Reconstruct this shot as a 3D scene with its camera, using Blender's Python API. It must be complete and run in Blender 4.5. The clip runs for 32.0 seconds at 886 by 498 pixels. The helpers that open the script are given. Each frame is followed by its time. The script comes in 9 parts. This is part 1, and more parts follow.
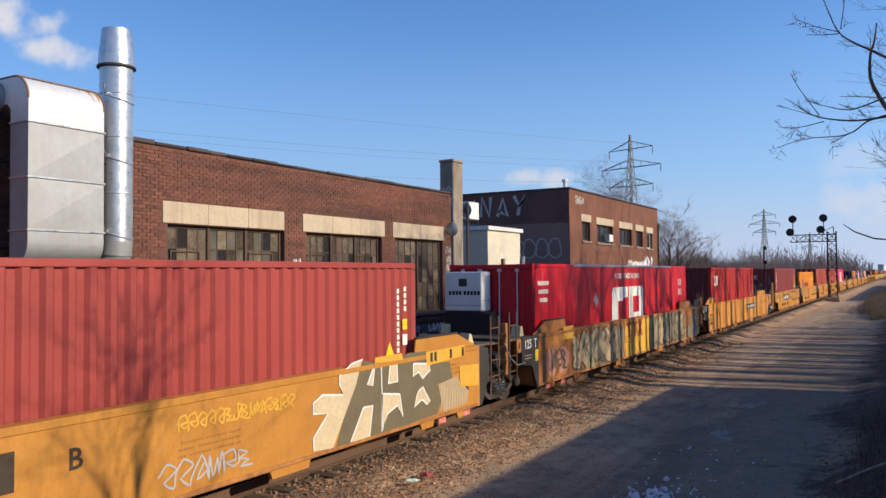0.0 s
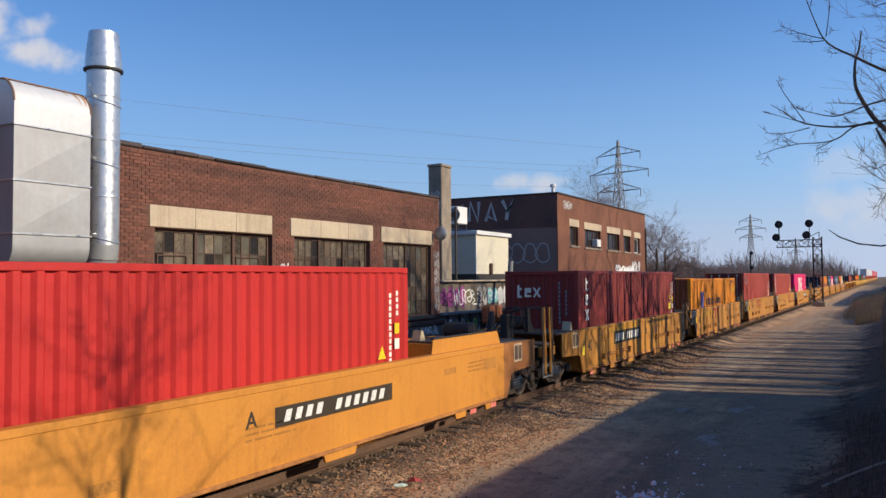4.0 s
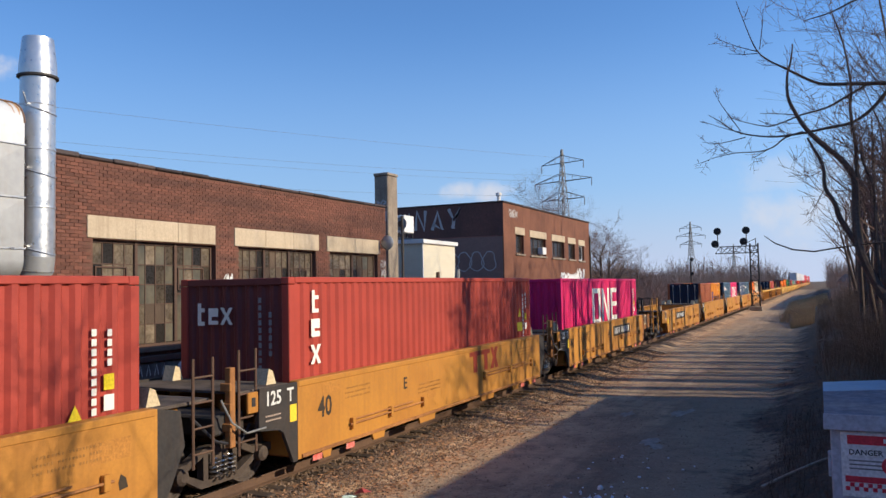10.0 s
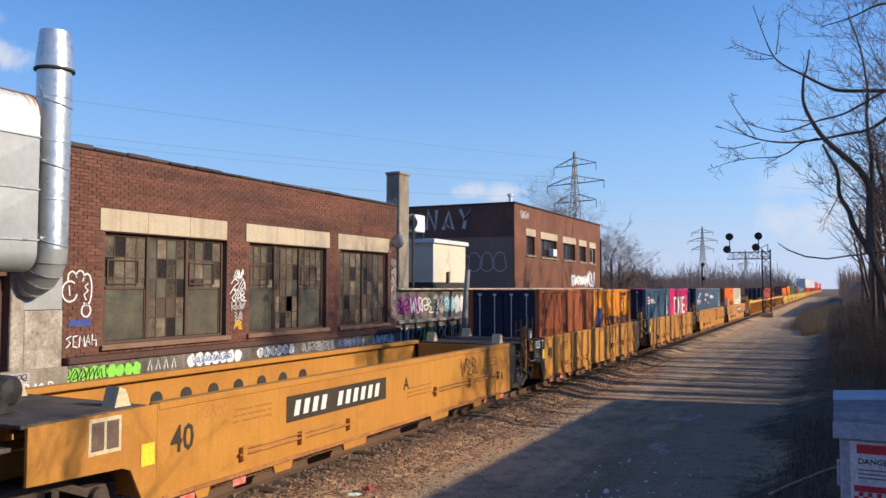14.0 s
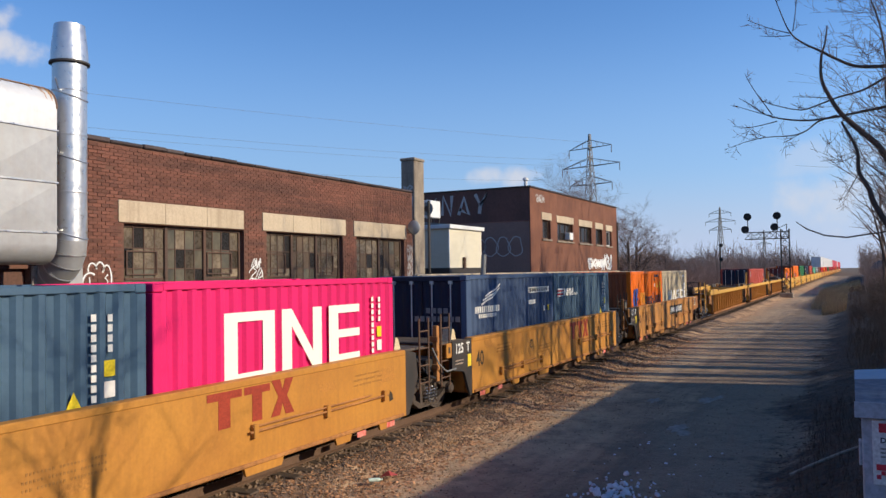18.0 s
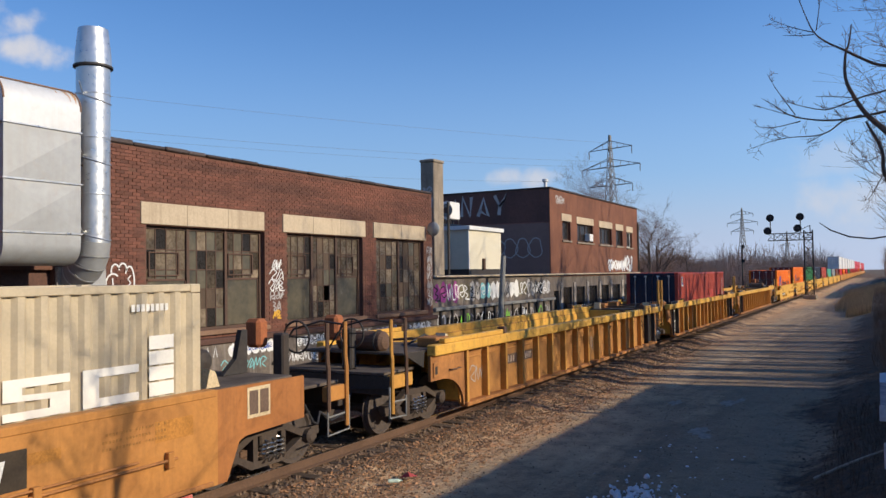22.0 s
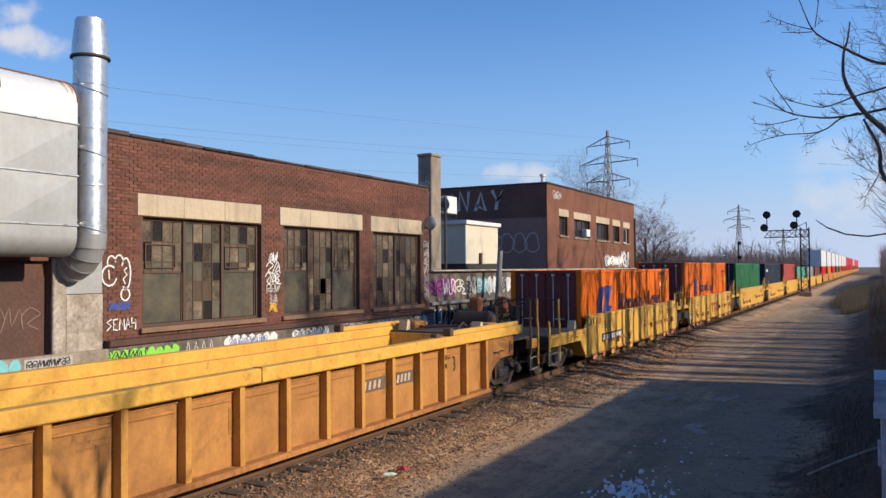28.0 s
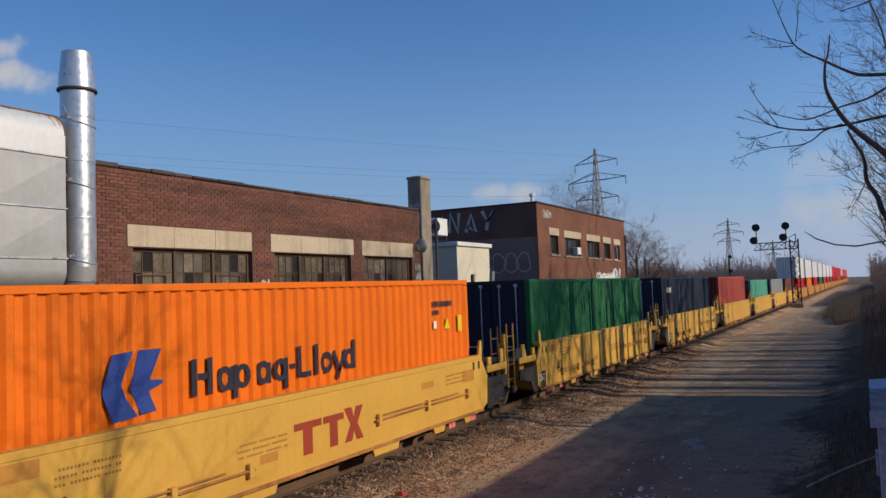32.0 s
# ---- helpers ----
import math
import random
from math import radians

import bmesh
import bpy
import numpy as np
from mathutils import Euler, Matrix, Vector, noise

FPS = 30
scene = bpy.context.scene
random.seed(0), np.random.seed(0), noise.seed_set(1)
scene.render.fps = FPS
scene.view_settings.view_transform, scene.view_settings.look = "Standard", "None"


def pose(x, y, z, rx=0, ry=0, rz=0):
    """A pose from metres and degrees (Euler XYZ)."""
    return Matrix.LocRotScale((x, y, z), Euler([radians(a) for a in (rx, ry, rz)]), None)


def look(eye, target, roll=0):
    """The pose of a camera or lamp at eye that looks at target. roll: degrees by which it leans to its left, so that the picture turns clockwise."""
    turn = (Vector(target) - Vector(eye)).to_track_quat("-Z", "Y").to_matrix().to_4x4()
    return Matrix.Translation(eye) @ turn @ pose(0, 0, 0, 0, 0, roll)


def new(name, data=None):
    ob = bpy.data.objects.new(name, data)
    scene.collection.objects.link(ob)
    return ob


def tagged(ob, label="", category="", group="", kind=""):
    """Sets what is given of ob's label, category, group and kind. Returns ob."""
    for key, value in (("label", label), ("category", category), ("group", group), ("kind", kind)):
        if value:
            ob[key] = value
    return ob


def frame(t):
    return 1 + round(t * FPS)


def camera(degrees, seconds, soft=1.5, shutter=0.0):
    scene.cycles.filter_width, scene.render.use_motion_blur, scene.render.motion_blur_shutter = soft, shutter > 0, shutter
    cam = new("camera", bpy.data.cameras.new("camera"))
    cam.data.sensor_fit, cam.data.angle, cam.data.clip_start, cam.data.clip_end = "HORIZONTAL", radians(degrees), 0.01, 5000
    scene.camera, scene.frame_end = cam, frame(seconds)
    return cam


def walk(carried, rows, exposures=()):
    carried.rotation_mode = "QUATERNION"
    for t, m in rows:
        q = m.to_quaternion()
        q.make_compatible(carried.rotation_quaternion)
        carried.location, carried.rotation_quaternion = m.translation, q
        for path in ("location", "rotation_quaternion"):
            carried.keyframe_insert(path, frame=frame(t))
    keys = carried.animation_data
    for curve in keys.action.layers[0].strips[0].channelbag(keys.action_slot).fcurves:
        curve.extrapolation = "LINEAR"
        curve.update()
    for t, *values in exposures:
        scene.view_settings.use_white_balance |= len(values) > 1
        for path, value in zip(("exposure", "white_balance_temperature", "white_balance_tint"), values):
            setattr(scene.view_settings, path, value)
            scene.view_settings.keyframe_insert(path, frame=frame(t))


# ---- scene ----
# ---------------------------------------------------------------- camera
EYE = (0.0, 0.0, 3.10)
cam = camera(58.6, 32.0, 1.5)
TURNS = [
    (0.0, 91.86, 0.55, 30.30), (0.5, 91.67, 0.39, 30.44), (1.0, 91.45, 0.30, 30.32), (1.5, 91.34, 0.39, 29.98),
    (2.0, 91.44, 0.46, 29.75), (2.5, 91.68, 0.33, 30.05), (3.0, 91.86, 0.39, 30.19), (3.5, 91.95, 0.41, 29.81),
    (5.5, 93.09, 0.71, 28.68), (6.0, 93.13, 0.70, 28.20), (6.5, 93.18, 0.38, 27.86), (7.0, 93.32, -0.19, 27.50),
    (7.5, 93.13, -0.09, 26.93), (8.0, 92.71, 0.14, 26.58), (8.5, 92.48, 0.44, 26.45), (9.0, 92.42, 0.59, 26.35),
    (9.5, 92.56, 0.70, 26.12), (10.0, 92.77, 1.10, 25.61), (10.5, 92.83, 1.08, 24.94), (11.0, 92.68, 0.74, 24.70),
    (11.5, 92.48, 0.28, 24.72), (12.0, 92.41, 0.22, 24.79), (12.5, 92.37, 0.34, 24.80), (13.0, 92.39, 0.31, 25.00),
    (13.5, 92.60, 0.12, 25.53), (14.0, 92.76, -0.08, 26.32), (14.5, 92.48, 0.11, 26.70), (16.5, 91.97, -0.24, 26.93),
    (17.0, 91.83, -0.01, 27.12), (17.5, 91.71, 0.45, 27.47), (18.0, 91.72, 0.89, 27.52), (18.5, 91.64, 1.00, 27.28),
    (19.0, 91.77, 1.30, 27.63), (19.5, 92.28, 1.87, 28.27), (20.0, 92.34, 1.97, 28.42), (20.5, 92.52, 1.82, 28.60),
    (21.0, 92.59, 1.89, 28.83), (21.5, 92.13, 1.46, 28.80), (22.0, 91.84, 0.84, 28.93), (22.5, 91.77, 0.49, 28.96),
    (23.0, 91.60, 0.37, 28.94), (23.5, 91.61, 0.51, 29.06), (24.0, 91.64, 0.71, 29.14), (24.5, 91.49, 0.69, 29.07),
    (25.0, 91.36, 0.67, 29.08), (25.5, 91.42, 0.49, 29.33), (27.5, 91.44, 0.31, 29.01), (28.0, 91.42, 0.39, 28.69),
    (28.5, 91.55, 0.45, 28.48), (29.0, 91.67, 0.41, 28.44), (29.5, 91.74, 0.60, 28.27), (30.0, 91.90, 0.79, 28.21),
    (30.5, 92.15, 0.82, 28.39), (31.0, 92.43, 1.12, 28.40), (31.5, 92.85, 1.76, 28.10), (32.0, 93.01, 2.10, 28.14),
]
EXPOSURES = [(0, 0.11), (1, -0.07), (2, -0.29), (3, -0.15), (4.5, 0.05), (6, 0.15), (7, 0.05), (8, -0.17), (9, 0.05), (10, 0.13), (11, 0.17), (12, -0.05), (13, -0.17), (14, 0.21), (15.5, 0.1), (17, -0.15), (18, 0.07), (19, -0.03), (20, 0.0), (21, 0.13), (22, -0.01), (23, 0.15), (24, 0.03), (25, 0.11), (28, 0.12), (29, 0.0), (30, -0.11), (31, -0.5), (32, -0.41)]
walk(cam, [(t, pose(*EYE, rx, ry, rz)) for t, rx, ry, rz in TURNS], EXPOSURES)

# ---------------------------------------------------------------- world and sun
SUN_AZ, SUN_EL = 81.0, 23.0
world = bpy.data.worlds.new("sky")
scene.world = world
world.use_nodes = True
wn, wl = world.node_tree.nodes, world.node_tree.links
wn.clear()
sky = wn.new("ShaderNodeTexSky")
sky.sky_type = "NISHITA"
sky.sun_disc = False
sky.sun_elevation, sky.sun_rotation = radians(SUN_EL), radians(SUN_AZ)
sky.altitude, sky.air_density, sky.dust_density, sky.ozone_density = 100, 1.1, 0.05, 3.2
bg = wn.new("ShaderNodeBackground")
bg.inputs["Strength"].default_value = 0.13
wout = wn.new("ShaderNodeOutputWorld")
wl.new(bg.outputs[0], wout.inputs[0])


def world_clouds():
    """Thin fair-weather clouds low over the horizon, by direction."""
    tc = wn.new("ShaderNodeTexCoord")
    total = None
    # azimuth from +y towards -x, elevation, widths, strength
    for az, el, wa, we, amount in ((60.0, 16.3, 4.6, 1.9, 1.0), (56.6, 14.6, 3.0, 1.3, 0.95), (23.3, 7.0, 3.6, 1.0, 0.75), (-3.0, 4.4, 10.0, 2.8, 0.55), (75, 17, 7, 3, 0.8), (1, 7.2, 6.5, 1.8, 0.30)):
        a, e = radians(az), radians(el)
        d = Vector((-math.sin(a) * math.cos(e), math.cos(a) * math.cos(e), math.sin(e)))
        side = Vector((-math.cos(a), -math.sin(a), 0))
        up = side.cross(d) if side.cross(d).z > 0 else d.cross(side)
        nz = wn.new("ShaderNodeTexNoise")
        nz.inputs["Scale"].default_value, nz.inputs["Detail"].default_value = 26.0, 6.0
        wl.new(tc.outputs["Generated"], nz.inputs["Vector"])
        parts = []
        for axis, width in ((side, wa), (up, we)):
            dot = wn.new("ShaderNodeVectorMath"); dot.operation = "DOT_PRODUCT"
            wl.new(tc.outputs["Generated"], dot.inputs[0])
            dot.inputs[1].default_value = axis
            sc = wn.new("ShaderNodeMath"); sc.operation = "DIVIDE"
            wl.new(dot.outputs["Value"], sc.inputs[0])
            sc.inputs[1].default_value = math.sin(radians(width))
            sq = wn.new("ShaderNodeMath"); sq.operation = "MULTIPLY"
            wl.new(sc.outputs[0], sq.inputs[0]); wl.new(sc.outputs[0], sq.inputs[1])
            parts.append(sq)
        r2 = wn.new("ShaderNodeMath"); r2.operation = "ADD"
        wl.new(parts[0].outputs[0], r2.inputs[0]); wl.new(parts[1].outputs[0], r2.inputs[1])
        # the noise frays the rim
        mix = wn.new("ShaderNodeMath"); mix.operation = "MULTIPLY_ADD"
        wl.new(nz.outputs["Fac"], mix.inputs[0]); mix.inputs[1].default_value = 2.6
        wl.new(r2.outputs[0], mix.inputs[2])
        ramp = wn.new("ShaderNodeMapRange"); ramp.interpolation_type = "SMOOTHSTEP"
        ramp.inputs["From Min"].default_value, ramp.inputs["From Max"].default_value = 2.1, 1.1
        ramp.inputs["To Min"].default_value, ramp.inputs["To Max"].default_value = 0.0, amount
        wl.new(mix.outputs[0], ramp.inputs["Value"])
        front = wn.new("ShaderNodeVectorMath"); front.operation = "DOT_PRODUCT"
        wl.new(tc.outputs["Generated"], front.inputs[0]); front.inputs[1].default_value = d
        gt = wn.new("ShaderNodeMath"); gt.operation = "GREATER_THAN"; gt.inputs[1].default_value = 0.9
        wl.new(front.outputs["Value"], gt.inputs[0])
        on = wn.new("ShaderNodeMath"); on.operation = "MULTIPLY"
        wl.new(ramp.outputs[0], on.inputs[0]); wl.new(gt.outputs[0], on.inputs[1])
        if total is None:
            total = on
        else:
            mx = wn.new("ShaderNodeMath"); mx.operation = "MAXIMUM"
            wl.new(total.outputs[0], mx.inputs[0]); wl.new(on.outputs[0], mx.inputs[1])
            total = mx
    hs = wn.new("ShaderNodeHueSaturation")
    hs.inputs["Saturation"].default_value = 1.05
    tint = wn.new("ShaderNodeMixRGB"); tint.blend_type = "MULTIPLY"; tint.inputs["Fac"].default_value = 1.0
    tint.inputs["Color2"].default_value = (0.80, 0.97, 1.25, 1)
    wl.new(sky.outputs[0], tint.inputs["Color1"])
    wl.new(tint.outputs[0], hs.inputs["Color"])
    # the sky pales downwards, with whitish haze along the horizon
    xyz = wn.new("ShaderNodeSeparateXYZ")
    wl.new(tc.outputs["Generated"], xyz.inputs[0])
    under = hs.outputs[0]
    for reach, amount, tone in ((0.34, 0.78, (2.4, 3.6, 5.65, 1)), (0.13, 0.84, (3.7, 4.2, 5.5, 1))):
        low = wn.new("ShaderNodeMapRange"); low.interpolation_type = "SMOOTHSTEP"
        low.inputs["From Min"].default_value, low.inputs["From Max"].default_value = reach, 0.0
        low.inputs["To Min"].default_value, low.inputs["To Max"].default_value = 0.0, amount
        wl.new(xyz.outputs["Z"], low.inputs["Value"])
        hz = wn.new("ShaderNodeMixRGB")
        hz.inputs["Color2"].default_value = tone
        wl.new(low.outputs[0], hz.inputs["Fac"]); wl.new(under, hz.inputs["Color1"])
        under = hz.outputs[0]
    # and brightens towards the sun's side
    glow = wn.new("ShaderNodeMapRange")
    glow.inputs["From Min"].default_value, glow.inputs["From Max"].default_value = -0.85, 0.15
    glow.inputs["To Min"].default_value, glow.inputs["To Max"].default_value = 0.86, 1.15
    wl.new(xyz.outputs["X"], glow.inputs["Value"])
    gm = wn.new("ShaderNodeMixRGB"); gm.blend_type = "MULTIPLY"; gm.inputs["Fac"].default_value = 1.0
    wl.new(under, gm.inputs["Color1"]); wl.new(glow.outputs[0], gm.inputs["Color2"])
    under = gm.outputs[0]
    cm = wn.new("ShaderNodeMixRGB")
    cm.inputs["Color2"].default_value = (5.2, 5.2, 5.6, 1)
    wl.new(total.outputs[0], cm.inputs["Fac"]); wl.new(under, cm.inputs["Color1"])
    wl.new(cm.outputs[0], bg.inputs["Color"])


world_clouds()
sun_dir = Vector((math.sin(radians(SUN_AZ)) * math.cos(radians(SUN_EL)), math.cos(radians(SUN_AZ)) * math.cos(radians(SUN_EL)), math.sin(radians(SUN_EL))))
sun_data = bpy.data.lights.new("sun", "SUN")
sun_data.energy, sun_data.angle, sun_data.color = 5.0, radians(0.53), (1.0, 0.85, 0.64)
sun = new("sun", sun_data)
sun.matrix_world = look(sun_dir * 200, (0, 0, 0))
scene.view_settings.exposure = 0.0

# ---------------------------------------------------------------- materials
MATS = {}


def surface(name, base, second=None, rough=0.7, metal=0.0, big=1.2, fine=30.0, amount=0.5, grain=0.25, bump=0.15, streak=0.0, streak_colour=(0.09, 0.05, 0.03), stretch=(1, 1, 1), seed=0.0, spots=0.0, spot_colour=(0.1, 0.05, 0.03), objvar=0.0, gloss=0.22):
    """Two scales of tone, fine relief, and if wanted upright streaks, spots of wear and a tone of its own for each object."""
    if name in MATS:
        return MATS[name]
    m = bpy.data.materials.new(name)
    m.use_nodes = True
    n, l = m.node_tree.nodes, m.node_tree.links
    bsdf = n["Principled BSDF"]
    tc = n.new("ShaderNodeTexCoord")
    info = n.new("ShaderNodeObjectInfo")
    off = n.new("ShaderNodeVectorMath"); off.operation = "MULTIPLY_ADD"
    cx = n.new("ShaderNodeCombineXYZ")
    for i in range(3):
        l.new(info.outputs["Random"], cx.inputs[i])
    l.new(cx.outputs[0], off.inputs[0])
    off.inputs[1].default_value = (37.0, 53.0, 0.0)
    l.new(tc.outputs["Object"], off.inputs[2])
    mp = n.new("ShaderNodeMapping")
    mp.inputs["Scale"].default_value = stretch
    mp.inputs["Location"].default_value = (seed, seed * 1.7, seed * 0.3)
    l.new(off.outputs[0], mp.inputs["Vector"])

    def noise_tex(scale, detail, vec):
        t = n.new("ShaderNodeTexNoise")
        t.inputs["Scale"].default_value, t.inputs["Detail"].default_value = scale, detail
        t.inputs["Roughness"].default_value = 0.62
        l.new(vec, t.inputs["Vector"])
        return t

    def ranged(sock, a, b, c=0.0, d=1.0):
        r = n.new("ShaderNodeMapRange")
        r.inputs["From Min"].default_value, r.inputs["From Max"].default_value = a, b
        r.inputs["To Min"].default_value, r.inputs["To Max"].default_value = c, d
        l.new(sock, r.inputs["Value"])
        return r.outputs[0]

    def mixed(fac, a, b, kind="MIX"):
        x = n.new("ShaderNodeMixRGB")
        x.blend_type = kind
        for s, v in ((x.inputs["Fac"], fac), (x.inputs["Color1"], a), (x.inputs["Color2"], b)):
            if isinstance(v, (float, int)):
                s.default_value = v
            elif isinstance(v, tuple):
                s.default_value = (*v, 1)
            else:
                l.new(v, s)
        return x.outputs[0]

    second = second or tuple(c * 0.6 for c in base)
    nb, nf = noise_tex(big, 5, mp.outputs[0]), noise_tex(fine, 4, mp.outputs[0])
    col = mixed(ranged(nb.outputs["Fac"], 0.38, 0.66, 0, amount), base, second)
    tone = ranged(nf.outputs["Fac"], 0.3, 0.7, 1 - grain, 1 + grain)
    col = mixed(1.0, col, tone, "MULTIPLY")
    if streak:
        ms = n.new("ShaderNodeMapping")
        ms.inputs["Scale"].default_value = (5.0, 5.0, 0.35)
        l.new(off.outputs[0], ms.inputs["Vector"])
        ns = noise_tex(1.6, 5, ms.outputs[0])
        col = mixed(ranged(ns.outputs["Fac"], 0.5, 0.75, 0, streak), col, streak_colour)
    if spots:
        np_ = noise_tex(big * 4.3, 8, mp.outputs[0])
        col = mixed(ranged(np_.outputs["Fac"], 0.58, 0.68, 0, spots), col, spot_colour)
    if objvar:
        col = mixed(1.0, col, ranged(info.outputs["Random"], 0, 1, 1 - objvar, 1 + objvar), "MULTIPLY")
    l.new(col, bsdf.inputs["Base Color"])
    l.new(ranged(nf.outputs["Fac"], 0.3, 0.7, max(0.02, rough - 0.12), min(1.0, rough + 0.12)), bsdf.inputs["Roughness"])
    bsdf.inputs["Metallic"].default_value = metal
    bsdf.inputs["Specular IOR Level"].default_value = gloss
    if bump:
        bp = n.new("ShaderNodeBump")
        bp.inputs["Strength"].default_value, bp.inputs["Distance"].default_value = bump, 0.02
        l.new(nf.outputs["Fac"], bp.inputs["Height"])
        l.new(bp.outputs[0], bsdf.inputs["Normal"])
    MATS[name] = m
    return m


def island_tone(m, spread):
    """Varies a material piece by piece inside one mesh."""
    n, l = m.node_tree.nodes, m.node_tree.links
    bsdf = n["Principled BSDF"]
    src = bsdf.inputs["Base Color"].links[0].from_socket
    geo = n.new("ShaderNodeNewGeometry")
    info = n.new("ShaderNodeObjectInfo")
    add = n.new("ShaderNodeMath"); add.operation = "ADD"
    l.new(geo.outputs["Random Per Island"], add.inputs[0]); l.new(info.outputs["Random"], add.inputs[1])
    fr = n.new("ShaderNodeMath"); fr.operation = "FRACT"
    l.new(add.outputs[0], fr.inputs[0])
    r = n.new("ShaderNodeMapRange")
    r.inputs["To Min"].default_value, r.inputs["To Max"].default_value = 1 - spread, 1 + spread
    l.new(fr.outputs[0], r.inputs["Value"])
    x = n.new("ShaderNodeMixRGB"); x.blend_type = "MULTIPLY"; x.inputs["Fac"].default_value = 1.0
    l.new(src, x.inputs["Color1"]); l.new(r.outputs[0], x.inputs["Color2"])
    l.new(x.outputs[0], bsdf.inputs["Base Color"])
    return m


def ground_material():
    """Road, verge, ballast, bank earth and far fields in one skin, with ragged borders."""
    m = bpy.data.materials.new("dirt_and_litter")
    m.use_nodes = True
    n, l = m.node_tree.nodes, m.node_tree.links
    bsdf = n["Principled BSDF"]
    tc = n.new("ShaderNodeTexCoord")
    sep = n.new("ShaderNodeSeparateXYZ")
    l.new(tc.outputs["Object"], sep.inputs[0])

    def noise_tex(scale, detail, stretch=(1, 1, 1)):
        mp = n.new("ShaderNodeMapping")
        mp.inputs["Scale"].default_value = stretch
        l.new(tc.outputs["Object"], mp.inputs["Vector"])
        t = n.new("ShaderNodeTexNoise")
        t.inputs["Scale"].default_value, t.inputs["Detail"].default_value, t.inputs["Roughness"].default_value = scale, detail, 0.62
        l.new(mp.outputs[0], t.inputs["Vector"])
        return t.outputs["Fac"]

    def ranged(sock, a, b, c=0.0, d=1.0):
        r = n.new("ShaderNodeMapRange")
        r.inputs["From Min"].default_value, r.inputs["From Max"].default_value = a, b
        r.inputs["To Min"].default_value, r.inputs["To Max"].default_value = c, d
        l.new(sock, r.inputs["Value"])
        return r.outputs[0]

    def mixed(fac, a, b, kind="MIX"):
        x = n.new("ShaderNodeMixRGB")
        x.blend_type = kind
        for s, v in ((x.inputs["Fac"], fac), (x.inputs["Color1"], a), (x.inputs["Color2"], b)):
            if isinstance(v, (float, int)):
                s.default_value = v
            elif isinstance(v, tuple):
                s.default_value = (*v, 1)
            else:
                l.new(v, s)
        return x.outputs[0]

    def math_node(kind, a, b):
        x = n.new("ShaderNodeMath"); x.operation = kind
        for s, v in zip(x.inputs, (a, b)):
            if isinstance(v, (float, int)):
                s.default_value = v
            else:
                l.new(v, s)
        return x.outputs[0]

    wide, mid, fine, grit = noise_tex(0.33, 5), noise_tex(1.7, 6), noise_tex(9, 6), noise_tex(45, 4)
    ruts = noise_tex(0.9, 7, (1.5, 0.16, 1))
    cells = n.new("ShaderNodeTexVoronoi")
    cells.inputs["Scale"].default_value = 13
    l.new(tc.outputs["Object"], cells.inputs["Vector"])
    speck = n.new("ShaderNodeSeparateColor")
    l.new(cells.outputs["Color"], speck.inputs[0])
    wob = math_node("ADD", ranged(wide, 0.3, 0.7, -0.7, 0.7), ranged(mid, 0.3, 0.7, -0.45, 0.45))
    x = math_node("ADD", sep.outputs["X"], wob)
    xf = math_node("ADD", x, ranged(fine, 0.3, 0.7, -0.25, 0.25))
    road = mixed(ranged(ruts, 0.38, 0.62), (0.456, 0.317, 0.184), (0.217, 0.148, 0.089))
    road = mixed(ranged(xf, -4.9, -6.1, 0, 0.8), road, (0.479, 0.340, 0.195))
    road = mixed(ranged(xf, -4.55, -3.95, 0, 0.55), road, (0.122, 0.089, 0.059))
    road = mixed(math_node("MULTIPLY", ranged(xf, -3.75, -3.2), ranged(ruts, 0.36, 0.56, 0.2, 0.65)), road, (0.265, 0.198, 0.13))
    road = mixed(ranged(mid, 0.48, 0.66, 0, 0.6), road, (0.156, 0.115, 0.073))
    road = mixed(ranged(fine, 0.56, 0.72, 0, 0.5), road, (0.395, 0.291, 0.178))
    road = mixed(ranged(speck.outputs[0], 0.93, 0.97, 0, 0.55), road, (0.177, 0.115, 0.066))
    litter = mixed(speck.outputs[0], (0.203, 0.120, 0.065), (0.569, 0.359, 0.190))
    litter = mixed(ranged(speck.outputs[1], 0.8, 0.9, 0, 0.8), litter, (0.446, 0.198, 0.070))
    litter = mixed(ranged(mid, 0.42, 0.6, 0, 0.75), litter, (0.581, 0.395, 0.220))
    stone = mixed(speck.outputs[1], (0.104, 0.062, 0.037), (0.250, 0.152, 0.087))
    earth = mixed(ranged(mid, 0.35, 0.65), (0.078, 0.051, 0.030), (0.031, 0.022, 0.015))
    earth = mixed(ranged(speck.outputs[0], 0.7, 0.85, 0, 0.6), earth, (0.114, 0.067, 0.035))
    far = mixed(ranged(wide, 0.4, 0.6), (0.156, 0.111, 0.066), (0.094, 0.067, 0.041))
    col = mixed(ranged(xf, -8.0, -7.4), stone, litter)
    col = mixed(ranged(xf, -6.9, -5.9), col, road)
    col = mixed(ranged(xf, -1.75, -1.05), col, earth)
    out = math_node("MAXIMUM", ranged(sep.outputs["X"], -15.0, -17.0), math_node("MAXIMUM", ranged(sep.outputs["X"], 12, 16), ranged(sep.outputs["Y"], 300, 340)))
    col = mixed(out, col, far)
    col = mixed(1.0, col, ranged(grit, 0.3, 0.7, 0.72, 1.28), "MULTIPLY")
    l.new(col, bsdf.inputs["Base Color"])
    bsdf.inputs["Roughness"].default_value = 0.93
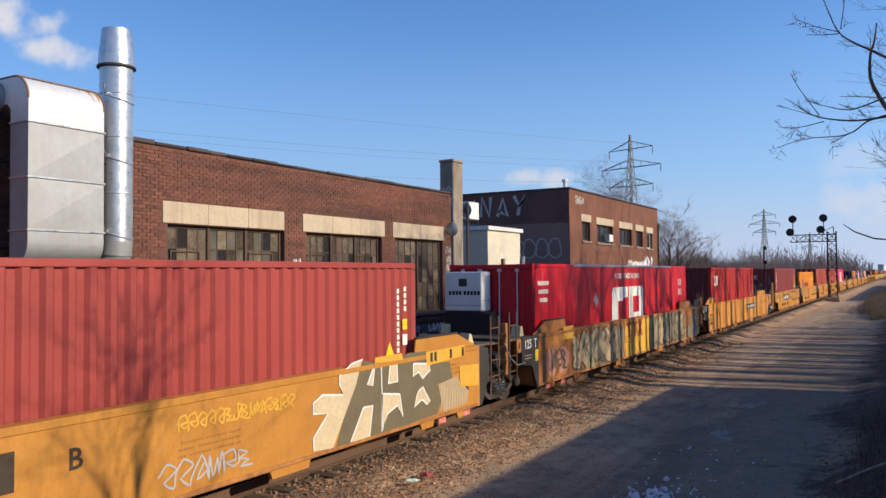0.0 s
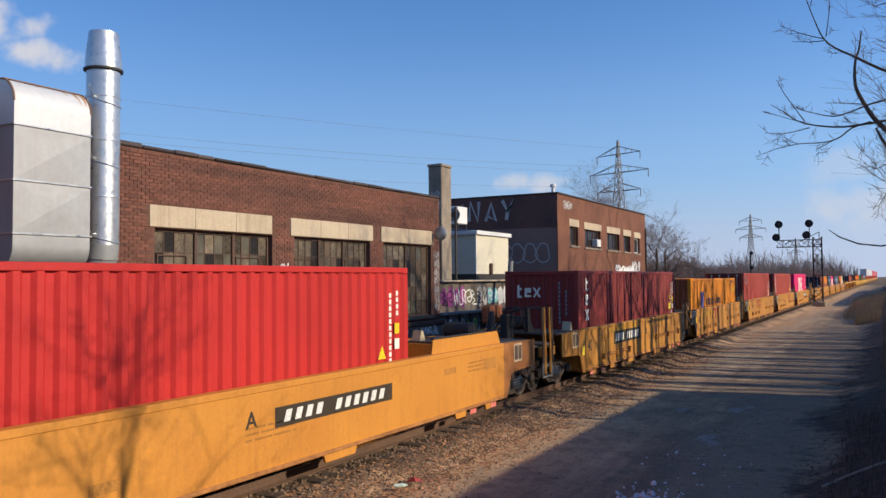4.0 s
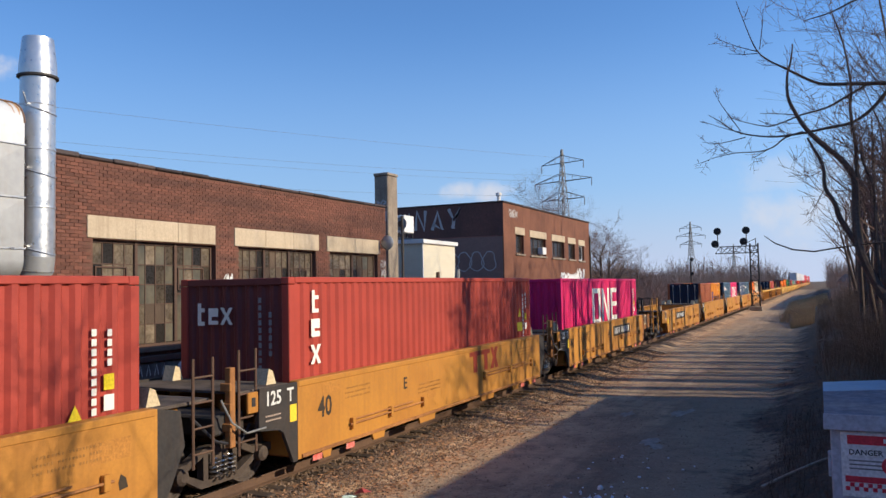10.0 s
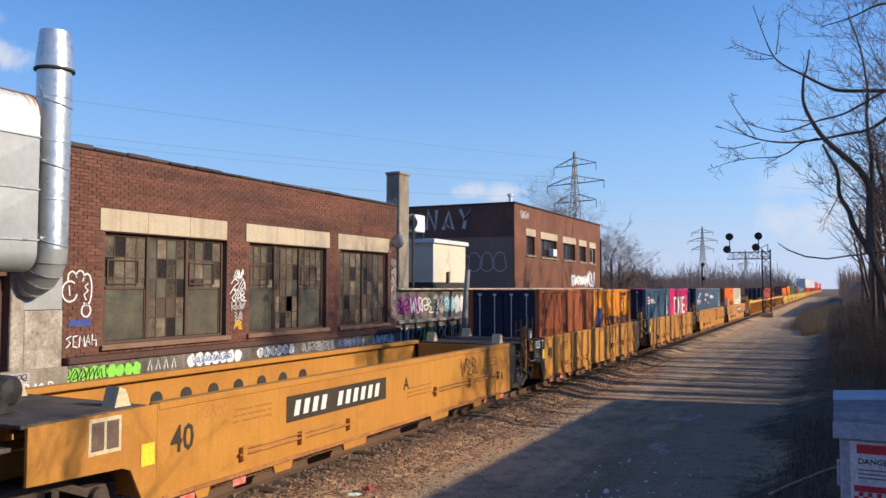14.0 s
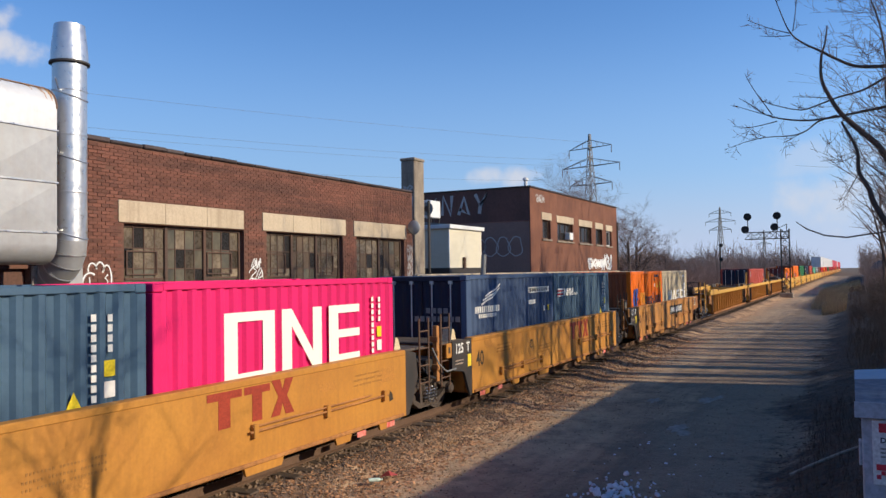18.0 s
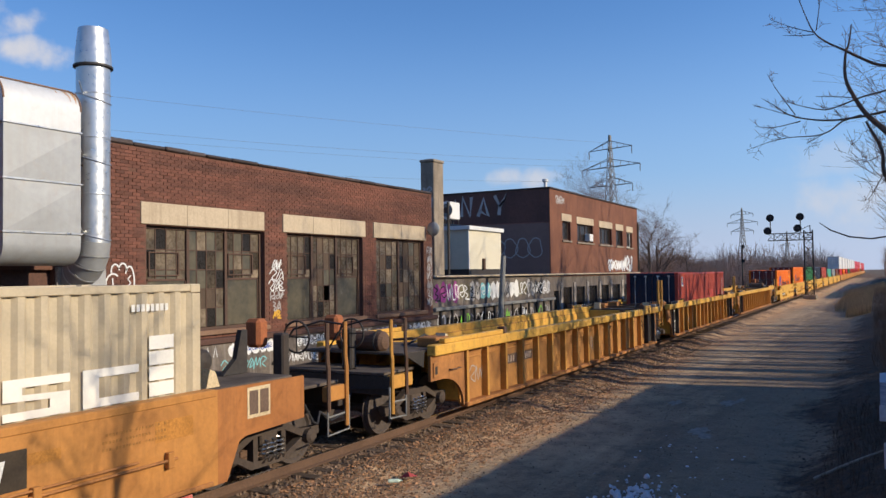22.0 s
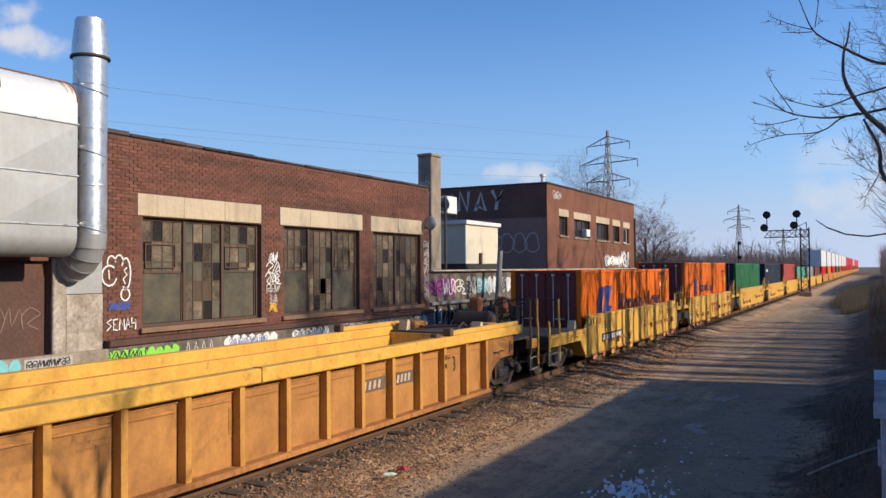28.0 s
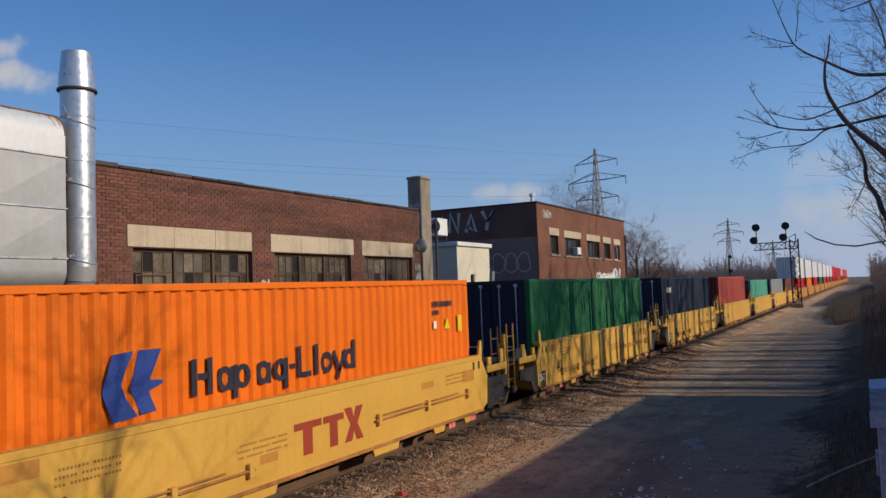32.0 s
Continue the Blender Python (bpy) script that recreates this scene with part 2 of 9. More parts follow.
    high = math_node("ADD", math_node("MULTIPLY", fine, 1.2), math_node("ADD", math_node("MULTIPLY", grit, 0.4), math_node("MULTIPLY", mid, 2.0)))
    bp = n.new("ShaderNodeBump")
    bp.inputs["Strength"].default_value, bp.inputs["Distance"].default_value = 0.8, 0.05
    l.new(high, bp.inputs["Height"])
    l.new(bp.outputs[0], bsdf.inputs["Normal"])
    return m


M_GROUND = ground_material()
M_STONE = island_tone(surface("ballast_stone", (0.19, 0.13, 0.088), (0.095, 0.065, 0.046), 0.9, fine=40, bump=0.3), 0.55)
M_LEAF_DEAD = island_tone(surface("dead_leaf", (0.44, 0.235, 0.115), (0.19, 0.092, 0.05), 0.85, fine=40, bump=0.0), 0.6)
M_TIE = surface("creosote_tie", (0.10, 0.072, 0.052), (0.05, 0.036, 0.027), 0.9, stretch=(1, 8, 8), fine=18, bump=0.5, objvar=0.3)
M_RAIL = surface("rusty_rail", (0.125, 0.075, 0.05), (0.08, 0.048, 0.033), 0.75, fine=30, bump=0.2)
M_RAILTOP = surface("polished_rail_head", (0.5, 0.48, 0.46), (0.35, 0.33, 0.31), 0.25, 1.0, bump=0.02)
M_SNOW = surface("old_snow", (0.72, 0.74, 0.78), (0.5, 0.5, 0.52), 0.8, big=4, fine=40, amount=0.7, grain=0.12, bump=0.5)
M_ICE = surface("frozen_puddle", (0.30, 0.26, 0.21), (0.15, 0.12, 0.092), 0.65, big=6, fine=20, amount=0.9, bump=0.1)
# buildings
M_MORTAR = surface("sooty_mortar", (0.150, 0.076, 0.054), (0.095, 0.05, 0.038), 0.95, fine=40, bump=0.3)
M_BRICK = island_tone(surface("red_brown_brick", (0.185, 0.078, 0.054), (0.095, 0.048, 0.037), 0.9, big=1.1, fine=30, amount=0.95, grain=0.24, bump=0.25, stretch=(1, 0.2, 3.4), streak=0.36, streak_colour=(0.075, 0.042, 0.033), spots=0.22, spot_colour=(0.055, 0.035, 0.03)), 0.15)
M_BRICK2 = surface("painted_brick", (0.20, 0.088, 0.054), (0.125, 0.056, 0.038), 0.9, big=0.7, fine=24, amount=0.8, grain=0.25, bump=0.25, spots=0.25, spot_colour=(0.11, 0.06, 0.045), streak=0.45, streak_colour=(0.09, 0.05, 0.04))
M_BRICK3 = surface("weathered_side_brick", (0.27, 0.125, 0.095), (0.17, 0.08, 0.065), 0.9, big=0.5, fine=24, amount=0.7, bump=0.25)
M_ANNEX = surface("stained_annex_wall", (0.17, 0.14, 0.115), (0.07, 0.06, 0.055), 0.9, big=1.3, fine=18, amount=0.9, grain=0.25, bump=0.4, streak=0.5, streak_colour=(0.30, 0.27, 0.24), spots=0.4, spot_colour=(0.06, 0.045, 0.04))
M_LINTEL = surface("stained_limestone", (0.52, 0.425, 0.30), (0.38, 0.30, 0.205), 0.85, big=0.8, fine=20, amount=0.6, grain=0.12, bump=0.15, streak=0.34, streak_colour=(0.16, 0.11, 0.07))
M_CONC = surface("weathered_concrete", (0.318, 0.267, 0.206), (0.189, 0.155, 0.12), 0.9, big=1.1, fine=18, amount=0.8, grain=0.2, bump=0.4, streak=0.4, spots=0.3)
M_PLASTER = surface("flaking_plaster", (0.42, 0.365, 0.30), (0.20, 0.16, 0.125), 0.9, big=2.4, fine=14, amount=0.9, grain=0.28, bump=0.6, spots=0.45, spot_colour=(0.13, 0.095, 0.075))
M_COPING = surface("tar_coping", (0.06, 0.046, 0.045), (0.10, 0.08, 0.075), 0.7, fine=20, bump=0.3, objvar=0.3)
M_ROOF = surface("tar_gravel_roof", (0.12, 0.11, 0.10), (0.07, 0.065, 0.06), 0.95, bump=0.5)
M_SASH = surface("rusty_steel_sash", (0.085, 0.055, 0.042), (0.13, 0.068, 0.044), 0.7, bump=0.2)
M_PANE = surface("grimy_window_pane", (0.165, 0.13, 0.09), (0.065, 0.052, 0.04), 0.28, big=3.0, fine=12, amount=0.9, grain=0.3, bump=0.05, objvar=0.55)
M_PANE_DK = surface("dark_pane_and_unlit_interior", (0.02, 0.018, 0.017), (0.03, 0.026, 0.022), 0.3, bump=0.0)
M_PANE_SHEET = surface("sheet_covered_pane", (0.13, 0.115, 0.082), (0.05, 0.053, 0.052), 0.16, big=1.5, fine=8, amount=0.7, grain=0.1, bump=0.03, objvar=0.2)
M_BOARD = surface("weathered_board", (0.105, 0.075, 0.053), (0.065, 0.047, 0.035), 0.85, stretch=(6, 6, 0.6), fine=14, bump=0.3, objvar=0.3)
M_GALV = surface("galvanized_sheet", (0.56, 0.57, 0.57), (0.45, 0.46, 0.46), 0.36, 0.78, big=1.4, fine=9, amount=0.6, grain=0.08, bump=0.05)
M_GALV_DULL = surface("dull_galvanized_sheet", (0.375, 0.385, 0.385), (0.29, 0.295, 0.29), 0.55, 0.35, big=0.8, fine=9, amount=0.8, grain=0.07, bump=0.06, streak=0.14, streak_colour=(0.27, 0.20, 0.13), spots=0.15, spot_colour=(0.35, 0.25, 0.15))
M_DUCTTOP = surface("rust_stained_white_sheet", (0.60, 0.61, 0.61), (0.53, 0.535, 0.52), 0.55, 0.2, big=1.0, fine=9, amount=0.5, grain=0.05, bump=0.05, streak=0.16, streak_colour=(0.36, 0.25, 0.15), spots=0.10, spot_colour=(0.30, 0.17, 0.08))
M_RUSTRUN = surface("thin_rust_run", (0.42, 0.24, 0.11), (0.33, 0.17, 0.08), 0.8, bump=0.0)
M_RUSTDUCT = surface("rust_edged_sheet", (0.23, 0.14, 0.09), (0.12, 0.07, 0.05), 0.8, bump=0.2)
M_BROWNDOOR = surface("brown_steel_door", (0.105, 0.055, 0.042), (0.07, 0.04, 0.032), 0.7, big=1.5, fine=18, amount=0.7, bump=0.15, streak=0.4)
M_SIDING = surface("cream_vinyl_siding", (0.636, 0.585, 0.447), (0.568, 0.516, 0.387), 0.6, bump=0.04, grain=0.05)
M_WHITE = surface("white_paint", (0.671, 0.671, 0.654), (0.568, 0.568, 0.542), 0.55, grain=0.06, bump=0.05)
M_GREYPAINT = surface("grey_paint", (0.22, 0.22, 0.21), (0.15, 0.15, 0.14), 0.6, bump=0.08)
M_DARKSTEEL = surface("dark_steel", (0.05, 0.048, 0.046), (0.08, 0.06, 0.05), 0.6, 0.3, bump=0.15)
M_TOWER = surface("weathered_tower_steel", (0.13, 0.14, 0.155), (0.10, 0.11, 0.12), 0.6, 0.4, bump=0.0)
M_SIGBLACK = surface("signal_black", (0.018, 0.018, 0.02), (0.03, 0.03, 0.03), 0.6, bump=0.0)
M_CABLE = surface("cable_rubber", (0.03, 0.03, 0.035), (0.04, 0.04, 0.045), 0.7, bump=0.0)
M_SPRAY = {}
for nm, c in (("white", (0.72, 0.72, 0.70)), ("black", (0.02, 0.02, 0.02)), ("lime", (0.25, 0.62, 0.08)), ("grey", (0.16, 0.15, 0.13)), ("sand", (0.40, 0.30, 0.18)), ("cream", (0.58, 0.47, 0.30)), ("buff", (0.23, 0.16, 0.13)), ("moss", (0.25, 0.215, 0.13)), ("slate", (0.27, 0.225, 0.145)), ("umber", (0.13, 0.085, 0.055)), ("violet", (0.26, 0.05, 0.20)), ("aqua", (0.2, 0.5, 0.52)), ("pale", (0.42, 0.40, 0.38)), ("olive", (0.15, 0.125, 0.075)), ("yellow", (0.64, 0.355, 0.05)), ("pinkish", (0.5, 0.24, 0.17)), ("cobalt", (0.05, 0.09, 0.3)), ("green", (0.06, 0.24, 0.13))):
    M_SPRAY[nm] = surface("spray_" + nm, c, tuple(k * 0.75 for k in c), 0.7, big=2.5, fine=16, amount=0.5, grain=0.12, bump=0.03)
# train
M_WELL = surface("well_car_yellow", (0.478, 0.218, 0.042), (0.355, 0.148, 0.034), 0.55, big=0.6, fine=18, amount=0.7, grain=0.09, bump=0.05, streak=0.32, streak_colour=(0.24, 0.11, 0.035), spots=0.16, spot_colour=(0.30, 0.13, 0.03))
M_WELL_FADED = surface("well_car_faded_orange", (0.41, 0.165, 0.05), (0.28, 0.11, 0.038), 0.65, big=0.8, fine=16, amount=0.8, grain=0.12, bump=0.08, streak=0.4, streak_colour=(0.15, 0.07, 0.03), spots=0.2, spot_colour=(0.16, 0.07, 0.03))
M_WELL_ORANGE = surface("well_car_sunny_orange", (0.57, 0.245, 0.043), (0.46, 0.185, 0.036), 0.55, big=0.6, fine=16, amount=0.6, grain=0.09, bump=0.05, streak=0.25, streak_colour=(0.26, 0.11, 0.035), spots=0.2, spot_colour=(0.24, 0.10, 0.03))
M_WELL_DUSTY = surface("well_car_dusty_orange", (0.47, 0.215, 0.058), (0.35, 0.15, 0.045), 0.6, big=0.7, fine=16, amount=0.7, grain=0.1, bump=0.06, streak=0.3, streak_colour=(0.19, 0.09, 0.035), spots=0.18, spot_colour=(0.22, 0.10, 0.03))
M_WELL_NEW = surface("well_car_bright_yellow", (0.602, 0.344, 0.0645), (0.499, 0.267, 0.0516), 0.5, big=0.5, fine=18, amount=0.5, grain=0.06, bump=0.04, streak=0.15, streak_colour=(0.35, 0.18, 0.05))
M_WELL_RUST = surface("well_car_rusty_yellow", (0.45, 0.20, 0.062), (0.24, 0.105, 0.04), 0.7, big=1.1, fine=14, amount=0.95, grain=0.18, bump=0.14, streak=0.55, streak_colour=(0.12, 0.056, 0.028), spots=0.35, spot_colour=(0.10, 0.048, 0.027))
M_WELL_RIB = surface("rib_yellow", (0.533, 0.275, 0.0602), (0.413, 0.189, 0.0473), 0.6, big=1.2, fine=16, amount=0.7, grain=0.12, bump=0.08, streak=0.3, streak_colour=(0.22, 0.10, 0.035), spots=0.2, spot_colour=(0.2, 0.09, 0.03))
M_WELL_PANEL = surface("dusty_rib_panel", (0.44, 0.21, 0.062), (0.28, 0.125, 0.045), 0.65, big=0.9, fine=14, amount=0.8, grain=0.12, bump=0.08, streak=0.3, streak_colour=(0.24, 0.11, 0.045), spots=0.34, spot_colour=(0.17, 0.08, 0.04))
M_CHORD = surface("top_chord_yellow", (0.68, 0.39, 0.075), (0.54, 0.275, 0.055), 0.55, big=1.3, fine=18, amount=0.75, grain=0.12, bump=0.06, streak=0.25, streak_colour=(0.24, 0.11, 0.04), spots=0.45, spot_colour=(0.26, 0.115, 0.04))
M_DECK = surface("dusty_deck_grating", (0.13, 0.105, 0.085), (0.055, 0.043, 0.035), 0.8, big=2.0, fine=40, amount=0.9, grain=0.35, bump=0.4)
M_REDLEAD = surface("red_lead_paint", (0.36, 0.12, 0.05), (0.16, 0.07, 0.035), 0.75, big=3)
M_TRUCK = surface("dusty_truck_steel", (0.085, 0.065, 0.052), (0.038, 0.03, 0.026), 0.8, 0.1, fine=20, bump=0.3)
M_BLACKPLATE = surface("black_end_plate", (0.038, 0.036, 0.035), (0.07, 0.055, 0.045), 0.6, fine=16, bump=0.1, streak=0.3)
M_WHEEL = surface("wheel_steel", (0.10, 0.08, 0.07), (0.06, 0.05, 0.045), 0.7, 0.3, fine=16, bump=0.2)
M_WHEELRIM = surface("bright_wheel_tread", (0.5, 0.48, 0.46), (0.4, 0.38, 0.36), 0.3, 1.0, bump=0.0)
M_FAINT = surface("worn_stencil_ink", (0.30, 0.145, 0.042), (0.40, 0.19, 0.05), 0.7, bump=0.0)
M_DULLPLATE = surface("worn_number_plate", (0.13, 0.09, 0.07), (0.2, 0.12, 0.07), 0.7, bump=0.0)
M_DULLMARK = surface("worn_plate_mark", (0.48, 0.38, 0.30), (0.34, 0.24, 0.17), 0.7, bump=0.0)
M_FADEPATCH = surface("faded_patch_paint", (0.44, 0.195, 0.042), (0.36, 0.155, 0.036), 0.6, big=2.0, bump=0.03)
M_INK = surface("stencil_ink", (0.045, 0.035, 0.025), (0.07, 0.05, 0.03), 0.7, bump=0.0)
M_PLACARD = surface("white_placard", (0.7, 0.7, 0.66), (0.6, 0.6, 0.55), 0.6, bump=0.0)
M_BAR = surface("bare_locking_bar", (0.62, 0.59, 0.55), (0.45, 0.42, 0.38), 0.5, bump=0.0)
M_GUIDE = surface("cream_guide_paint", (0.62, 0.50, 0.31), (0.42, 0.32, 0.19), 0.6, bump=0.05)
M_YELLOWTAG = surface("yellow_reflector", (0.85, 0.6, 0.05), (0.7, 0.5, 0.04), 0.5, bump=0.0)
M_REDTAG = surface("red_white_reflector", (0.6, 0.09, 0.06), (0.7, 0.5, 0.45), 0.5, big=9, bump=0.0)


def paint(name, c, fade=0.72, rough=0.5, streak=0.16):
    return surface(name, c, tuple(k * fade for k in c), rough, big=0.55, fine=20, amount=0.6, grain=0.07, bump=0.03, streak=streak, streak_colour=tuple(k * 0.42 + 0.015 for k in c))


P_MAROON = paint("container_maroon", (0.27, 0.045, 0.040))
P_ROSE = paint("container_dull_red", (0.34, 0.062, 0.052))
P_CPRED = paint("container_bright_red", (0.568, 0.0155, 0.0258), rough=0.4)
P_CAI = paint("container_red", (0.50, 0.032, 0.028))
P_CORAL = paint("container_faded_red", (0.40, 0.064, 0.044))
P_ORANGE = paint("container_orange", (0.80, 0.165, 0.008))
P_ORANGE_F = paint("container_faded_orange", (0.72, 0.245, 0.018))
P_PINK = paint("container_magenta", (0.70, 0.020, 0.135))
P_BLUE = paint("container_slate_blue", (0.0645, 0.0989, 0.172))
P_STEEL = paint("container_grey_blue", (0.0645, 0.116, 0.172))
# navy deepened so that shaded end walls carry their shade in the colour
P_NAVY = paint("container_navy_and_end_shade", (0.0138, 0.0224, 0.0473))
P_CREAM = paint("container_cream", (0.54, 0.45, 0.305))
P_GREEN = paint("container_green", (0.0189, 0.146, 0.0533))
P_TEAL = paint("container_teal", (0.086, 0.361, 0.241))
# these two also serve as shade-darkened end walls of brighter boxes
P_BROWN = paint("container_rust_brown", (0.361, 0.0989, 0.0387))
P_DARK = paint("container_dark_red_and_end_shade", (0.172, 0.043, 0.0387))
P_WHITE = paint("container_white", (0.636, 0.628, 0.619))
P_GREY = paint("container_grey", (0.258, 0.267, 0.275))
P_HLBLUE = surface("decal_blue", (0.0301, 0.0645, 0.258), (0.0258, 0.0516, 0.206), 0.5, bump=0.0)
P_HLDARK = surface("decal_black", (0.0258, 0.0258, 0.043), (0.043, 0.0387, 0.043), 0.5, bump=0.0)
P_LOGORED = surface("logo_red", (0.31, 0.0473, 0.0258), (0.232, 0.043, 0.0258), 0.55, bump=0.0)
P_DECALW = surface("decal_white", (0.80, 0.77, 0.68), (0.72, 0.69, 0.60), 0.5, big=0.7, amount=0.4, grain=0.04, bump=0.0)
P_DECALY = surface("decal_yellow", (0.688, 0.533, 0.0258), (0.602, 0.447, 0.0258), 0.5, bump=0.0)

# ---------------------------------------------------------------- building blocks
class Geo:
    """Gathers vertices and faces of one mesh."""

    def __init__(self):
        self.v, self.f = [], []

    def add(self, verts, faces):
        o = len(self.v)
        self.v += [tuple(p) for p in verts]
        self.f += [tuple(i + o for i in f) for f in faces]
        return self

    def box(self, x0, x1, y0, y1, z0, z1):
        return self.add([(x0, y0, z0), (x1, y0, z0), (x1, y1, z0), (x0, y1, z0), (x0, y0, z1), (x1, y0, z1), (x1, y1, z1), (x0, y1, z1)],
                        [(3, 2, 1, 0), (4, 5, 6, 7), (0, 1, 5, 4), (1, 2, 6, 5), (2, 3, 7, 6), (3, 0, 4, 7)])

    def cbox(self, x0, x1, y0, y1, z0, z1, b=0.01):
        """A box with chamfered edges."""
        xs, ys, zs = (x0, x1), (y0, y1), (z0, z1)
        v, idx = [], {}
        for i in (0, 1):
            for j in (0, 1):
                for k in (0, 1):
                    si, sj, sk = 1 - 2 * i, 1 - 2 * j, 1 - 2 * k
                    for a in range(3):
                        idx[i, j, k, a] = len(v)
                        v.append((xs[i] + si * b * (a != 0), ys[j] + sj * b * (a != 1), zs[k] + sk * b * (a != 2)))
        f = []
        for i in (0, 1):
            q = [idx[i, j, k, 0] for j, k in ((0, 0), (1, 0), (1, 1), (0, 1))]
            f.append(q if i else q[::-1])
            q = [idx[j, i, k, 1] for j, k in ((0, 0), (1, 0), (1, 1), (0, 1))]
            f.append(q[::-1] if i else q)
            q = [idx[j, k, i, 2] for j, k in ((0, 0), (1, 0), (1, 1), (0, 1))]
            f.append(q if i else q[::-1])
        for i in (0, 1):
            for j in (0, 1):
                q = [idx[i, j, 0, 0], idx[i, j, 1, 0], idx[i, j, 1, 1], idx[i, j, 0, 1]]
                f.append(q if (i == j) == False else q[::-1])
                q = [idx[i, 0, j, 0], idx[i, 1, j, 0], idx[i, 1, j, 2], idx[i, 0, j, 2]]
                f.append(q if i == j else q[::-1])
                q = [idx[0, i, j, 1], idx[1, i, j, 1], idx[1, i, j, 2], idx[0, i, j, 2]]
                f.append(q if (i == j) == False else q[::-1])
                for k in (0, 1):
                    q = [idx[i, j, k, a] for a in range(3)]
                    f.append(q if (i + j + k) % 2 else q[::-1])
        return self.add(v, f)

    def prism(self, outline, axis, a, b):
        """A polygon pulled along an axis; outline in the other two axes, in their order."""
        def at(p, s):
            q = list(p)
            q.insert("xyz".index(axis), s)
            return q
        n = len(outline)
        faces = [tuple(range(n))[::-1], tuple(range(n, 2 * n))] + [(i, (i + 1) % n, n + (i + 1) % n, n + i) for i in range(n)]
        return self.add([at(p, a) for p in outline] + [at(p, b) for p in outline], faces)

    def tube(self, path, radii, n=8, cap=True):
        path = [Vector(p) for p in path]
        if isinstance(radii, (int, float)):
            radii = [radii] * len(path)
        o, verts, faces = 0, [], []
        side = None
        for i, p in enumerate(path):
            d = (path[min(i + 1, len(path) - 1)] - path[max(i - 1, 0)])
            if d.length < 1e-9:
                d = Vector((0, 0, 1))
            d.normalize()
            if side is None:
                side = d.orthogonal().normalized()
            side = (side - d * side.dot(d))
            side = side.normalized() if side.length > 1e-6 else d.orthogonal().normalized()
            other = d.cross(side)
            for k in range(n):
                a = 2 * math.pi * k / n
                verts.append(p + (side * math.cos(a) + other * math.sin(a)) * radii[i])
        for i in range(len(path) - 1):
            for k in range(n):
                a, b = i * n + k, i * n + (k + 1) % n
                faces.append((a, b, b + n, a + n))
        if cap:
            faces += [tuple(range(n))[::-1], tuple(range(len(verts) - n, len(verts)))]
        return self.add(verts, faces)

    def rod(self, a, b, r, n=6):
        return self.tube([a, b], [r, r], n)

    def lathe(self, profile, axis="z", n=24, centre=(0, 0, 0)):
        """Turns (radius, height) pairs round an axis."""
        verts, faces = [], []
        for r, h in profile:
            for k in range(n):
                a = 2 * math.pi * k / n
                p = (r * math.cos(a), r * math.sin(a), h)
                if axis == "x":
                    p = (p[2], p[0], p[1])
                elif axis == "y":
                    p = (p[1], p[2], p[0])
                verts.append((p[0] + centre[0], p[1] + centre[1], p[2] + centre[2]))
        m = len(profile)
        for i in range(m - 1):
            for k in range(n):
                a, b = i * n + k, i * n + (k + 1) % n
                faces.append((a, b, b + n, a + n))
        faces += [tuple(range(n))[::-1], tuple(range((m - 1) * n, m * n))]
        return self.add(verts, faces)

    def mesh(self, name, material, smooth=False):
        me = bpy.data.meshes.new(name)
        me.from_pydata(self.v, [], self.f)
        if smooth:
            me.shade_smooth()
            me.set_sharp_from_angle(angle=radians(38))
        if material:
            me.materials.append(material)
        return me


def part(name, geo, material, parent=None, label="", at=None, smooth=False):
    """Links a Geo, or a mesh made before, as one object under a thing or a part."""
    me = geo.mesh(name, material, smooth) if isinstance(geo, Geo) else geo
    ob = new(name, me)
    if parent is not None:
        ob.parent = parent
    if at is not None:
        ob.matrix_basis = at
    if label:
        ob["label"] = label
    return ob


def thing(name, m, label, category, group="", kind=""):
    ob = new(name)
    ob.empty_display_size = 0.3
    ob.matrix_basis = m
    return tagged(ob, label, category, group, kind)


MESHES = {}


def kept(key, make):
    """One mesh for alike pieces."""
    if key not in MESHES:
        MESHES[key] = make()
    return MESHES[key]


def letters(text, size, material, squeeze=1.0):
    """A flat mesh of built-in letters, read from +x (text runs along +y), centred."""
    def make():
        cu = bpy.data.curves.new("lettering", "FONT")
        cu.body, cu.size, cu.extrude = text, size, 0.0015
        cu.resolution_u = 2
        cu.offset = size * 0.018
        cu.align_x, cu.align_y = "CENTER", "CENTER"
        tmp = bpy.data.objects.new("lettering", cu)
        me = bpy.data.meshes.new_from_object(tmp)
        bpy.data.objects.remove(tmp)
        me.transform(Matrix(((0, 0, 1, 0), (squeeze, 0, 0, 0), (0, 1, 0, 0), (0, 0, 0, 1))))
        me.materials.clear()
        me.materials.append(material)
        return me
    return kept(("text", text, size, material.name, squeeze), make)


def plates(rects, depth=0.003):
    """Thin raised plates facing +x: (y0, y1, z0, z1) or (y0, y1, z0, z1, lean)."""
    g = Geo()
    for r in rects:
        y0, y1, z0, z1 = r[:4]
        k = r[4] if len(r) > 4 else 0.0
        g.prism([(y0, z0), (y1, z0), (y1 + k, z1), (y0 + k, z1)], "x", 0, depth)
    return g


def polyplate(outlines, depth=0.003):
    g = Geo()
    for i, o in enumerate(outlines):
        g.prism(o, "x", 0, depth + i * 0.0009)
    return g


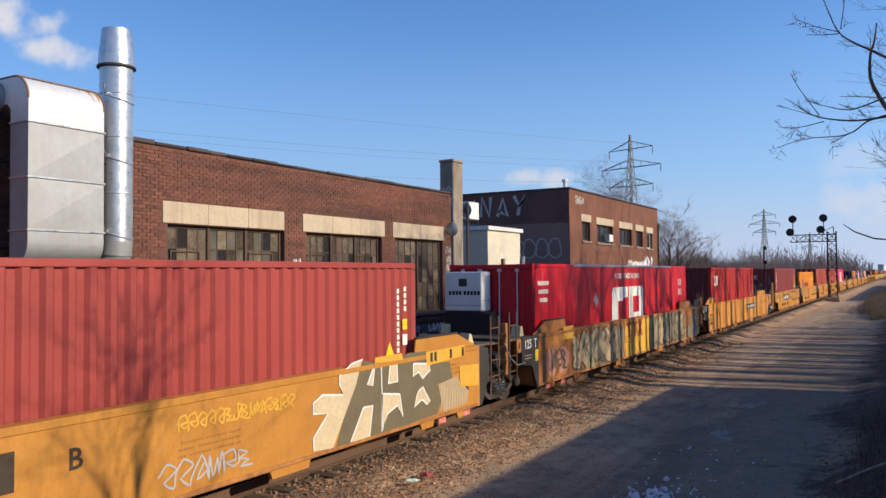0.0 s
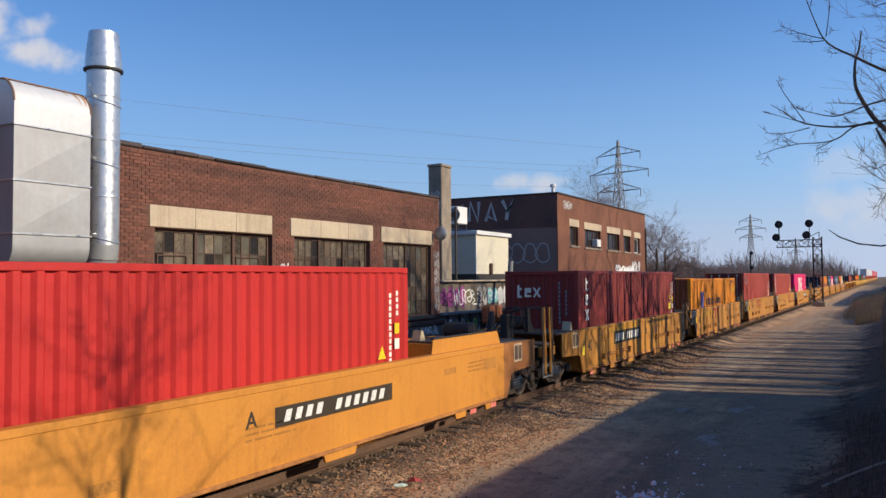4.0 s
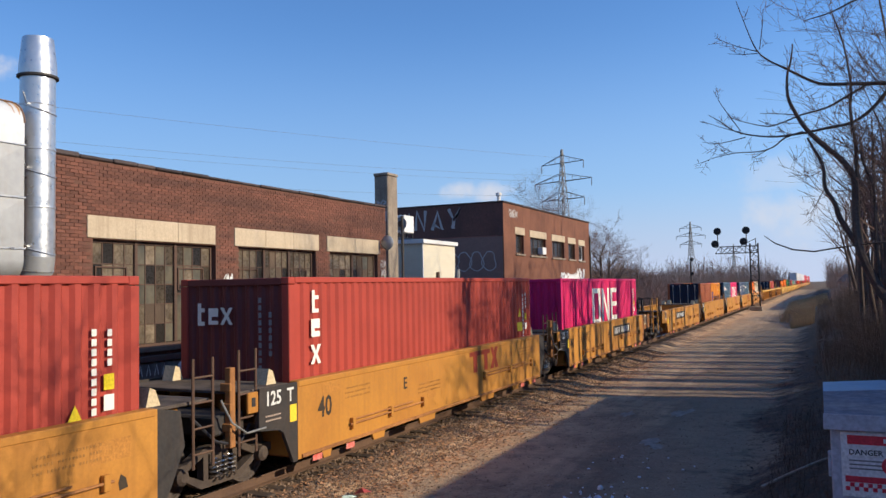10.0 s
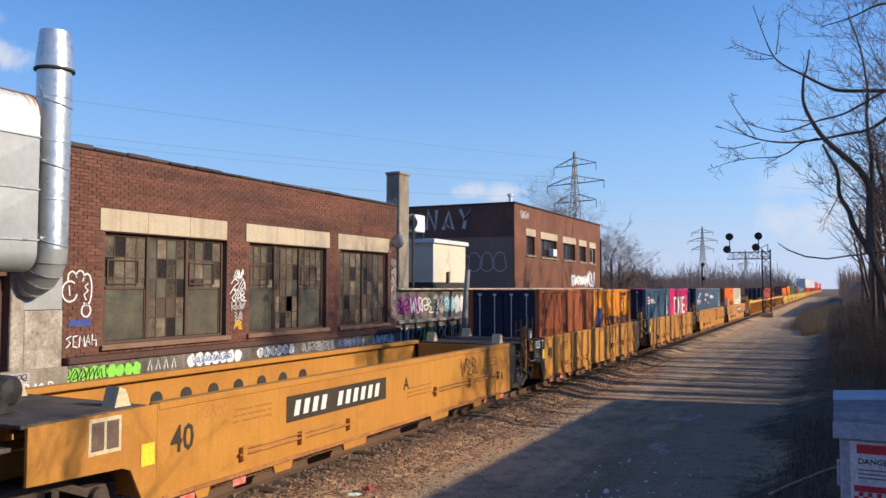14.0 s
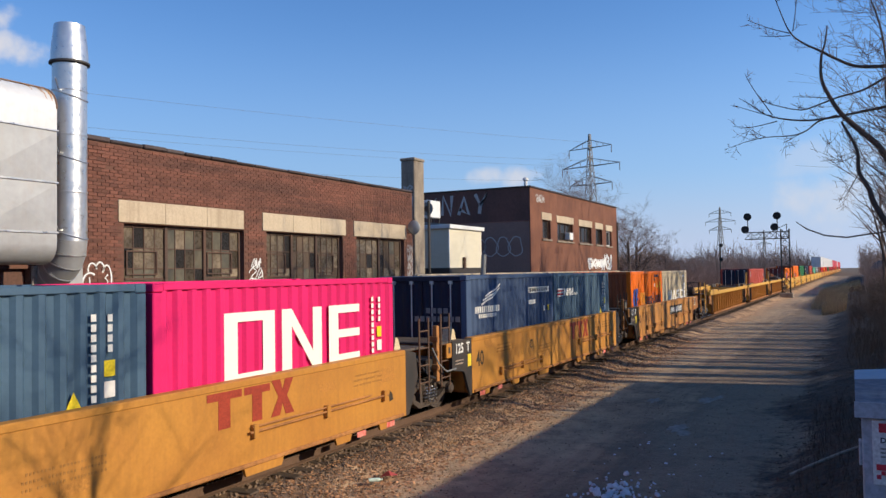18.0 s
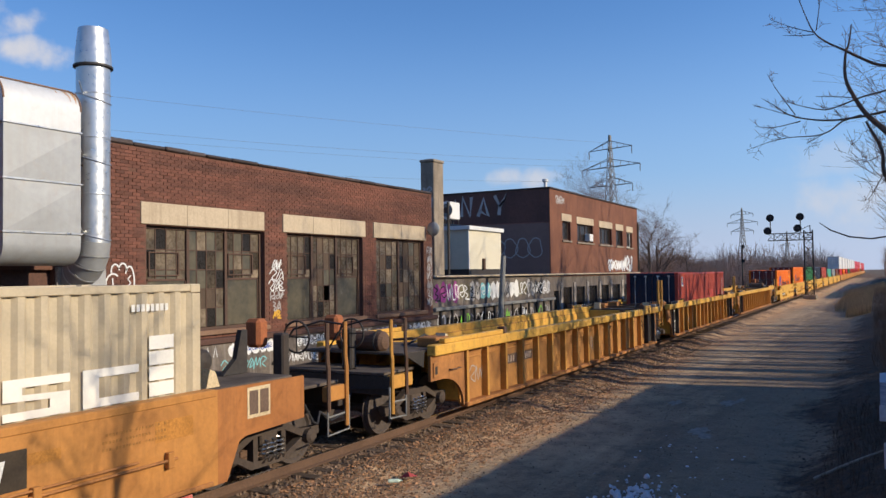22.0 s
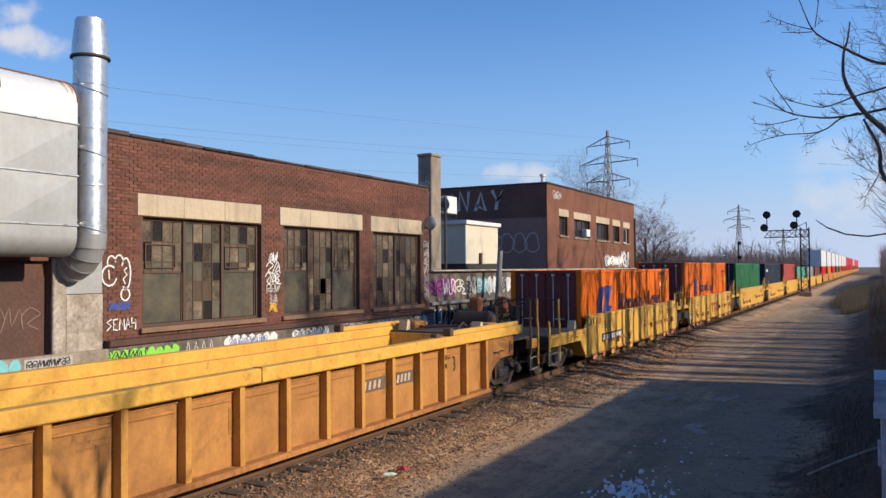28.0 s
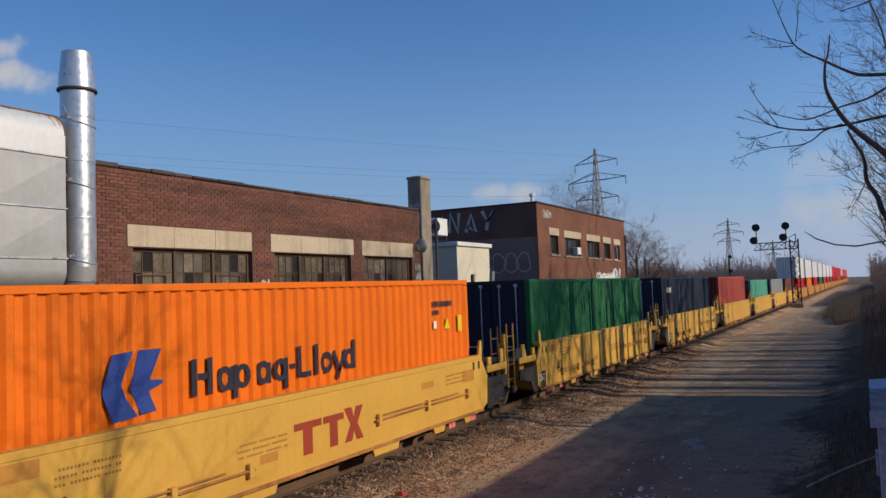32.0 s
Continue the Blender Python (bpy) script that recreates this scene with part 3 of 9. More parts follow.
def stroke(points, width, depth=0.003):
    """A painted line in the y-z plane, a ribbon of short quads facing +x."""
    g = Geo()
    pts = [Vector(p) for p in points]
    left, right = [], []
    for i, p in enumerate(pts):
        d = pts[min(i + 1, len(pts) - 1)] - pts[max(i - 1, 0)]
        nrm = Vector((-d.y, d.x)).normalized() if d.length > 1e-6 else Vector((0, 1))
        left.append(p + nrm * width / 2)
        right.append(p - nrm * width / 2)
    n = len(pts)
    g.add([(depth, p.x, p.y) for p in left] + [(depth, p.x, p.y) for p in right], [(i, i + n, i + n + 1, i + 1) for i in range(n - 1)])
    return g


GLYPHS = [[(0, 0), (0.3, 1), (0.45, 0.2), (0.8, 0.9), (1, 0.1)], [(0, 0.6), (0.4, 1), (0.95, 0.7), (0.3, 0.3), (0.85, 0)], [(0, 0.2), (0.5, 1), (0.9, 0.4), (0.3, 0.1), (0.7, 0.75), (1, 0)], [(0, 1), (0.35, 0), (0.5, 0.8), (0.7, 0.1), (0.75, 1), (1, 0.5)],
          [(0.1, 0), (0, 0.8), (0.6, 1), (0.8, 0.5), (0.2, 0.45), (0.6, 0.15), (1, 0.3)], [(0, 0.4), (0.2, 0), (0.6, 0.1), (0.4, 1), (0.9, 0.9), (0.7, 0.3), (1, 0.1)], [(0, 0.9), (0.6, 0.7), (0.1, 0.5), (0.7, 0.3), (0.2, 0.05), (1, 0)]]


def scribble(rng, width, height, loops, w):
    """A spray-can tag in one run of angular shapes that spells nothing."""
    n = max(2, round(width / max(0.05, height) * 1.25))
    knots = []
    st = width / n
    for i in range(n):
        k = rng.choice(GLYPHS)
        top = rng.uniform(0.85, 1.1)
        for a, b in k:
            knots.append((-width / 2 + st * (i + a * 1.1 - 0.05) + (b - 0.5) * 0.1 * height + rng.uniform(-0.03, 0.03) * st, (b - 0.5) * height * top + rng.uniform(-0.03, 0.03) * height))
    v = [Vector(p) for p in knots]
    fine = []
    for i in range(len(v) - 1):
        p0, p1, p2, p3 = v[max(i - 1, 0)], v[i], v[i + 1], v[min(i + 2, len(v) - 1)]
        for q in range(4):
            s = q / 4
            smooth = 0.5 * ((2 * p1) + (p2 - p0) * s + (2 * p0 - 5 * p1 + 4 * p2 - p3) * s * s + (3 * p1 - p0 - 3 * p2 + p3) * s ** 3)
            fine.append(smooth.lerp(p1.lerp(p2, s), 0.45))
    fine.append(v[-1])
    g = stroke([tuple(p) for p in fine], w)
    m = len(fine)
    g.v = [(x + 0.0015 * (i % m) / m, y, z) for i, (x, y, z) in enumerate(g.v)]
    return g


def cross(cy, cz, w, h, t):
    """Outline of a plain diagonal cross."""
    a, b = w / 2, h / 2
    k = t / 2
    return [(cy - a, cz - b), (cy - a + t, cz - b), (cy, cz - k * b / a), (cy + a - t, cz - b), (cy + a, cz - b), (cy + k, cz), (cy + a, cz + b), (cy + a - t, cz + b), (cy, cz + k * b / a), (cy - a + t, cz + b), (cy - a, cz + b), (cy - k, cz)]


def bubble_row(rng, width, height, count, g=None):
    """Fat graffiti blobs side by side, each an uneven outline."""
    outs = []
    for i in range(count):
        cy = -width / 2 + width * (i + 0.5) / count
        rw, rh = width / count * 0.56, height * rng.uniform(0.42, 0.52)
        k = 14
        outs.append([(cy + rw * math.cos(a) * rng.uniform(0.75, 1.12), rh * math.sin(a) * rng.uniform(0.8, 1.08)) for a in (2 * math.pi * j / k for j in range(k))])
    return outs

# ---------------------------------------------------------------- ground
TX = -9.42          # middle of the track
GZ = -0.35          # level of the road beside it
rng = random.Random(7)


def bank(x, y):
    """Height of the ground right of the road: a low brushy bank, higher close to the camera."""
    k = max(0.0, min(1.0, (y - 50) / 30.0))
    edge = -1.25 - 2.3 * k * k * (3 - 2 * k) + 0.25 * math.sin(y * 0.21) + 0.12 * math.sin(y * 0.83)
    k = max(0.0, x - edge)
    near = 1.0 / (1.0 + math.exp((y - 14) / 2.5))
    rise = min(k * 0.62, 1.35) * near + min(k * 0.28, 1.1) * (1 - near)
    return rise


def ground_height(x, y):
    z = GZ
    if x > -4.5 and -40 < y < 240:
        z += bank(x, y)
    if -11.6 < x < -7.2:
        u = abs(x - TX)
        z += max(0.0, min(1.0, (2.2 - u) / 0.6)) * 0.15
    z += 0.02 * noise.noise((x * 0.7, y * 0.7, 0)) + 0.012 * noise.noise((x * 2.9, y * 2.9, 3))
    return z


def ground_sheet():
    """One sheet to the horizon, finest along the road, with road, ballast, verge and bank."""
    xs = [-900, -500, -260, -140, -80, -50, -34, -24, -18, -15]
    xs += [-14 + 0.25 * i for i in range(0, 73)]
    xs += [4.6, 5.4, 6.5, 8, 10, 13, 17, 24, 40, 80, 160, 400, 900]
    ys = [-300, -120, -60, -30, -15, -6] + [0.4 * i for i in range(0, 110)]
    y = 44.0
    while y < 1400:
        ys.append(y)
        y += max(0.5, (y - 40) * 0.06)
    ys += [1400, 2000]
    g = Geo()
    nx = len(xs)
    g.v = [(x, yy, ground_height(x, yy) if abs(x) < 30 and -10 < yy < 300 else GZ) for yy in ys for x in xs]
    for j in range(len(ys) - 1):
        for i in range(nx - 1):
            g.f.append((j * nx + i, j * nx + i + 1, (j + 1) * nx + i + 1, (j + 1) * nx + i))
    me = g.mesh("ground", M_GROUND, False)
    me.shade_smooth()
    return tagged(new("ground", me), "dirt road, leaf-strewn track verge and brown earth", "ground", kind="structure")


ground = ground_sheet()


def track_bed():
    rails = []
    for side in (-1, 1):
        g = Geo()
        x = TX + side * 0.7175 + side * 0.036
        prof = [(-0.07, -0.18), (0.07, -0.18), (0.07, -0.165), (0.012, -0.145), (0.012, -0.045), (0.036, -0.035), (0.036, -0.006), (-0.036, -0.006), (-0.036, -0.035), (-0.012, -0.045), (-0.012, -0.145), (-0.07, -0.165)]
        g.prism([(x + a, b) for a, b in prof], "y", -60, 900)
        r = part("rail", g, M_RAIL)
        tagged(r, "rust-brown steel rail with polished head", "rail", "rails of the track", "structure")
        h = Geo().box(x - 0.03, x + 0.03, -60, 900, -0.006, 0.0)
        part("rail_head", h, M_RAILTOP, r, "polished running surface")
        rails.append(r)
    bed = thing("track_ties", pose(0, 0, 0), "dark timber railway ties in ballast", "railway ties", kind="structure")
    me = Geo().cbox(-1.3, 1.3, -0.11, 0.11, -0.36, -0.182, 0.012).mesh("tie", M_TIE)
    for i in range(220):
        y = 1 + i * 0.52 + rng.uniform(-0.03, 0.03)
        part("tie", me, None, bed, at=pose(TX + rng.uniform(-0.04, 0.04), y, rng.uniform(-0.012, 0.02), 0, 0, rng.uniform(-1.2, 1.2)))


track_bed()


def scatter(name, label, cat, material, count, area, size, flat=0.6, leafy=False, seed=1, bias=None):
    """Many loose small pieces on the ground, as one object."""
    r = random.Random(seed)
    g = Geo()
    for _ in range(count):
        x0, x1, y0, y1 = area
        x = r.uniform(x0, x1)
        y = y0 + (y1 - y0) * r.random() ** 1.7
        if bias and r.random() > bias(x, y):
            continue
        s = r.uniform(*size)
        z = ground_height(x, y)
        if leafy:
            a, t = r.uniform(0, 6.28), r.uniform(-0.5, 0.5)
            dx, dy = math.cos(a) * s, math.sin(a) * s
            g.add([(x - dx, y - dy, z + 0.004), (x + dy * 0.5, y - dx * 0.5, z + 0.012 + s * t * 0.4), (x + dx, y + dy, z + 0.006 + s * abs(t)), (x - dy * 0.5, y + dx * 0.5, z + 0.012 - s * t * 0.3)], [(0, 1, 2, 3)])
        else:
            vs = []
            for k in range(5):
                a = 6.28 * k / 5 + r.uniform(-0.4, 0.4)
                vs.append((x + math.cos(a) * s * r.uniform(0.7, 1.1), y + math.sin(a) * s * r.uniform(0.7, 1.1), z - 0.01))
            for k in range(5):
                b = vs[k]
                vs.append((x + (b[0] - x) * 0.62, y + (b[1] - y) * 0.62, z + s * flat * r.uniform(0.7, 1.2)))
            g.add(vs, [(5, 6, 7, 8, 9)] + [(k, (k + 1) % 5, 5 + (k + 1) % 5, 5 + k) for k in range(5)])
    return tagged(part(name, g, material), label, cat, kind="stuff")


# ---------------------------------------------------------------- the long brick works building
BX = -14.0           # its wall towards the track
WINDOWS = [(11.95, 15.75), (16.62, 20.20), (20.95, 23.95)]   # along y
LINTELS = [(11.79, 15.71), (16.45, 20.33), (20.79, 24.07)]
WZ0, WZ1, LZ0, LZ1, PARAPET = 1.86, 4.28, 4.30, 4.78, 5.97
BY0, BY1 = -6.0, 24.55


def wall_panel(g, x0, x1, y0, y1, z0, z1, holes):
    """A wall with openings through it; holes (y0, y1, z0, z1) beside one another."""
    y = y0
    for a, b, c, d in sorted(holes):
        if a > y:
            g.box(x0, x1, y, a, z0, z1)
        if c > z0:
            g.box(x0, x1, a, b, z0, c)
        if d < z1:
            g.box(x0, x1, a, b, d, z1)
        y = b
    if y < y1:
        g.box(x0, x1, y, y1, z0, z1)


def wall_sections(b, mat, *spans):
    """The same wall as piers, aprons and heads of its own."""
    g = Geo()
    wall_panel(g, *spans)
    for k in range(len(g.v) // 8):
        one = Geo()
        one.v = g.v[8 * k:8 * k + 8]
        one.f = [tuple(i - 8 * k for i in f) for f in g.f if 8 * k <= f[0] < 8 * k + 8]
        part("wall", one, mat, b)


DOOR = (5.2, 9.75, -0.3, 3.30)


def works_building():
    b = thing("works_building", pose(0, 0, 0), "long single-storey red-brown brick works with graffiti", "building")
    holes = [(y0, y1, WZ0, WZ1) for y0, y1 in WINDOWS] + [DOOR, (2.4, 4.6, 1.9, 4.28), (-2.5, 1.5, 1.9, 4.28)]
    wall_sections(b, M_MORTAR, BX - 0.32, BX, BY0, BY1, GZ - 0.1, PARAPET, holes)
    g = Geo().box(BX - 16, BX - 0.32, BY1 - 0.3, BY1, GZ - 0.1, PARAPET)
    g.box(BX - 16, BX - 0.32, BY0, BY0 + 0.3, GZ - 0.1, PARAPET)
    g.box(BX - 16.3, BX - 16, BY0, BY1, GZ - 0.1, PARAPET)
    part("rear_wall", g, M_BRICK3, b)
    part("roof", Geo().box(BX - 16, BX - 0.32, BY0 + 0.3, BY1 - 0.3, PARAPET - 0.5, PARAPET - 0.35), M_ROOF, b)
    part("floor_slab", Geo().box(BX - 16, BX - 0.32, BY0 + 0.3, BY1 - 0.3, GZ, 0.9), M_CONC, b)
    # lumpy tar coping in lengths
    y, r = BY0, random.Random(3)
    while y < BY1:
        ln = min(r.uniform(0.55, 0.95), BY1 - y)
        h = r.uniform(0.06, 0.11)
        part("coping", Geo().cbox(BX - 0.36, BX + 0.05 + r.uniform(0, 0.02), y + 0.005, y + ln - 0.005, PARAPET + 0.003, PARAPET + h, 0.025), M_COPING, b)
        y += ln
    for (y0, y1), (w0, w1) in zip(LINTELS + [(2.2, 4.8), (-2.7, 1.7)], WINDOWS + [(2.4, 4.6), (-2.5, 1.5)]):
        n = 3 if y1 - y0 > 3.5 else 2
        for k in range(n):
            a, c = y0 + (y1 - y0) * k / n, y0 + (y1 - y0) * (k + 1) / n
            part("lintel", Geo().cbox(BX - 0.1, BX + 0.035, a + 0.003, c - 0.003, LZ0, LZ1, 0.008), M_LINTEL, b, "stained pale stone lintel")
        part("sill", Geo().cbox(BX - 0.2, BX + 0.1, w0 - 0.1, w1 + 0.1, WZ0 - 0.12, WZ0 - 0.005, 0.012), M_RUSTDUCT, b, "crumbling rust-stained sill")
    # concrete plinth under the windows
    part("plinth", Geo().cbox(BX + 0.003, BX + 0.16, 10.95, BY1, GZ, 1.52, 0.02), M_ANNEX, b, "stained concrete plinth with tags")
    part("plinth", Geo().cbox(BX + 0.003, BX + 0.20, 3.0, 10.95, GZ, 1.50, 0.02), M_CONC, b, "stained concrete plinth with tags")
    part("ledge", Geo().cbox(BX + 0.003, BX + 0.22, 10.95, BY1, 1.525, 1.66, 0.015), M_BROWNDOOR, b)
    # the wide brown door and pale pier beside it
    d = part("door", Geo().box(BX - 0.22, BX - 0.14, DOOR[0], DOOR[1], GZ, DOOR[3]), M_BROWNDOOR, b, "faded brown sheet-steel door")
    for k in range(5):
        y = DOOR[0] + 0.35 + k * 0.75
        part("door_rib", Geo().cbox(BX - 0.139, BX - 0.11, y, y + 0.05, GZ, DOOR[3] - 0.02, 0.006), M_BROWNDOOR, d)
    part("pier", Geo().cbox(BX + 0.002, BX + 0.09, 9.76, 10.04, GZ, 3.35, 0.02), M_PLASTER, b, "bare concrete strip")
    part("pier", Geo().cbox(BX + 0.002, BX + 0.07, 10.05, 10.9, GZ, 2.63, 0.02), M_PLASTER, b, "pale patched concrete pier")
    part("duct_plate", Geo().cbox(BX + 0.002, BX + 0.05, 10.05, 10.89, 2.64, 3.45, 0.008), M_GALV_DULL, b, "galvanized plate round the duct")
    for wi, (y0, y1) in enumerate(WINDOWS + [(2.4, 4.6), (-2.5, 1.5)]):
        steel_window(b, y0, y1, wi)
    return b


def steel_window(b, y0, y1, wi):
    """A steel-sash factory window: heavy mullions, small panes, some covered or broken."""
    r = random.Random(40 + wi)
    w = part("window", Geo().box(BX - 0.2, BX - 0.13, y0, y0 + 0.07, WZ0, WZ1).box(BX - 0.2, BX - 0.13, y1 - 0.07, y1, WZ0, WZ1).box(BX - 0.2, BX - 0.13, y0 + 0.07, y1 - 0.07, WZ1 - 0.07, WZ1).box(BX - 0.2, BX - 0.13, y0 + 0.07, y1 - 0.07, WZ0, WZ0 + 0.06), M_SASH, b, "rusty steel-sash factory window")
    # near-black sheet painted in place of the dark room behind the panes
    part("backing", Geo().box(BX - 0.9, BX - 0.88, y0 - 0.4, y1 + 0.4, WZ0 - 0.4, WZ1 + 0.3), M_PANE_DK, b, "near-black sheet for the unlit interior")
    bays = 3 if y1 - y0 > 3.2 else 2
    bw = (y1 - y0 - 0.14) / bays
    for k in range(bays):
        a, c = y0 + 0.07 + k * bw, y0 + 0.07 + (k + 1) * bw
        if k:
            part("mullion", Geo().cbox(BX - 0.21, BX - 0.10, a - 0.045, a + 0.045, WZ0 + 0.06, WZ1 + 0.0, 0.01), M_SASH, w)
        cols, rows = 4, 5
        covered = k != 1 if wi < 2 else False
        zc = WZ0 + (WZ1 - WZ0) * 0.50
        pw, ph = (c - a) / cols, (WZ1 - WZ0 - 0.13) / rows
        for i in range(cols):
            for j in range(rows):
                z = WZ0 + 0.06 + j * ph
                if covered and z + ph * 0.6 < zc:
                    continue
                roll = r.random()
                if wi == 1 and k == 1 and i == 2 and j == 1:
                    continue
                mat = M_BOARD if wi == 0 and k == 1 and i in (1, 2) and j == 1 else M_PANE_DK if roll < 0.12 else M_BOARD if roll < 0.30 and wi != 0 else M_PANE_SHEET if roll < 0.4 else M_PANE
                t = r.uniform(-0.7, 0.7)
                part("pane", Geo().box(-0.004, 0.004, -pw / 2 + 0.012, pw / 2 - 0.012, -ph / 2 + 0.012, ph / 2 - 0.012), mat, w, at=pose(BX - 0.165, a + (i + 0.5) * pw, z + ph / 2, 0, t, t))
        for i in range(1, cols):
            part("glazing_bar", Geo().box(BX - 0.178, BX - 0.145, a + i * pw - 0.012, a + i * pw + 0.012, (zc if covered else WZ0 + 0.06), WZ1 - 0.07), M_SASH, w)
        for j in range(1, rows):
            z = WZ0 + 0.06 + j * ph
            if not covered or z > zc:
                part("glazing_bar", Geo().box(BX - 0.177, BX - 0.146, a, c, z - 0.012, z + 0.012), M_SASH, w)
        if covered:
            part("cover_sheet", Geo().box(BX - 0.175, BX - 0.155, a + 0.07, c - 0.07, WZ0 + 0.07, zc - 0.03), M_PANE_SHEET, w, "grimy plastic cover sheet")
            part("cover_frame", Geo().box(BX - 0.18, BX - 0.13, a + 0.045, a + 0.075, WZ0 + 0.06, zc + 0.02).box(BX - 0.18, BX - 0.13, c - 0.075, c - 0.045, WZ0 + 0.06, zc + 0.02).box(BX - 0.18, BX - 0.13, a + 0.045, c - 0.045, zc - 0.03, zc + 0.02), M_SASH, w)
            part("vent_sash", Geo().box(BX - 0.15, BX - 0.12, a + 0.1, c - 0.25, zc + 0.08, zc + 0.11).box(BX - 0.15, BX - 0.12, a + 0.1, a + 0.13, zc + 0.11, zc + 0.6).box(BX - 0.15, BX - 0.12, c - 0.28, c - 0.25, zc + 0.11, zc + 0.6).box(BX - 0.15, BX - 0.12, a + 0.1, c - 0.25, zc + 0.6, zc + 0.63), M_SASH, w)


works = works_building()


def exhaust_duct():
    """The big galvanized duct: it comes over the parapet, turns down, and ends in a rounded foot."""
    d = thing("exhaust_duct", pose(0, 0, 0), "large dull galvanized sheet duct bent over the parapet", "duct")
    x1, x0 = -12.80, -13.32
    ya, yb = 7.98, 9.45
    zt, zb = 6.60, 3.36
    r = 0.42

    def arc(cx, cz, rad, a0, a1, k=7):
        return [(cx + rad * math.cos(radians(a0 + (a1 - a0) * i / k)), cz + rad * math.sin(radians(a0 + (a1 - a0) * i / k))) for i in range(k + 1)]
    top = arc(x1 - r, zt - r, r, 0, 90)
    back = BX - 1.4
    segs = [("upper_bend", [(x1, 5.80)] + top + [(back, zt), (back, zt - 0.46), (x0 - 0.1, zt - 0.46), (x0, zt - 0.56), (x0, 5.80)]),
            ("upper_section", [(x1, 4.85), (x1, 5.78), (x0, 5.78), (x0, 4.85)]),
            ("lower_section", [(x1, 3.94), (x1, 4.83), (x0, 4.83), (x0, 3.94)]),
            ("foot", [(x1, 3.92), (x0, 3.92), (x0, zb)] + arc(x1 - 0.36, zb + 0.36, 0.36, -90, 0, 6))]
    for nm, o in segs:
        part(nm, Geo().prism(o, "y", ya, yb), M_DUCTTOP if nm == "upper_bend" else M_GALV_DULL, d, smooth=True)
    for z in (5.79, 4.84, 3.93):
        part("flange", Geo().cbox(x0 - 0.02, x1 + 0.025, ya - 0.025, yb + 0.025, z - 0.016, z + 0.016, 0.005), M_GALV, d, "raised seam flange")
    # cross-broken sheets: a shallow pyramid pressed into each face
    for z0, z1 in ((4.87, 5.76), (3.96, 4.81)):
        ym, zm = (ya + yb) / 2, (z0 + z1) / 2
        g = Geo().add([(0.001, ya + 0.02, z0), (0.001, yb - 0.02, z0), (0.001, yb - 0.02, z1), (0.001, ya + 0.02, z1), (0.022, ym, zm)], [(0, 1, 4), (1, 2, 4), (2, 3, 4), (3, 0, 4)])
        part("cross_break", g, M_GALV_DULL, d, at=pose(x1, 0, 0))
    path = [(back, ya, zt + 0.008)] + [(q[0], ya, q[1] + 0.008) for q in top[::-1]]
    part("edge_trim", Geo().tube([(q[0], yb, q[2]) for q in path], 0.018, 6), M_RUSTDUCT, d, "rusted seam edge")
    part("edge_trim", Geo().tube(path, 0.018, 6), M_RUSTDUCT, d, "rusted seam edge")
    part("top_strip", Geo().box(back, x1 - r + 0.1, ya, yb, zt + 0.002, zt + 0.02), M_RUSTDUCT, d, "rusty top sheet")
    rr = random.Random(8)
    for k in range(11):
        y = yb - 0.03 - 0.9 * rr.random() ** 2
        ln = rr.uniform(0.05, 0.2)
        strip = Geo()
        for i in range(4):
            q = [radians(92 - (8 + ln * 330) * e) for e in (i / 4, (i + 1) / 4)]
            w = [0.024 * (1 - 0.7 * e) for e in (i / 4, (i + 1) / 4)]
            p = [(x1 - r + (r + 0.004) * math.cos(e), zt - r + (r + 0.004) * math.sin(e)) for e in q]
            strip.add([(p[0][0], y - w[0], p[0][1]), (p[0][0], y + w[0], p[0][1]), (p[1][0], y + w[1], p[1][1]), (p[1][0], y - w[1], p[1][1])], [(3, 2, 1, 0)])
        part("rust_run", strip, M_RUSTRUN, d)
    part("side_pipe", Geo().lathe([(0.27, 0), (0.27, 1.8)], "y", 20, (BX + 0.25, ya - 1.8, 6.3)), M_GALV_DULL, d, smooth=True)
    for y in (ya + 0.25, yb - 0.25):
        part("bracket", Geo().cbox(BX + 0.003, x0 - 0.002, y - 0.035, y + 0.035, zb + 0.3, zb + 0.38, 0.006), M_DARKSTEEL, d)
        part("bracket", Geo().cbox(BX + 0.003, x0 - 0.002, y - 0.035, y + 0.035, 5.2, 5.28, 0.006), M_DARKSTEEL, d)


exhaust_duct()


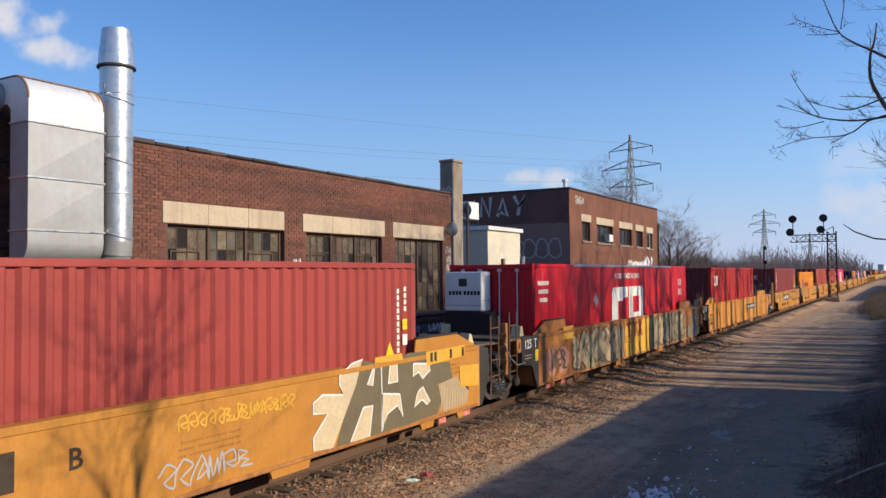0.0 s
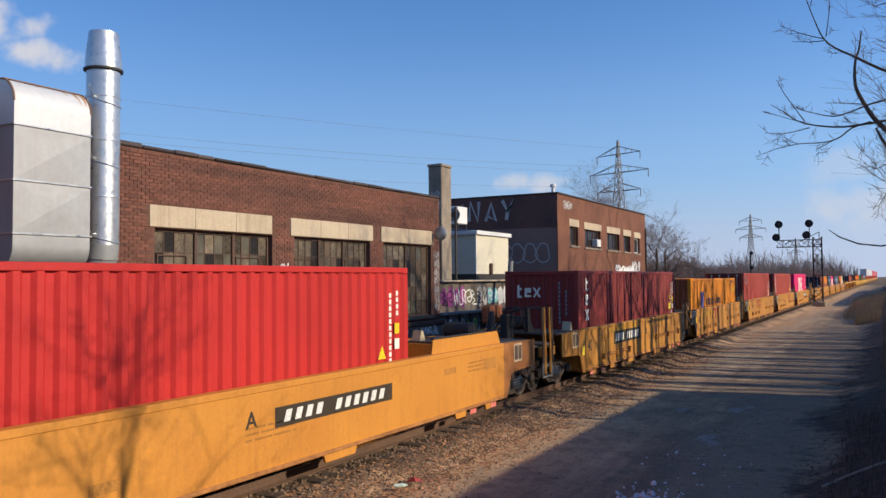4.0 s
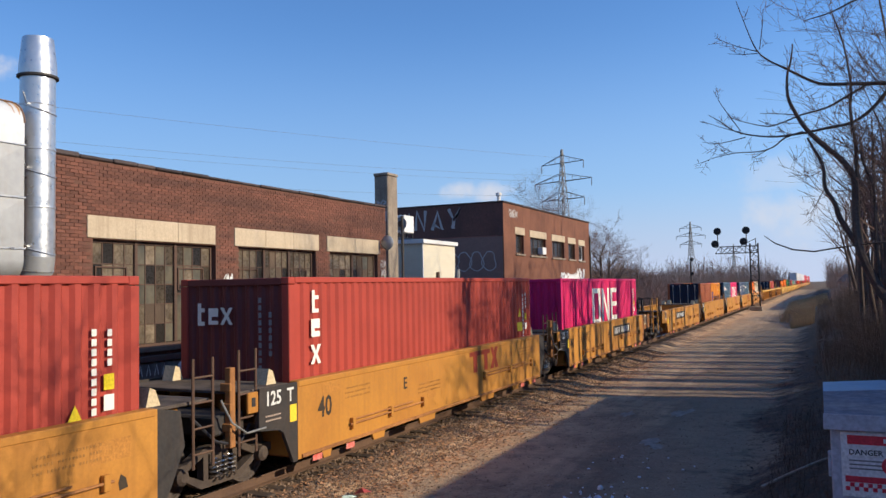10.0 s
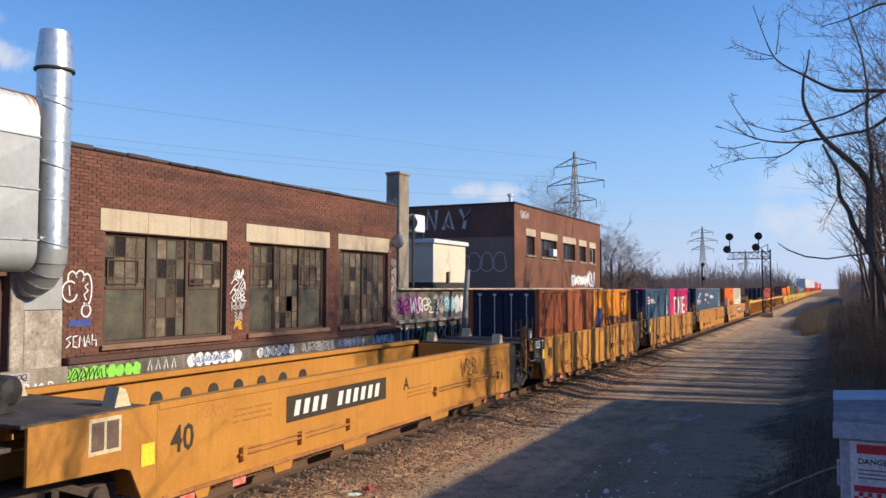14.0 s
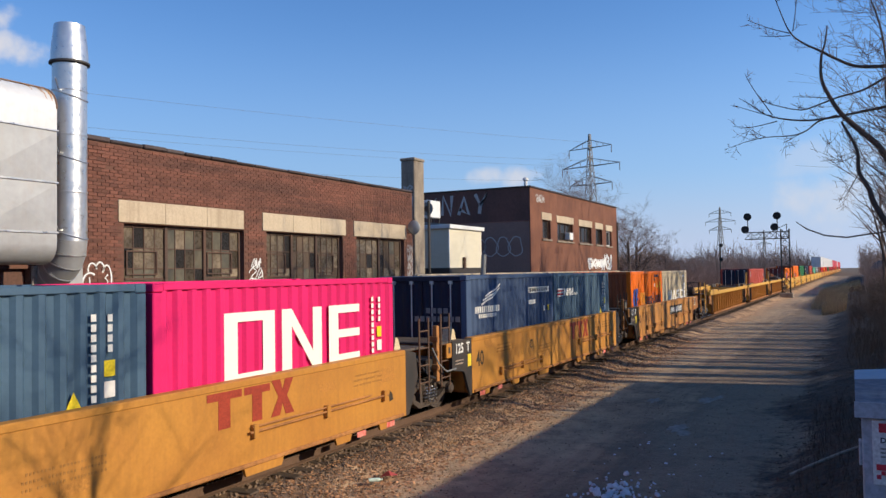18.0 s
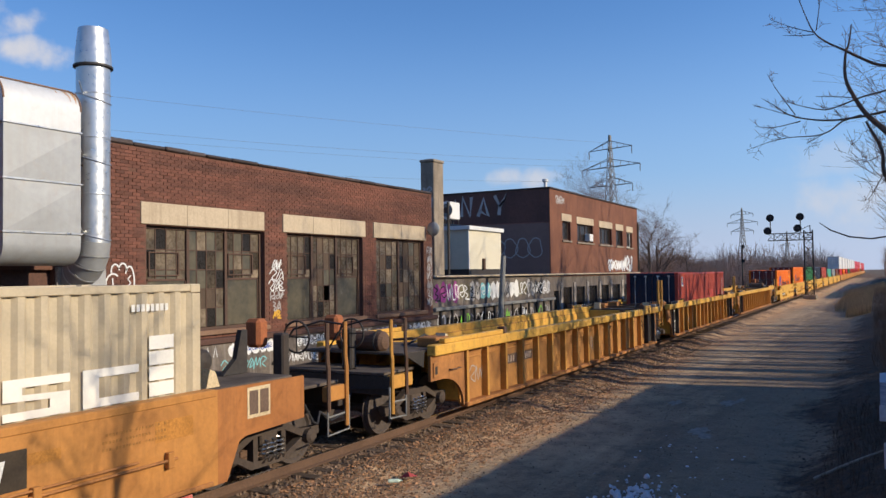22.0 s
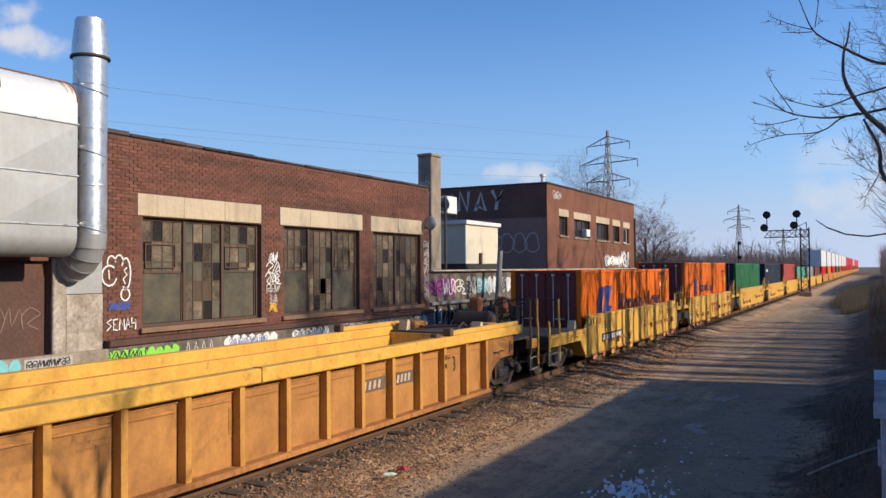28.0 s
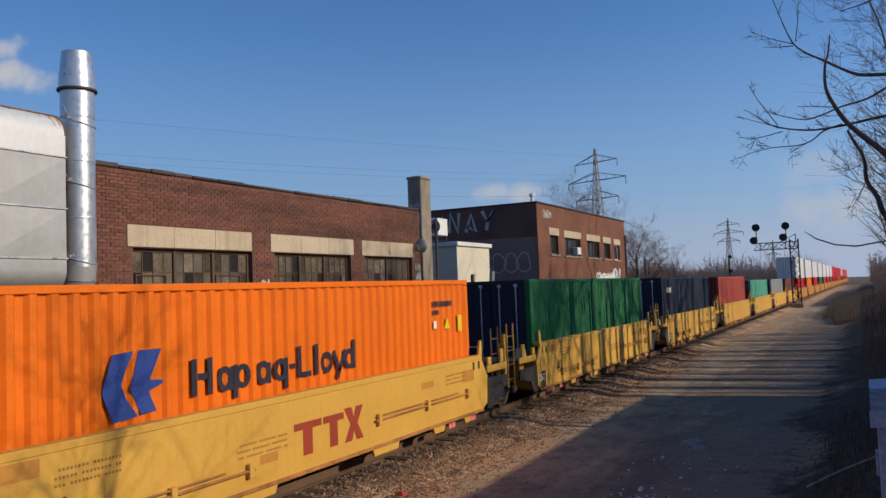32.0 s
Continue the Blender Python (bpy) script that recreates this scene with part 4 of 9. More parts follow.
def stack_pipe():
    s = thing("exhaust_stack", pose(0, 0, 0), "tall shiny galvanized exhaust stack with a flared cap", "exhaust pipe")
    x, y, r = -13.35, 10.13, 0.312
    z0 = 3.80
    for a, b in ((3.80, 4.74), (4.75, 5.84), (5.85, 6.7), (6.71, 7.42)):
        part("pipe_section", Geo().lathe([(r, a), (r, b)], "z", 32, (x, y, 0)), M_GALV, s, smooth=True)
    for a in (4.745, 5.845, 6.705):
        part("joint_ring", Geo().lathe([(r + 0.006, a - 0.018), (r + 0.011, a), (r + 0.006, a + 0.018)], "z", 32, (x, y, 0)), M_GALV, s, smooth=True)
    part("cap", Geo().lathe([(r + 0.025, 7.25), (r + 0.028, 7.30), (r + 0.018, 7.5), (r - 0.035, 7.99), (r - 0.05, 7.99), (r - 0.02, 7.5)], "z", 32, (x, y, 0)), M_GALV, s, "flared galvanized cap", smooth=True)
    part("cap_rim", Geo().lathe([(r + 0.02, 7.21), (r + 0.055, 7.225), (r + 0.055, 7.262), (r + 0.03, 7.272)], "z", 32, (x, y, 0)), M_DARKSTEEL, s)
    c = Vector((x - 0.62, y, z0))
    ang = [0, -18, -36, -54, -72, -90]
    for i in range(5):
        pts = [c + Vector((0.62 * math.cos(radians(q)), 0, 0.62 * math.sin(radians(q)))) for q in (ang[i], ang[i + 1])]
        along = (pts[1] - pts[0]).normalized()
        part("elbow_gore", Geo().tube([pts[0] - along * 0.05, pts[1] + along * 0.05], [r, r], 28), M_GALV_DULL, s, smooth=True)
        part("gore_seam", Geo().tube([pts[1] + along * 0.03, pts[1] + along * 0.05], [r + 0.01, r + 0.01], 28), M_GALV, s)
    for z in (6.62, 5.42, 3.95):
        ring = [(x + (r + 0.01) * math.cos(q), y + (r + 0.01) * math.sin(q), z + 0.10 * math.cos(q + 2.6)) for q in (2 * math.pi * k / 24 for k in range(25))]
        part("guy_strap", Geo().tube(ring, 0.013, 5, False), M_GALV, s)
        part("guy_strap", Geo().rod((x + 0.1, y - r, z + 0.06), (-12.85, 9.45, z + 0.16), 0.012), M_GALV, s)


stack_pipe()


def concrete_chimney():
    c = thing("chimney", pose(0, 0, 0), "square weathered concrete chimney with faint graffiti", "chimney")
    part("shaft", Geo().cbox(-15.30, -14.70, 26.0, 26.75, 2.9, 7.38, 0.03), M_CONC, c)
    part("head", Geo().cbox(-15.33, -14.67, 25.97, 26.78, 7.385, 7.50, 0.03), M_CONC, c)
    part("graffiti", polyplate([[(-0.22, -0.2), (0.2, -0.26), (0.24, 0.1), (0.05, 0.2), (-0.2, 0.14)]]), M_SPRAY["pale"], c, at=Matrix.Translation((-15.0, 25.996, 5.9)) @ pose(0, 0, 0, 0, 0, -90))
    part("flue", Geo().box(-15.15, -14.85, 26.15, 26.6, 7.5, 7.53), M_COPING, c)
    part("steel_pipe", Geo().rod((-14.6, 26.9, 3.1), (-14.6, 26.9, 5.9), 0.05, 8), M_DARKSTEEL, c)


concrete_chimney()

# ---------------------------------------------------------------- low annex with the shed on it
M_PILASTER = surface("flaking_whitewash", (0.42, 0.38, 0.33), (0.16, 0.13, 0.11), 0.9, big=2.2, fine=18, amount=0.9, grain=0.2, bump=0.3, spots=0.5, spot_colour=(0.12, 0.09, 0.075))


def annex():
    b = thing("annex_building", pose(0, 0, 0), "low graffiti-covered annex with a flat tar roof", "building")
    y0, y1 = BY1 + 0.02, 52.1
    holes = [(25.6, 26.9, 0.3, 1.5), (28.0, 29.6, 0.2, 1.55), (31.5, 33.2, 0.2, 1.55), (36.6, 37.3, 0.3, 2.2), (37.9, 39.2, 0.3, 2.35), (39.9, 41.3, 0.3, 2.35), (42.0, 43.4, 0.3, 2.35), (44.2, 45.6, 0.3, 2.35), (46.4, 47.9, 0.3, 2.35), (48.8, 50.4, 0.3, 2.35)]
    wall_sections(b, M_ANNEX, BX - 0.3, BX - 0.02, y0, y1, GZ - 0.1, 2.95, holes)
    for y in (37.6, 39.55, 41.65, 43.8, 46.0, 48.35, 50.9):
        part("pilaster", Geo().cbox(BX - 0.018, BX + 0.04, y - 0.16, y + 0.16, GZ, 2.6, 0.01), M_PILASTER, b, "flaking pale pilaster")
    # near-black panels give the openings their inner darkness by colour
    for a, c, z0, z1 in holes:
        part("opening_panel", Geo().box(BX - 0.2, BX - 0.15, a, c, z0, z1), M_PANE_DK, b, "near-black panel for a dark window opening")
    part("roof", Geo().box(BX - 7, BX - 0.3, y0, 36.15, 2.8, 2.97), M_ROOF, b)
    part("eave", Geo().cbox(BX - 0.35, BX + 0.07, y0, y1, 2.955, 3.06, 0.015), M_GREYPAINT, b)
    part("mid_ledge", Geo().cbox(BX - 0.02, BX + 0.12, y0, 36.5, 1.78, 1.90, 0.015), M_GREYPAINT, b)
    r = random.Random(11)
    for i in range(13):
        y = y0 + 0.5 + i * 0.92
        part("post", Geo().cbox(BX - 0.018, BX + 0.06, y - 0.05, y + 0.05, GZ, 1.775, 0.008), M_DARKSTEEL, b)
    cols = ["violet", "violet", "olive", "pale", "aqua", "white", "pale", "white", "olive", "pale", "black", "pale"]
    for i, cn in enumerate(cols):
        w = 0.98
        y = y0 + 0.55 + i * 0.95
        outs = [[(a + y, z + 2.42) for a, z in o] for o in bubble_row(r, w, 0.8, 2)]
        part("graffiti", polyplate(outs, 0.004), M_SPRAY[cn], b, at=pose(BX - 0.02, 0, 0))
        part("graffiti", scribble(r, 0.9, 0.55, 2, 0.05), M_SPRAY["white" if i % 3 else "black"], b, at=pose(BX - 0.012, y, 2.42))
        part("graffiti", scribble(r, 0.8, 0.9, 2, 0.06), M_SPRAY[["white", "pale", "lime", "pale"][i % 4]], b, at=pose(BX - 0.012, y, 1.15))
    part("wall_pipe", Geo().rod((BX + 0.14, y0, 3.02), (BX + 0.14, 52, 3.02), 0.035, 8), M_LINTEL, b, "pale pipe along the eave")
    return b


annex()


def siding_shed():
    s = thing("rooftop_shed", pose(0, 0, 0), "small cream vinyl-sided shed on the annex roof", "shed")
    x1, x0, y0, y1, z0, z1 = -14.75, -16.65, 28.9, 32.05, 3.30, 4.92
    part("base", Geo().box(x0, x1, y0, y1, 2.972, z0), M_DARKSTEEL, s)
    part("core", Geo().box(x0 + 0.02, x1 - 0.02, y0 + 0.02, y1 - 0.02, z0, z1), M_SIDING, s)
    n = 13
    for i in range(n):
        a, c = z0 + (z1 - z0) * i / n, z0 + (z1 - z0) * (i + 1) / n
        part("siding_board", Geo().prism([(x1 - 0.02, a), (x1 + 0.012, a), (x1 + 0.002, c), (x1 - 0.02, c)], "y", y0, y1), M_SIDING, s)
        part("siding_board", Geo().prism([(y0 + 0.02, a), (y0 - 0.012, a), (y0 - 0.002, c), (y0 + 0.02, c)], "x", x0 + 0.75, x1 - 0.02), M_SIDING, s)
    part("door", Geo().box(x0 + 0.05, x0 + 0.7, y0 - 0.03, y0 + 0.01, z0, z1 - 0.1), M_GREYPAINT, s, "dark grey door")
    part("roof", Geo().cbox(x0 - 0.12, x1 + 0.12, y0 - 0.12, y1 + 0.12, z1, z1 + 0.17, 0.015), M_WHITE, s, "white fascia roof")
    part("roof_sheet", Geo().prism([(x0 - 0.1, z1 + 0.172), (x1 + 0.1, z1 + 0.172), (x0 + 0.3, z1 + 0.36)], "y", y0 - 0.1, y1 + 0.1), M_GREYPAINT, s)
    part("corner_trim", Geo().box(x1 - 0.03, x1 + 0.018, y0 - 0.018, y0 + 0.03, z0, z1), M_WHITE, s)
    part("vent_pipe", Geo().cbox(x1 + 0.02, x1 + 0.12, y0 + 1.2, y0 + 1.35, z0 - 0.02, z0 + 0.45, 0.01), M_SASH, s)


siding_shed()


def air_conditioner(name, m, label):
    a = thing(name, m, label, "air conditioner")
    part("case", Geo().cbox(0, 0.34, 0, 0.86, 0, 0.72, 0.02), M_WHITE, a)
    part("fan_grille", Geo().lathe([(0.28, 0.0), (0.28, 0.015), (0.22, 0.02)], "y", 20, (0.17, -0.022, 0.36)), M_GREYPAINT, a)
    part("fan_ring", Geo().lathe([(0.13, 0.0), (0.13, 0.02)], "y", 14, (0.17, -0.045, 0.36)), M_SASH, a)
    for fx in (0.02, 0.28):
        for fy in (0.05, 0.76):
            part("stand_leg", Geo().box(fx, fx + 0.04, fy, fy + 0.05, -0.35, 0), M_DARKSTEEL, a)


air_conditioner("air_conditioner", pose(-15.95, 28.95, 5.42), "white outdoor air-conditioning unit on a stand")


def satellite_dish():
    d = thing("satellite_dish", pose(-13.78, 24.35, 4.6, 0, 0, 0), "pale satellite dish on the works corner", "satellite dish")
    part("reflector", Geo().lathe([(0.02, 0.0), (0.16, 0.03), (0.25, 0.08), (0.255, 0.09), (0.16, 0.04), (0.02, 0.012)], "y", 20, (0.1, -0.35, 0.1)), M_GALV_DULL, d, smooth=True)
    part("arm", Geo().rod((0.1, -0.3, 0.1), (-0.25, 0.1, -0.1), 0.02), M_DARKSTEEL, d)
    part("feed", Geo().rod((0.1, -0.28, -0.2), (0.1, -0.75, 0.05), 0.015), M_DARKSTEEL, d)


satellite_dish()


def leaning_pole():
    p = thing("leaning_post", pose(-13.4, 29.0, GZ), "leaning weathered grey timber post", "post")
    part("post", Geo().tube([(0, 0, 0), (0.03, 0.0, 2.2), (0.05, 0.25, 4.15)], [0.13, 0.12, 0.11], 10), M_GREYPAINT, p)


leaning_pole()


M_TARBRICK = surface("sooty_side_brick", (0.15, 0.072, 0.058), (0.085, 0.05, 0.045), 0.9, big=0.5, fine=24, amount=0.8, bump=0.25, streak=0.4)
M_BUFF = surface("repainted_brick", (0.235, 0.145, 0.12), (0.17, 0.105, 0.09), 0.9, big=0.6, fine=24, bump=0.2)
# ---------------------------------------------------------------- two-storey brick building
def office_building():
    b = thing("brick_office_building", pose(0, 0, 0), "two-storey red brick building with small windows and graffiti", "building")
    y0, y1, z1 = 36.2, 52.1, 7.22
    wins = [(37.9, 39.1, 4.75, 5.72), (40.15, 42.75, 4.72, 5.68), (43.95, 46.3, 4.70, 5.66), (47.2, 48.6, 4.68, 5.64), (49.5, 50.75, 4.64, 5.6)]
    g = Geo()
    wall_sections(b, M_BRICK2, BX - 0.3, BX, y0, y1, 2.9, z1, wins)
    g = Geo().box(BX - 9, BX - 0.3, y0, y0 + 0.3, 2.9, z1)
    part("side_wall", g, M_BRICK3, b)
    part("rear_wall", Geo().box(BX - 9, BX - 0.3, y1 - 0.3, y1, GZ, z1).box(BX - 9.3, BX - 9, y0, y1, GZ, z1), M_BRICK3, b)
    part("roof", Geo().box(BX - 9, BX - 0.3, y0 + 0.3, y1 - 0.3, z1 - 0.4, z1 - 0.2), M_ROOF, b)
    part("coping", Geo().cbox(BX - 9.3, BX + 0.06, y0 - 0.05, y0 + 0.33, z1 + 0.002, z1 + 0.09, 0.02), M_COPING, b)
    part("coping", Geo().cbox(BX - 0.33, BX + 0.06, y0 + 0.335, y1 + 0.05, z1 + 0.002, z1 + 0.09, 0.02), M_COPING, b)
    part("dark_band", Geo().box(BX - 8.9, BX - 0.02, y0 - 0.006, y0 - 0.002, 5.6, z1 - 0.01), M_TARBRICK, b, "soot-darkened upper wall")
    for a, c, d, e in wins:
        w = part("window", Geo().box(BX - 0.2, BX - 0.14, a, a + 0.08, d, e).box(BX - 0.2, BX - 0.14, c - 0.08, c, d, e).box(BX - 0.2, BX - 0.14, a + 0.08, c - 0.08, e - 0.07, e).box(BX - 0.2, BX - 0.14, a + 0.08, c - 0.08, d, d + 0.07), M_SASH if a < 49 else M_WHITE, b, "small framed window")
        n = 1 if c - a < 1.5 else 3
        for k in range(n):
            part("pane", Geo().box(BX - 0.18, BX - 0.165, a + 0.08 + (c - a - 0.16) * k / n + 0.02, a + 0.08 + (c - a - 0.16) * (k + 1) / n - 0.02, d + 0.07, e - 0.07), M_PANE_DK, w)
            if k:
                part("mullion", Geo().box(BX - 0.19, BX - 0.14, a + 0.08 + (c - a - 0.16) * k / n - 0.03, a + 0.08 + (c - a - 0.16) * k / n + 0.03, d + 0.07, e - 0.07), M_SASH, w)
        part("lintel", Geo().cbox(BX - 0.1, BX + 0.03, a - 0.12, c + 0.12, e + 0.005, e + 0.38, 0.01), M_LINTEL, b, "pale stone lintel")
        part("sill", Geo().cbox(BX - 0.1, BX + 0.07, a - 0.08, c + 0.08, d - 0.1, d - 0.004, 0.01), M_CONC, b)
    part("window_unit", Geo().cbox(BX - 0.13, BX + 0.18, 41.7, 42.3, 4.80, 5.2, 0.02), M_WHITE, b, "white window air conditioner")
    part("downpipe", Geo().rod((BX + 0.07, y1 - 0.12, GZ), (BX + 0.07, y1 - 0.12, 6.3), 0.05, 8), M_DARKSTEEL, b)
    part("roof_vent", Geo().lathe([(0.09, 0), (0.09, 0.35), (0.15, 0.38), (0.15, 0.5), (0.02, 0.55)], "z", 12, (BX - 0.6, 37.2, z1 + 0.09)), M_WHITE, b)
    r = random.Random(21)
    for i in range(6):
        part("graffiti", scribble(r, 0.85, 0.6 + 0.28 * (i > 3), 2, 0.15), M_SPRAY["white"], b, at=pose(BX + 0.004, 45.9 + i * 0.86, 3.5 + 0.12 * (i > 3)))
    face = lambda x, z, d=0.008: Matrix.Translation((x, y0 - d, z)) @ pose(0, 0, 0, 0, 0, -90)
    angular = ([(0, 0), (0, 1), (0.7, 1)], [(0, 0), (0.15, 1), (0.45, 0.35), (0.75, 1), (0.9, 0)], [(0, 0), (0.1, 1), (0.7, 0), (0.8, 1)], [(0, 0.1), (0.45, 1), (0.8, 0.1), (0.1, 0.4)], [(0, 1), (0.4, 0.45), (0.9, 1), (0.4, 0.45), (0.3, 0)])
    for i, o in enumerate(angular):
        part("graffiti", stroke([(a * 0.72, z) for a, z in o], 0.19), M_SPRAY["pale"], b, at=face(BX - 6.75 + i * 0.95, 6.05 - 0.12 * (i % 2)))
    for i in range(5):
        part("graffiti", stroke([(0.36 * math.cos(q) * (1 + 0.2 * math.sin(3 * q + i)), 0.48 * math.sin(q)) for q in (0.35 * k for k in range(19))], 0.05), M_SPRAY["pale"], b, at=face(BX - 3.5 + i * 0.68, 4.35))
    part("painted_patch", Geo().box(BX - 4.2, BX - 0.05, y0 - 0.006, y0 - 0.002, 2.95, 5.55), M_BUFF, b, "greyish repainted lower wall")
    part("graffiti", scribble(r, 1.2, 0.4, 2, 0.06), M_SPRAY["pale"], b, at=pose(BX + 0.004, 37.6, 6.75))


office_building()

# ---------------------------------------------------------------- the train
SPEEDS = [(0, 9.85), (9, 9.8), (12, 9.62), (16, 9.4), (18, 9.2), (24, 9.15), (27, 8.75), (29, 8.8), (32, 8.95)]


def travelled(t):
    """Metres the train has rolled at t seconds."""
    s = 0.0
    for (t0, v0), (t1, v1) in zip(SPEEDS, SPEEDS[1:]):
        e = min(t, t1)
        if e <= t0:
            break
        ve = v0 + (v1 - v0) * (e - t0) / (t1 - t0)
        s += (v0 + ve) / 2 * (e - t0)
    return s


ROLLING = []     # things and their place along the train
WHEELSETS = []   # turning parts and their seat on the car


def on_train(ob, u, z=0.0):
    ob.matrix_basis = pose(TX, u, z)
    ROLLING.append((ob, u, z))
    return ob


HALF = 1.219


def corrugated(length, z0, z1, depth=0.046, pitch=0.278):
    """A pressed steel panel along y, outer face at x = 0."""
    g = Geo()
    n = max(1, round(length / pitch))
    p = length / n
    ys = []
    for i in range(n):
        a = -length / 2 + i * p
        ys += [(a, 0), (a + p * 0.29, 0), (a + p * 0.48, -depth), (a + p * 0.81, -depth)]
    ys.append((length / 2, 0))
    for y, x in ys:
        g.v += [(x, y, z0), (x, y, z1)]
    for i in range(len(ys) - 1):
        g.f.append((2 * i, 2 * i + 2, 2 * i + 3, 2 * i + 1))
    return g


def container(u0, u1, height, mat, label, end="corr", z=0.43, end_mat=None, smooth=False, rivets=False):
    """A shipping container with its frame, pressed sides, roof, ends and locking bars."""
    L = u1 - u0
    H = height
    c = thing("shipping_container", pose(0, 0, 0), label, "shipping container", "containers on the train")
    h = L / 2
    key = (round(L, 1), H, mat.name)
    posts = kept(("post", H, mat.name), lambda: Geo().cbox(-0.08, 0.08, -0.08, 0.08, 0.13, H - 0.13, 0.012).mesh("corner_post", mat))
    cast = kept(("cast", mat.name), lambda: Geo().cbox(-0.085, 0.085, -0.09, 0.09, -0.06, 0.06, 0.012).mesh("corner_casting", mat))
    for sx in (-1, 1):
        for sy in (-1, 1):
            part("corner_post", posts, None, c, at=pose(sx * (HALF - 0.08), sy * (h - 0.08), 0))
            for zz in (0.06, H - 0.06):
                part("corner_casting", cast, None, c, at=pose(sx * (HALF - 0.085), sy * (h - 0.09), zz))
    rail = kept(("rail", key), lambda: Geo().cbox(-0.03, 0.03, -h + 0.18, h - 0.18, -0.05, 0.05, 0.01).mesh("side_rail", mat))
    for sx in (-1, 1):
        part("top_rail", rail, None, c, at=pose(sx * (HALF - 0.03), 0, H - 0.05))
        part("bottom_rail", rail, None, c, at=pose(sx * (HALF - 0.03), 0, 0.06))
    if smooth:
        def sheet():
            g = Geo().box(-0.02, 0, -h + 0.16, h - 0.16, 0.11, H - 0.1)
            return g.mesh("side_panel", mat)
        side = kept(("sheet", key), sheet)
        ribs = kept(("sheetrib", key), lambda: Geo().cbox(0, 0.012, -0.05, 0.05, 0.12, H - 0.11, 0.003).mesh("post_strip", mat))
        riv = kept(("rivets", key), lambda: plates([(-0.006, 0.006, zz, zz + 0.012) for zz in np.arange(0.2, H - 0.2, 0.075)], 0.002).mesh("rivet_row", P_DECALW))
    else:
        side = kept(("side", key), lambda: corrugated(L - 0.32, 0.11, H - 0.1).mesh("side_panel", mat))
    for sx in (1, -1):
        m = pose(sx * (HALF - 0.012), 0, 0, 0, 0, 0 if sx > 0 else 180)
        sp = part("side_panel", side, None, c, at=m)
        if rivets and sx > 0:
            k = -h + 0.7
            while k < h - 0.4:
                for dy in (-0.03, 0.03):
                    part("rivet_row", riv, None, sp, "white rivet line", at=pose(0.001, k + dy, 0))["kind"] = "stuff"
                k += 1.22
    roof = kept(("roof", key), lambda: Geo().add(*roof_geo(L, H)).mesh("roof_panel", mat))
    part("roof_panel", roof, None, c)
    # most ends get a darker colour than the sides, with their shade painted in
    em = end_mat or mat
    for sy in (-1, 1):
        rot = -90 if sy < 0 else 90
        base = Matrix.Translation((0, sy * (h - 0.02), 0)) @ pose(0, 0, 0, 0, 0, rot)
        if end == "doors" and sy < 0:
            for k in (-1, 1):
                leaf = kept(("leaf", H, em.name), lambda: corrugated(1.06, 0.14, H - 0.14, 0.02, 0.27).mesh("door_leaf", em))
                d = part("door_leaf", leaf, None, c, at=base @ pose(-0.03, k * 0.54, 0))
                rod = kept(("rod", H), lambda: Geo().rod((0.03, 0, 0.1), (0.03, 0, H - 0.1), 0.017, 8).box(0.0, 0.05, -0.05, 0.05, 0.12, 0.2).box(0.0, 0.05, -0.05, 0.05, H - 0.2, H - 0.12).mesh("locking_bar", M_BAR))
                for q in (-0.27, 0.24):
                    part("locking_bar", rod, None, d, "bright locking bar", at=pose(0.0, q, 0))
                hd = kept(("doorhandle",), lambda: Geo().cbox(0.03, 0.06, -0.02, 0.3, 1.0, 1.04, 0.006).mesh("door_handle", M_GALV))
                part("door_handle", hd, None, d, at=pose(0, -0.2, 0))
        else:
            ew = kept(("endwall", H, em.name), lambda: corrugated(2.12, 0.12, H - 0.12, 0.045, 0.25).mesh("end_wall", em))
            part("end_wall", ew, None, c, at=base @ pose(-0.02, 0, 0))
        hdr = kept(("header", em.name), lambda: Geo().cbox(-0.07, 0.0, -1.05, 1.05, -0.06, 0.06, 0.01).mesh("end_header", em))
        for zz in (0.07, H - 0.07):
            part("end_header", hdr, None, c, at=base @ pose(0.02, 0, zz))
    part("floor", kept(("cfloor", key), lambda: Geo().box(-HALF + 0.07, HALF - 0.07, -h + 0.17, h - 0.17, 0.02, 0.1).mesh("floor", M_DARKSTEEL)), None, c)
    on_train(c, (u0 + u1) / 2, z)
    c["half"] = h
    return c


def roof_geo(L, H):
    g = corrugated(L - 0.2, -HALF + 0.06, HALF - 0.06, 0.02, 0.36)
    return [(z, y, H - 0.02 + x) for x, y, z in g.v], [f[::-1] for f in g.f]


FACE = HALF - 0.008


def decal(c, geo, mat, y, z, name="decal", label=""):
    """A flat mark on the side towards the road; y from the container's middle, z from its floor."""
    return part(name, geo, mat, c, label, at=pose(FACE, y, z))


def char_bars(n, w, h, gap=0.28, lean=0.0, skip=()):
    """Unreadable lettering: upright bars in a row, centred."""
    st = w / n
    return plates([(-w / 2 + i * st, -w / 2 + i * st + st * (1 - gap), -h / 2, h / 2, lean) for i in range(n) if i not in skip])


def column_bars(n, h, w, gap=0.3):
    st = h / n
    return plates([(-w / 2, w / 2, h / 2 - (i + 1) * st + st * gap, h / 2 - i * st) for i in range(n)])


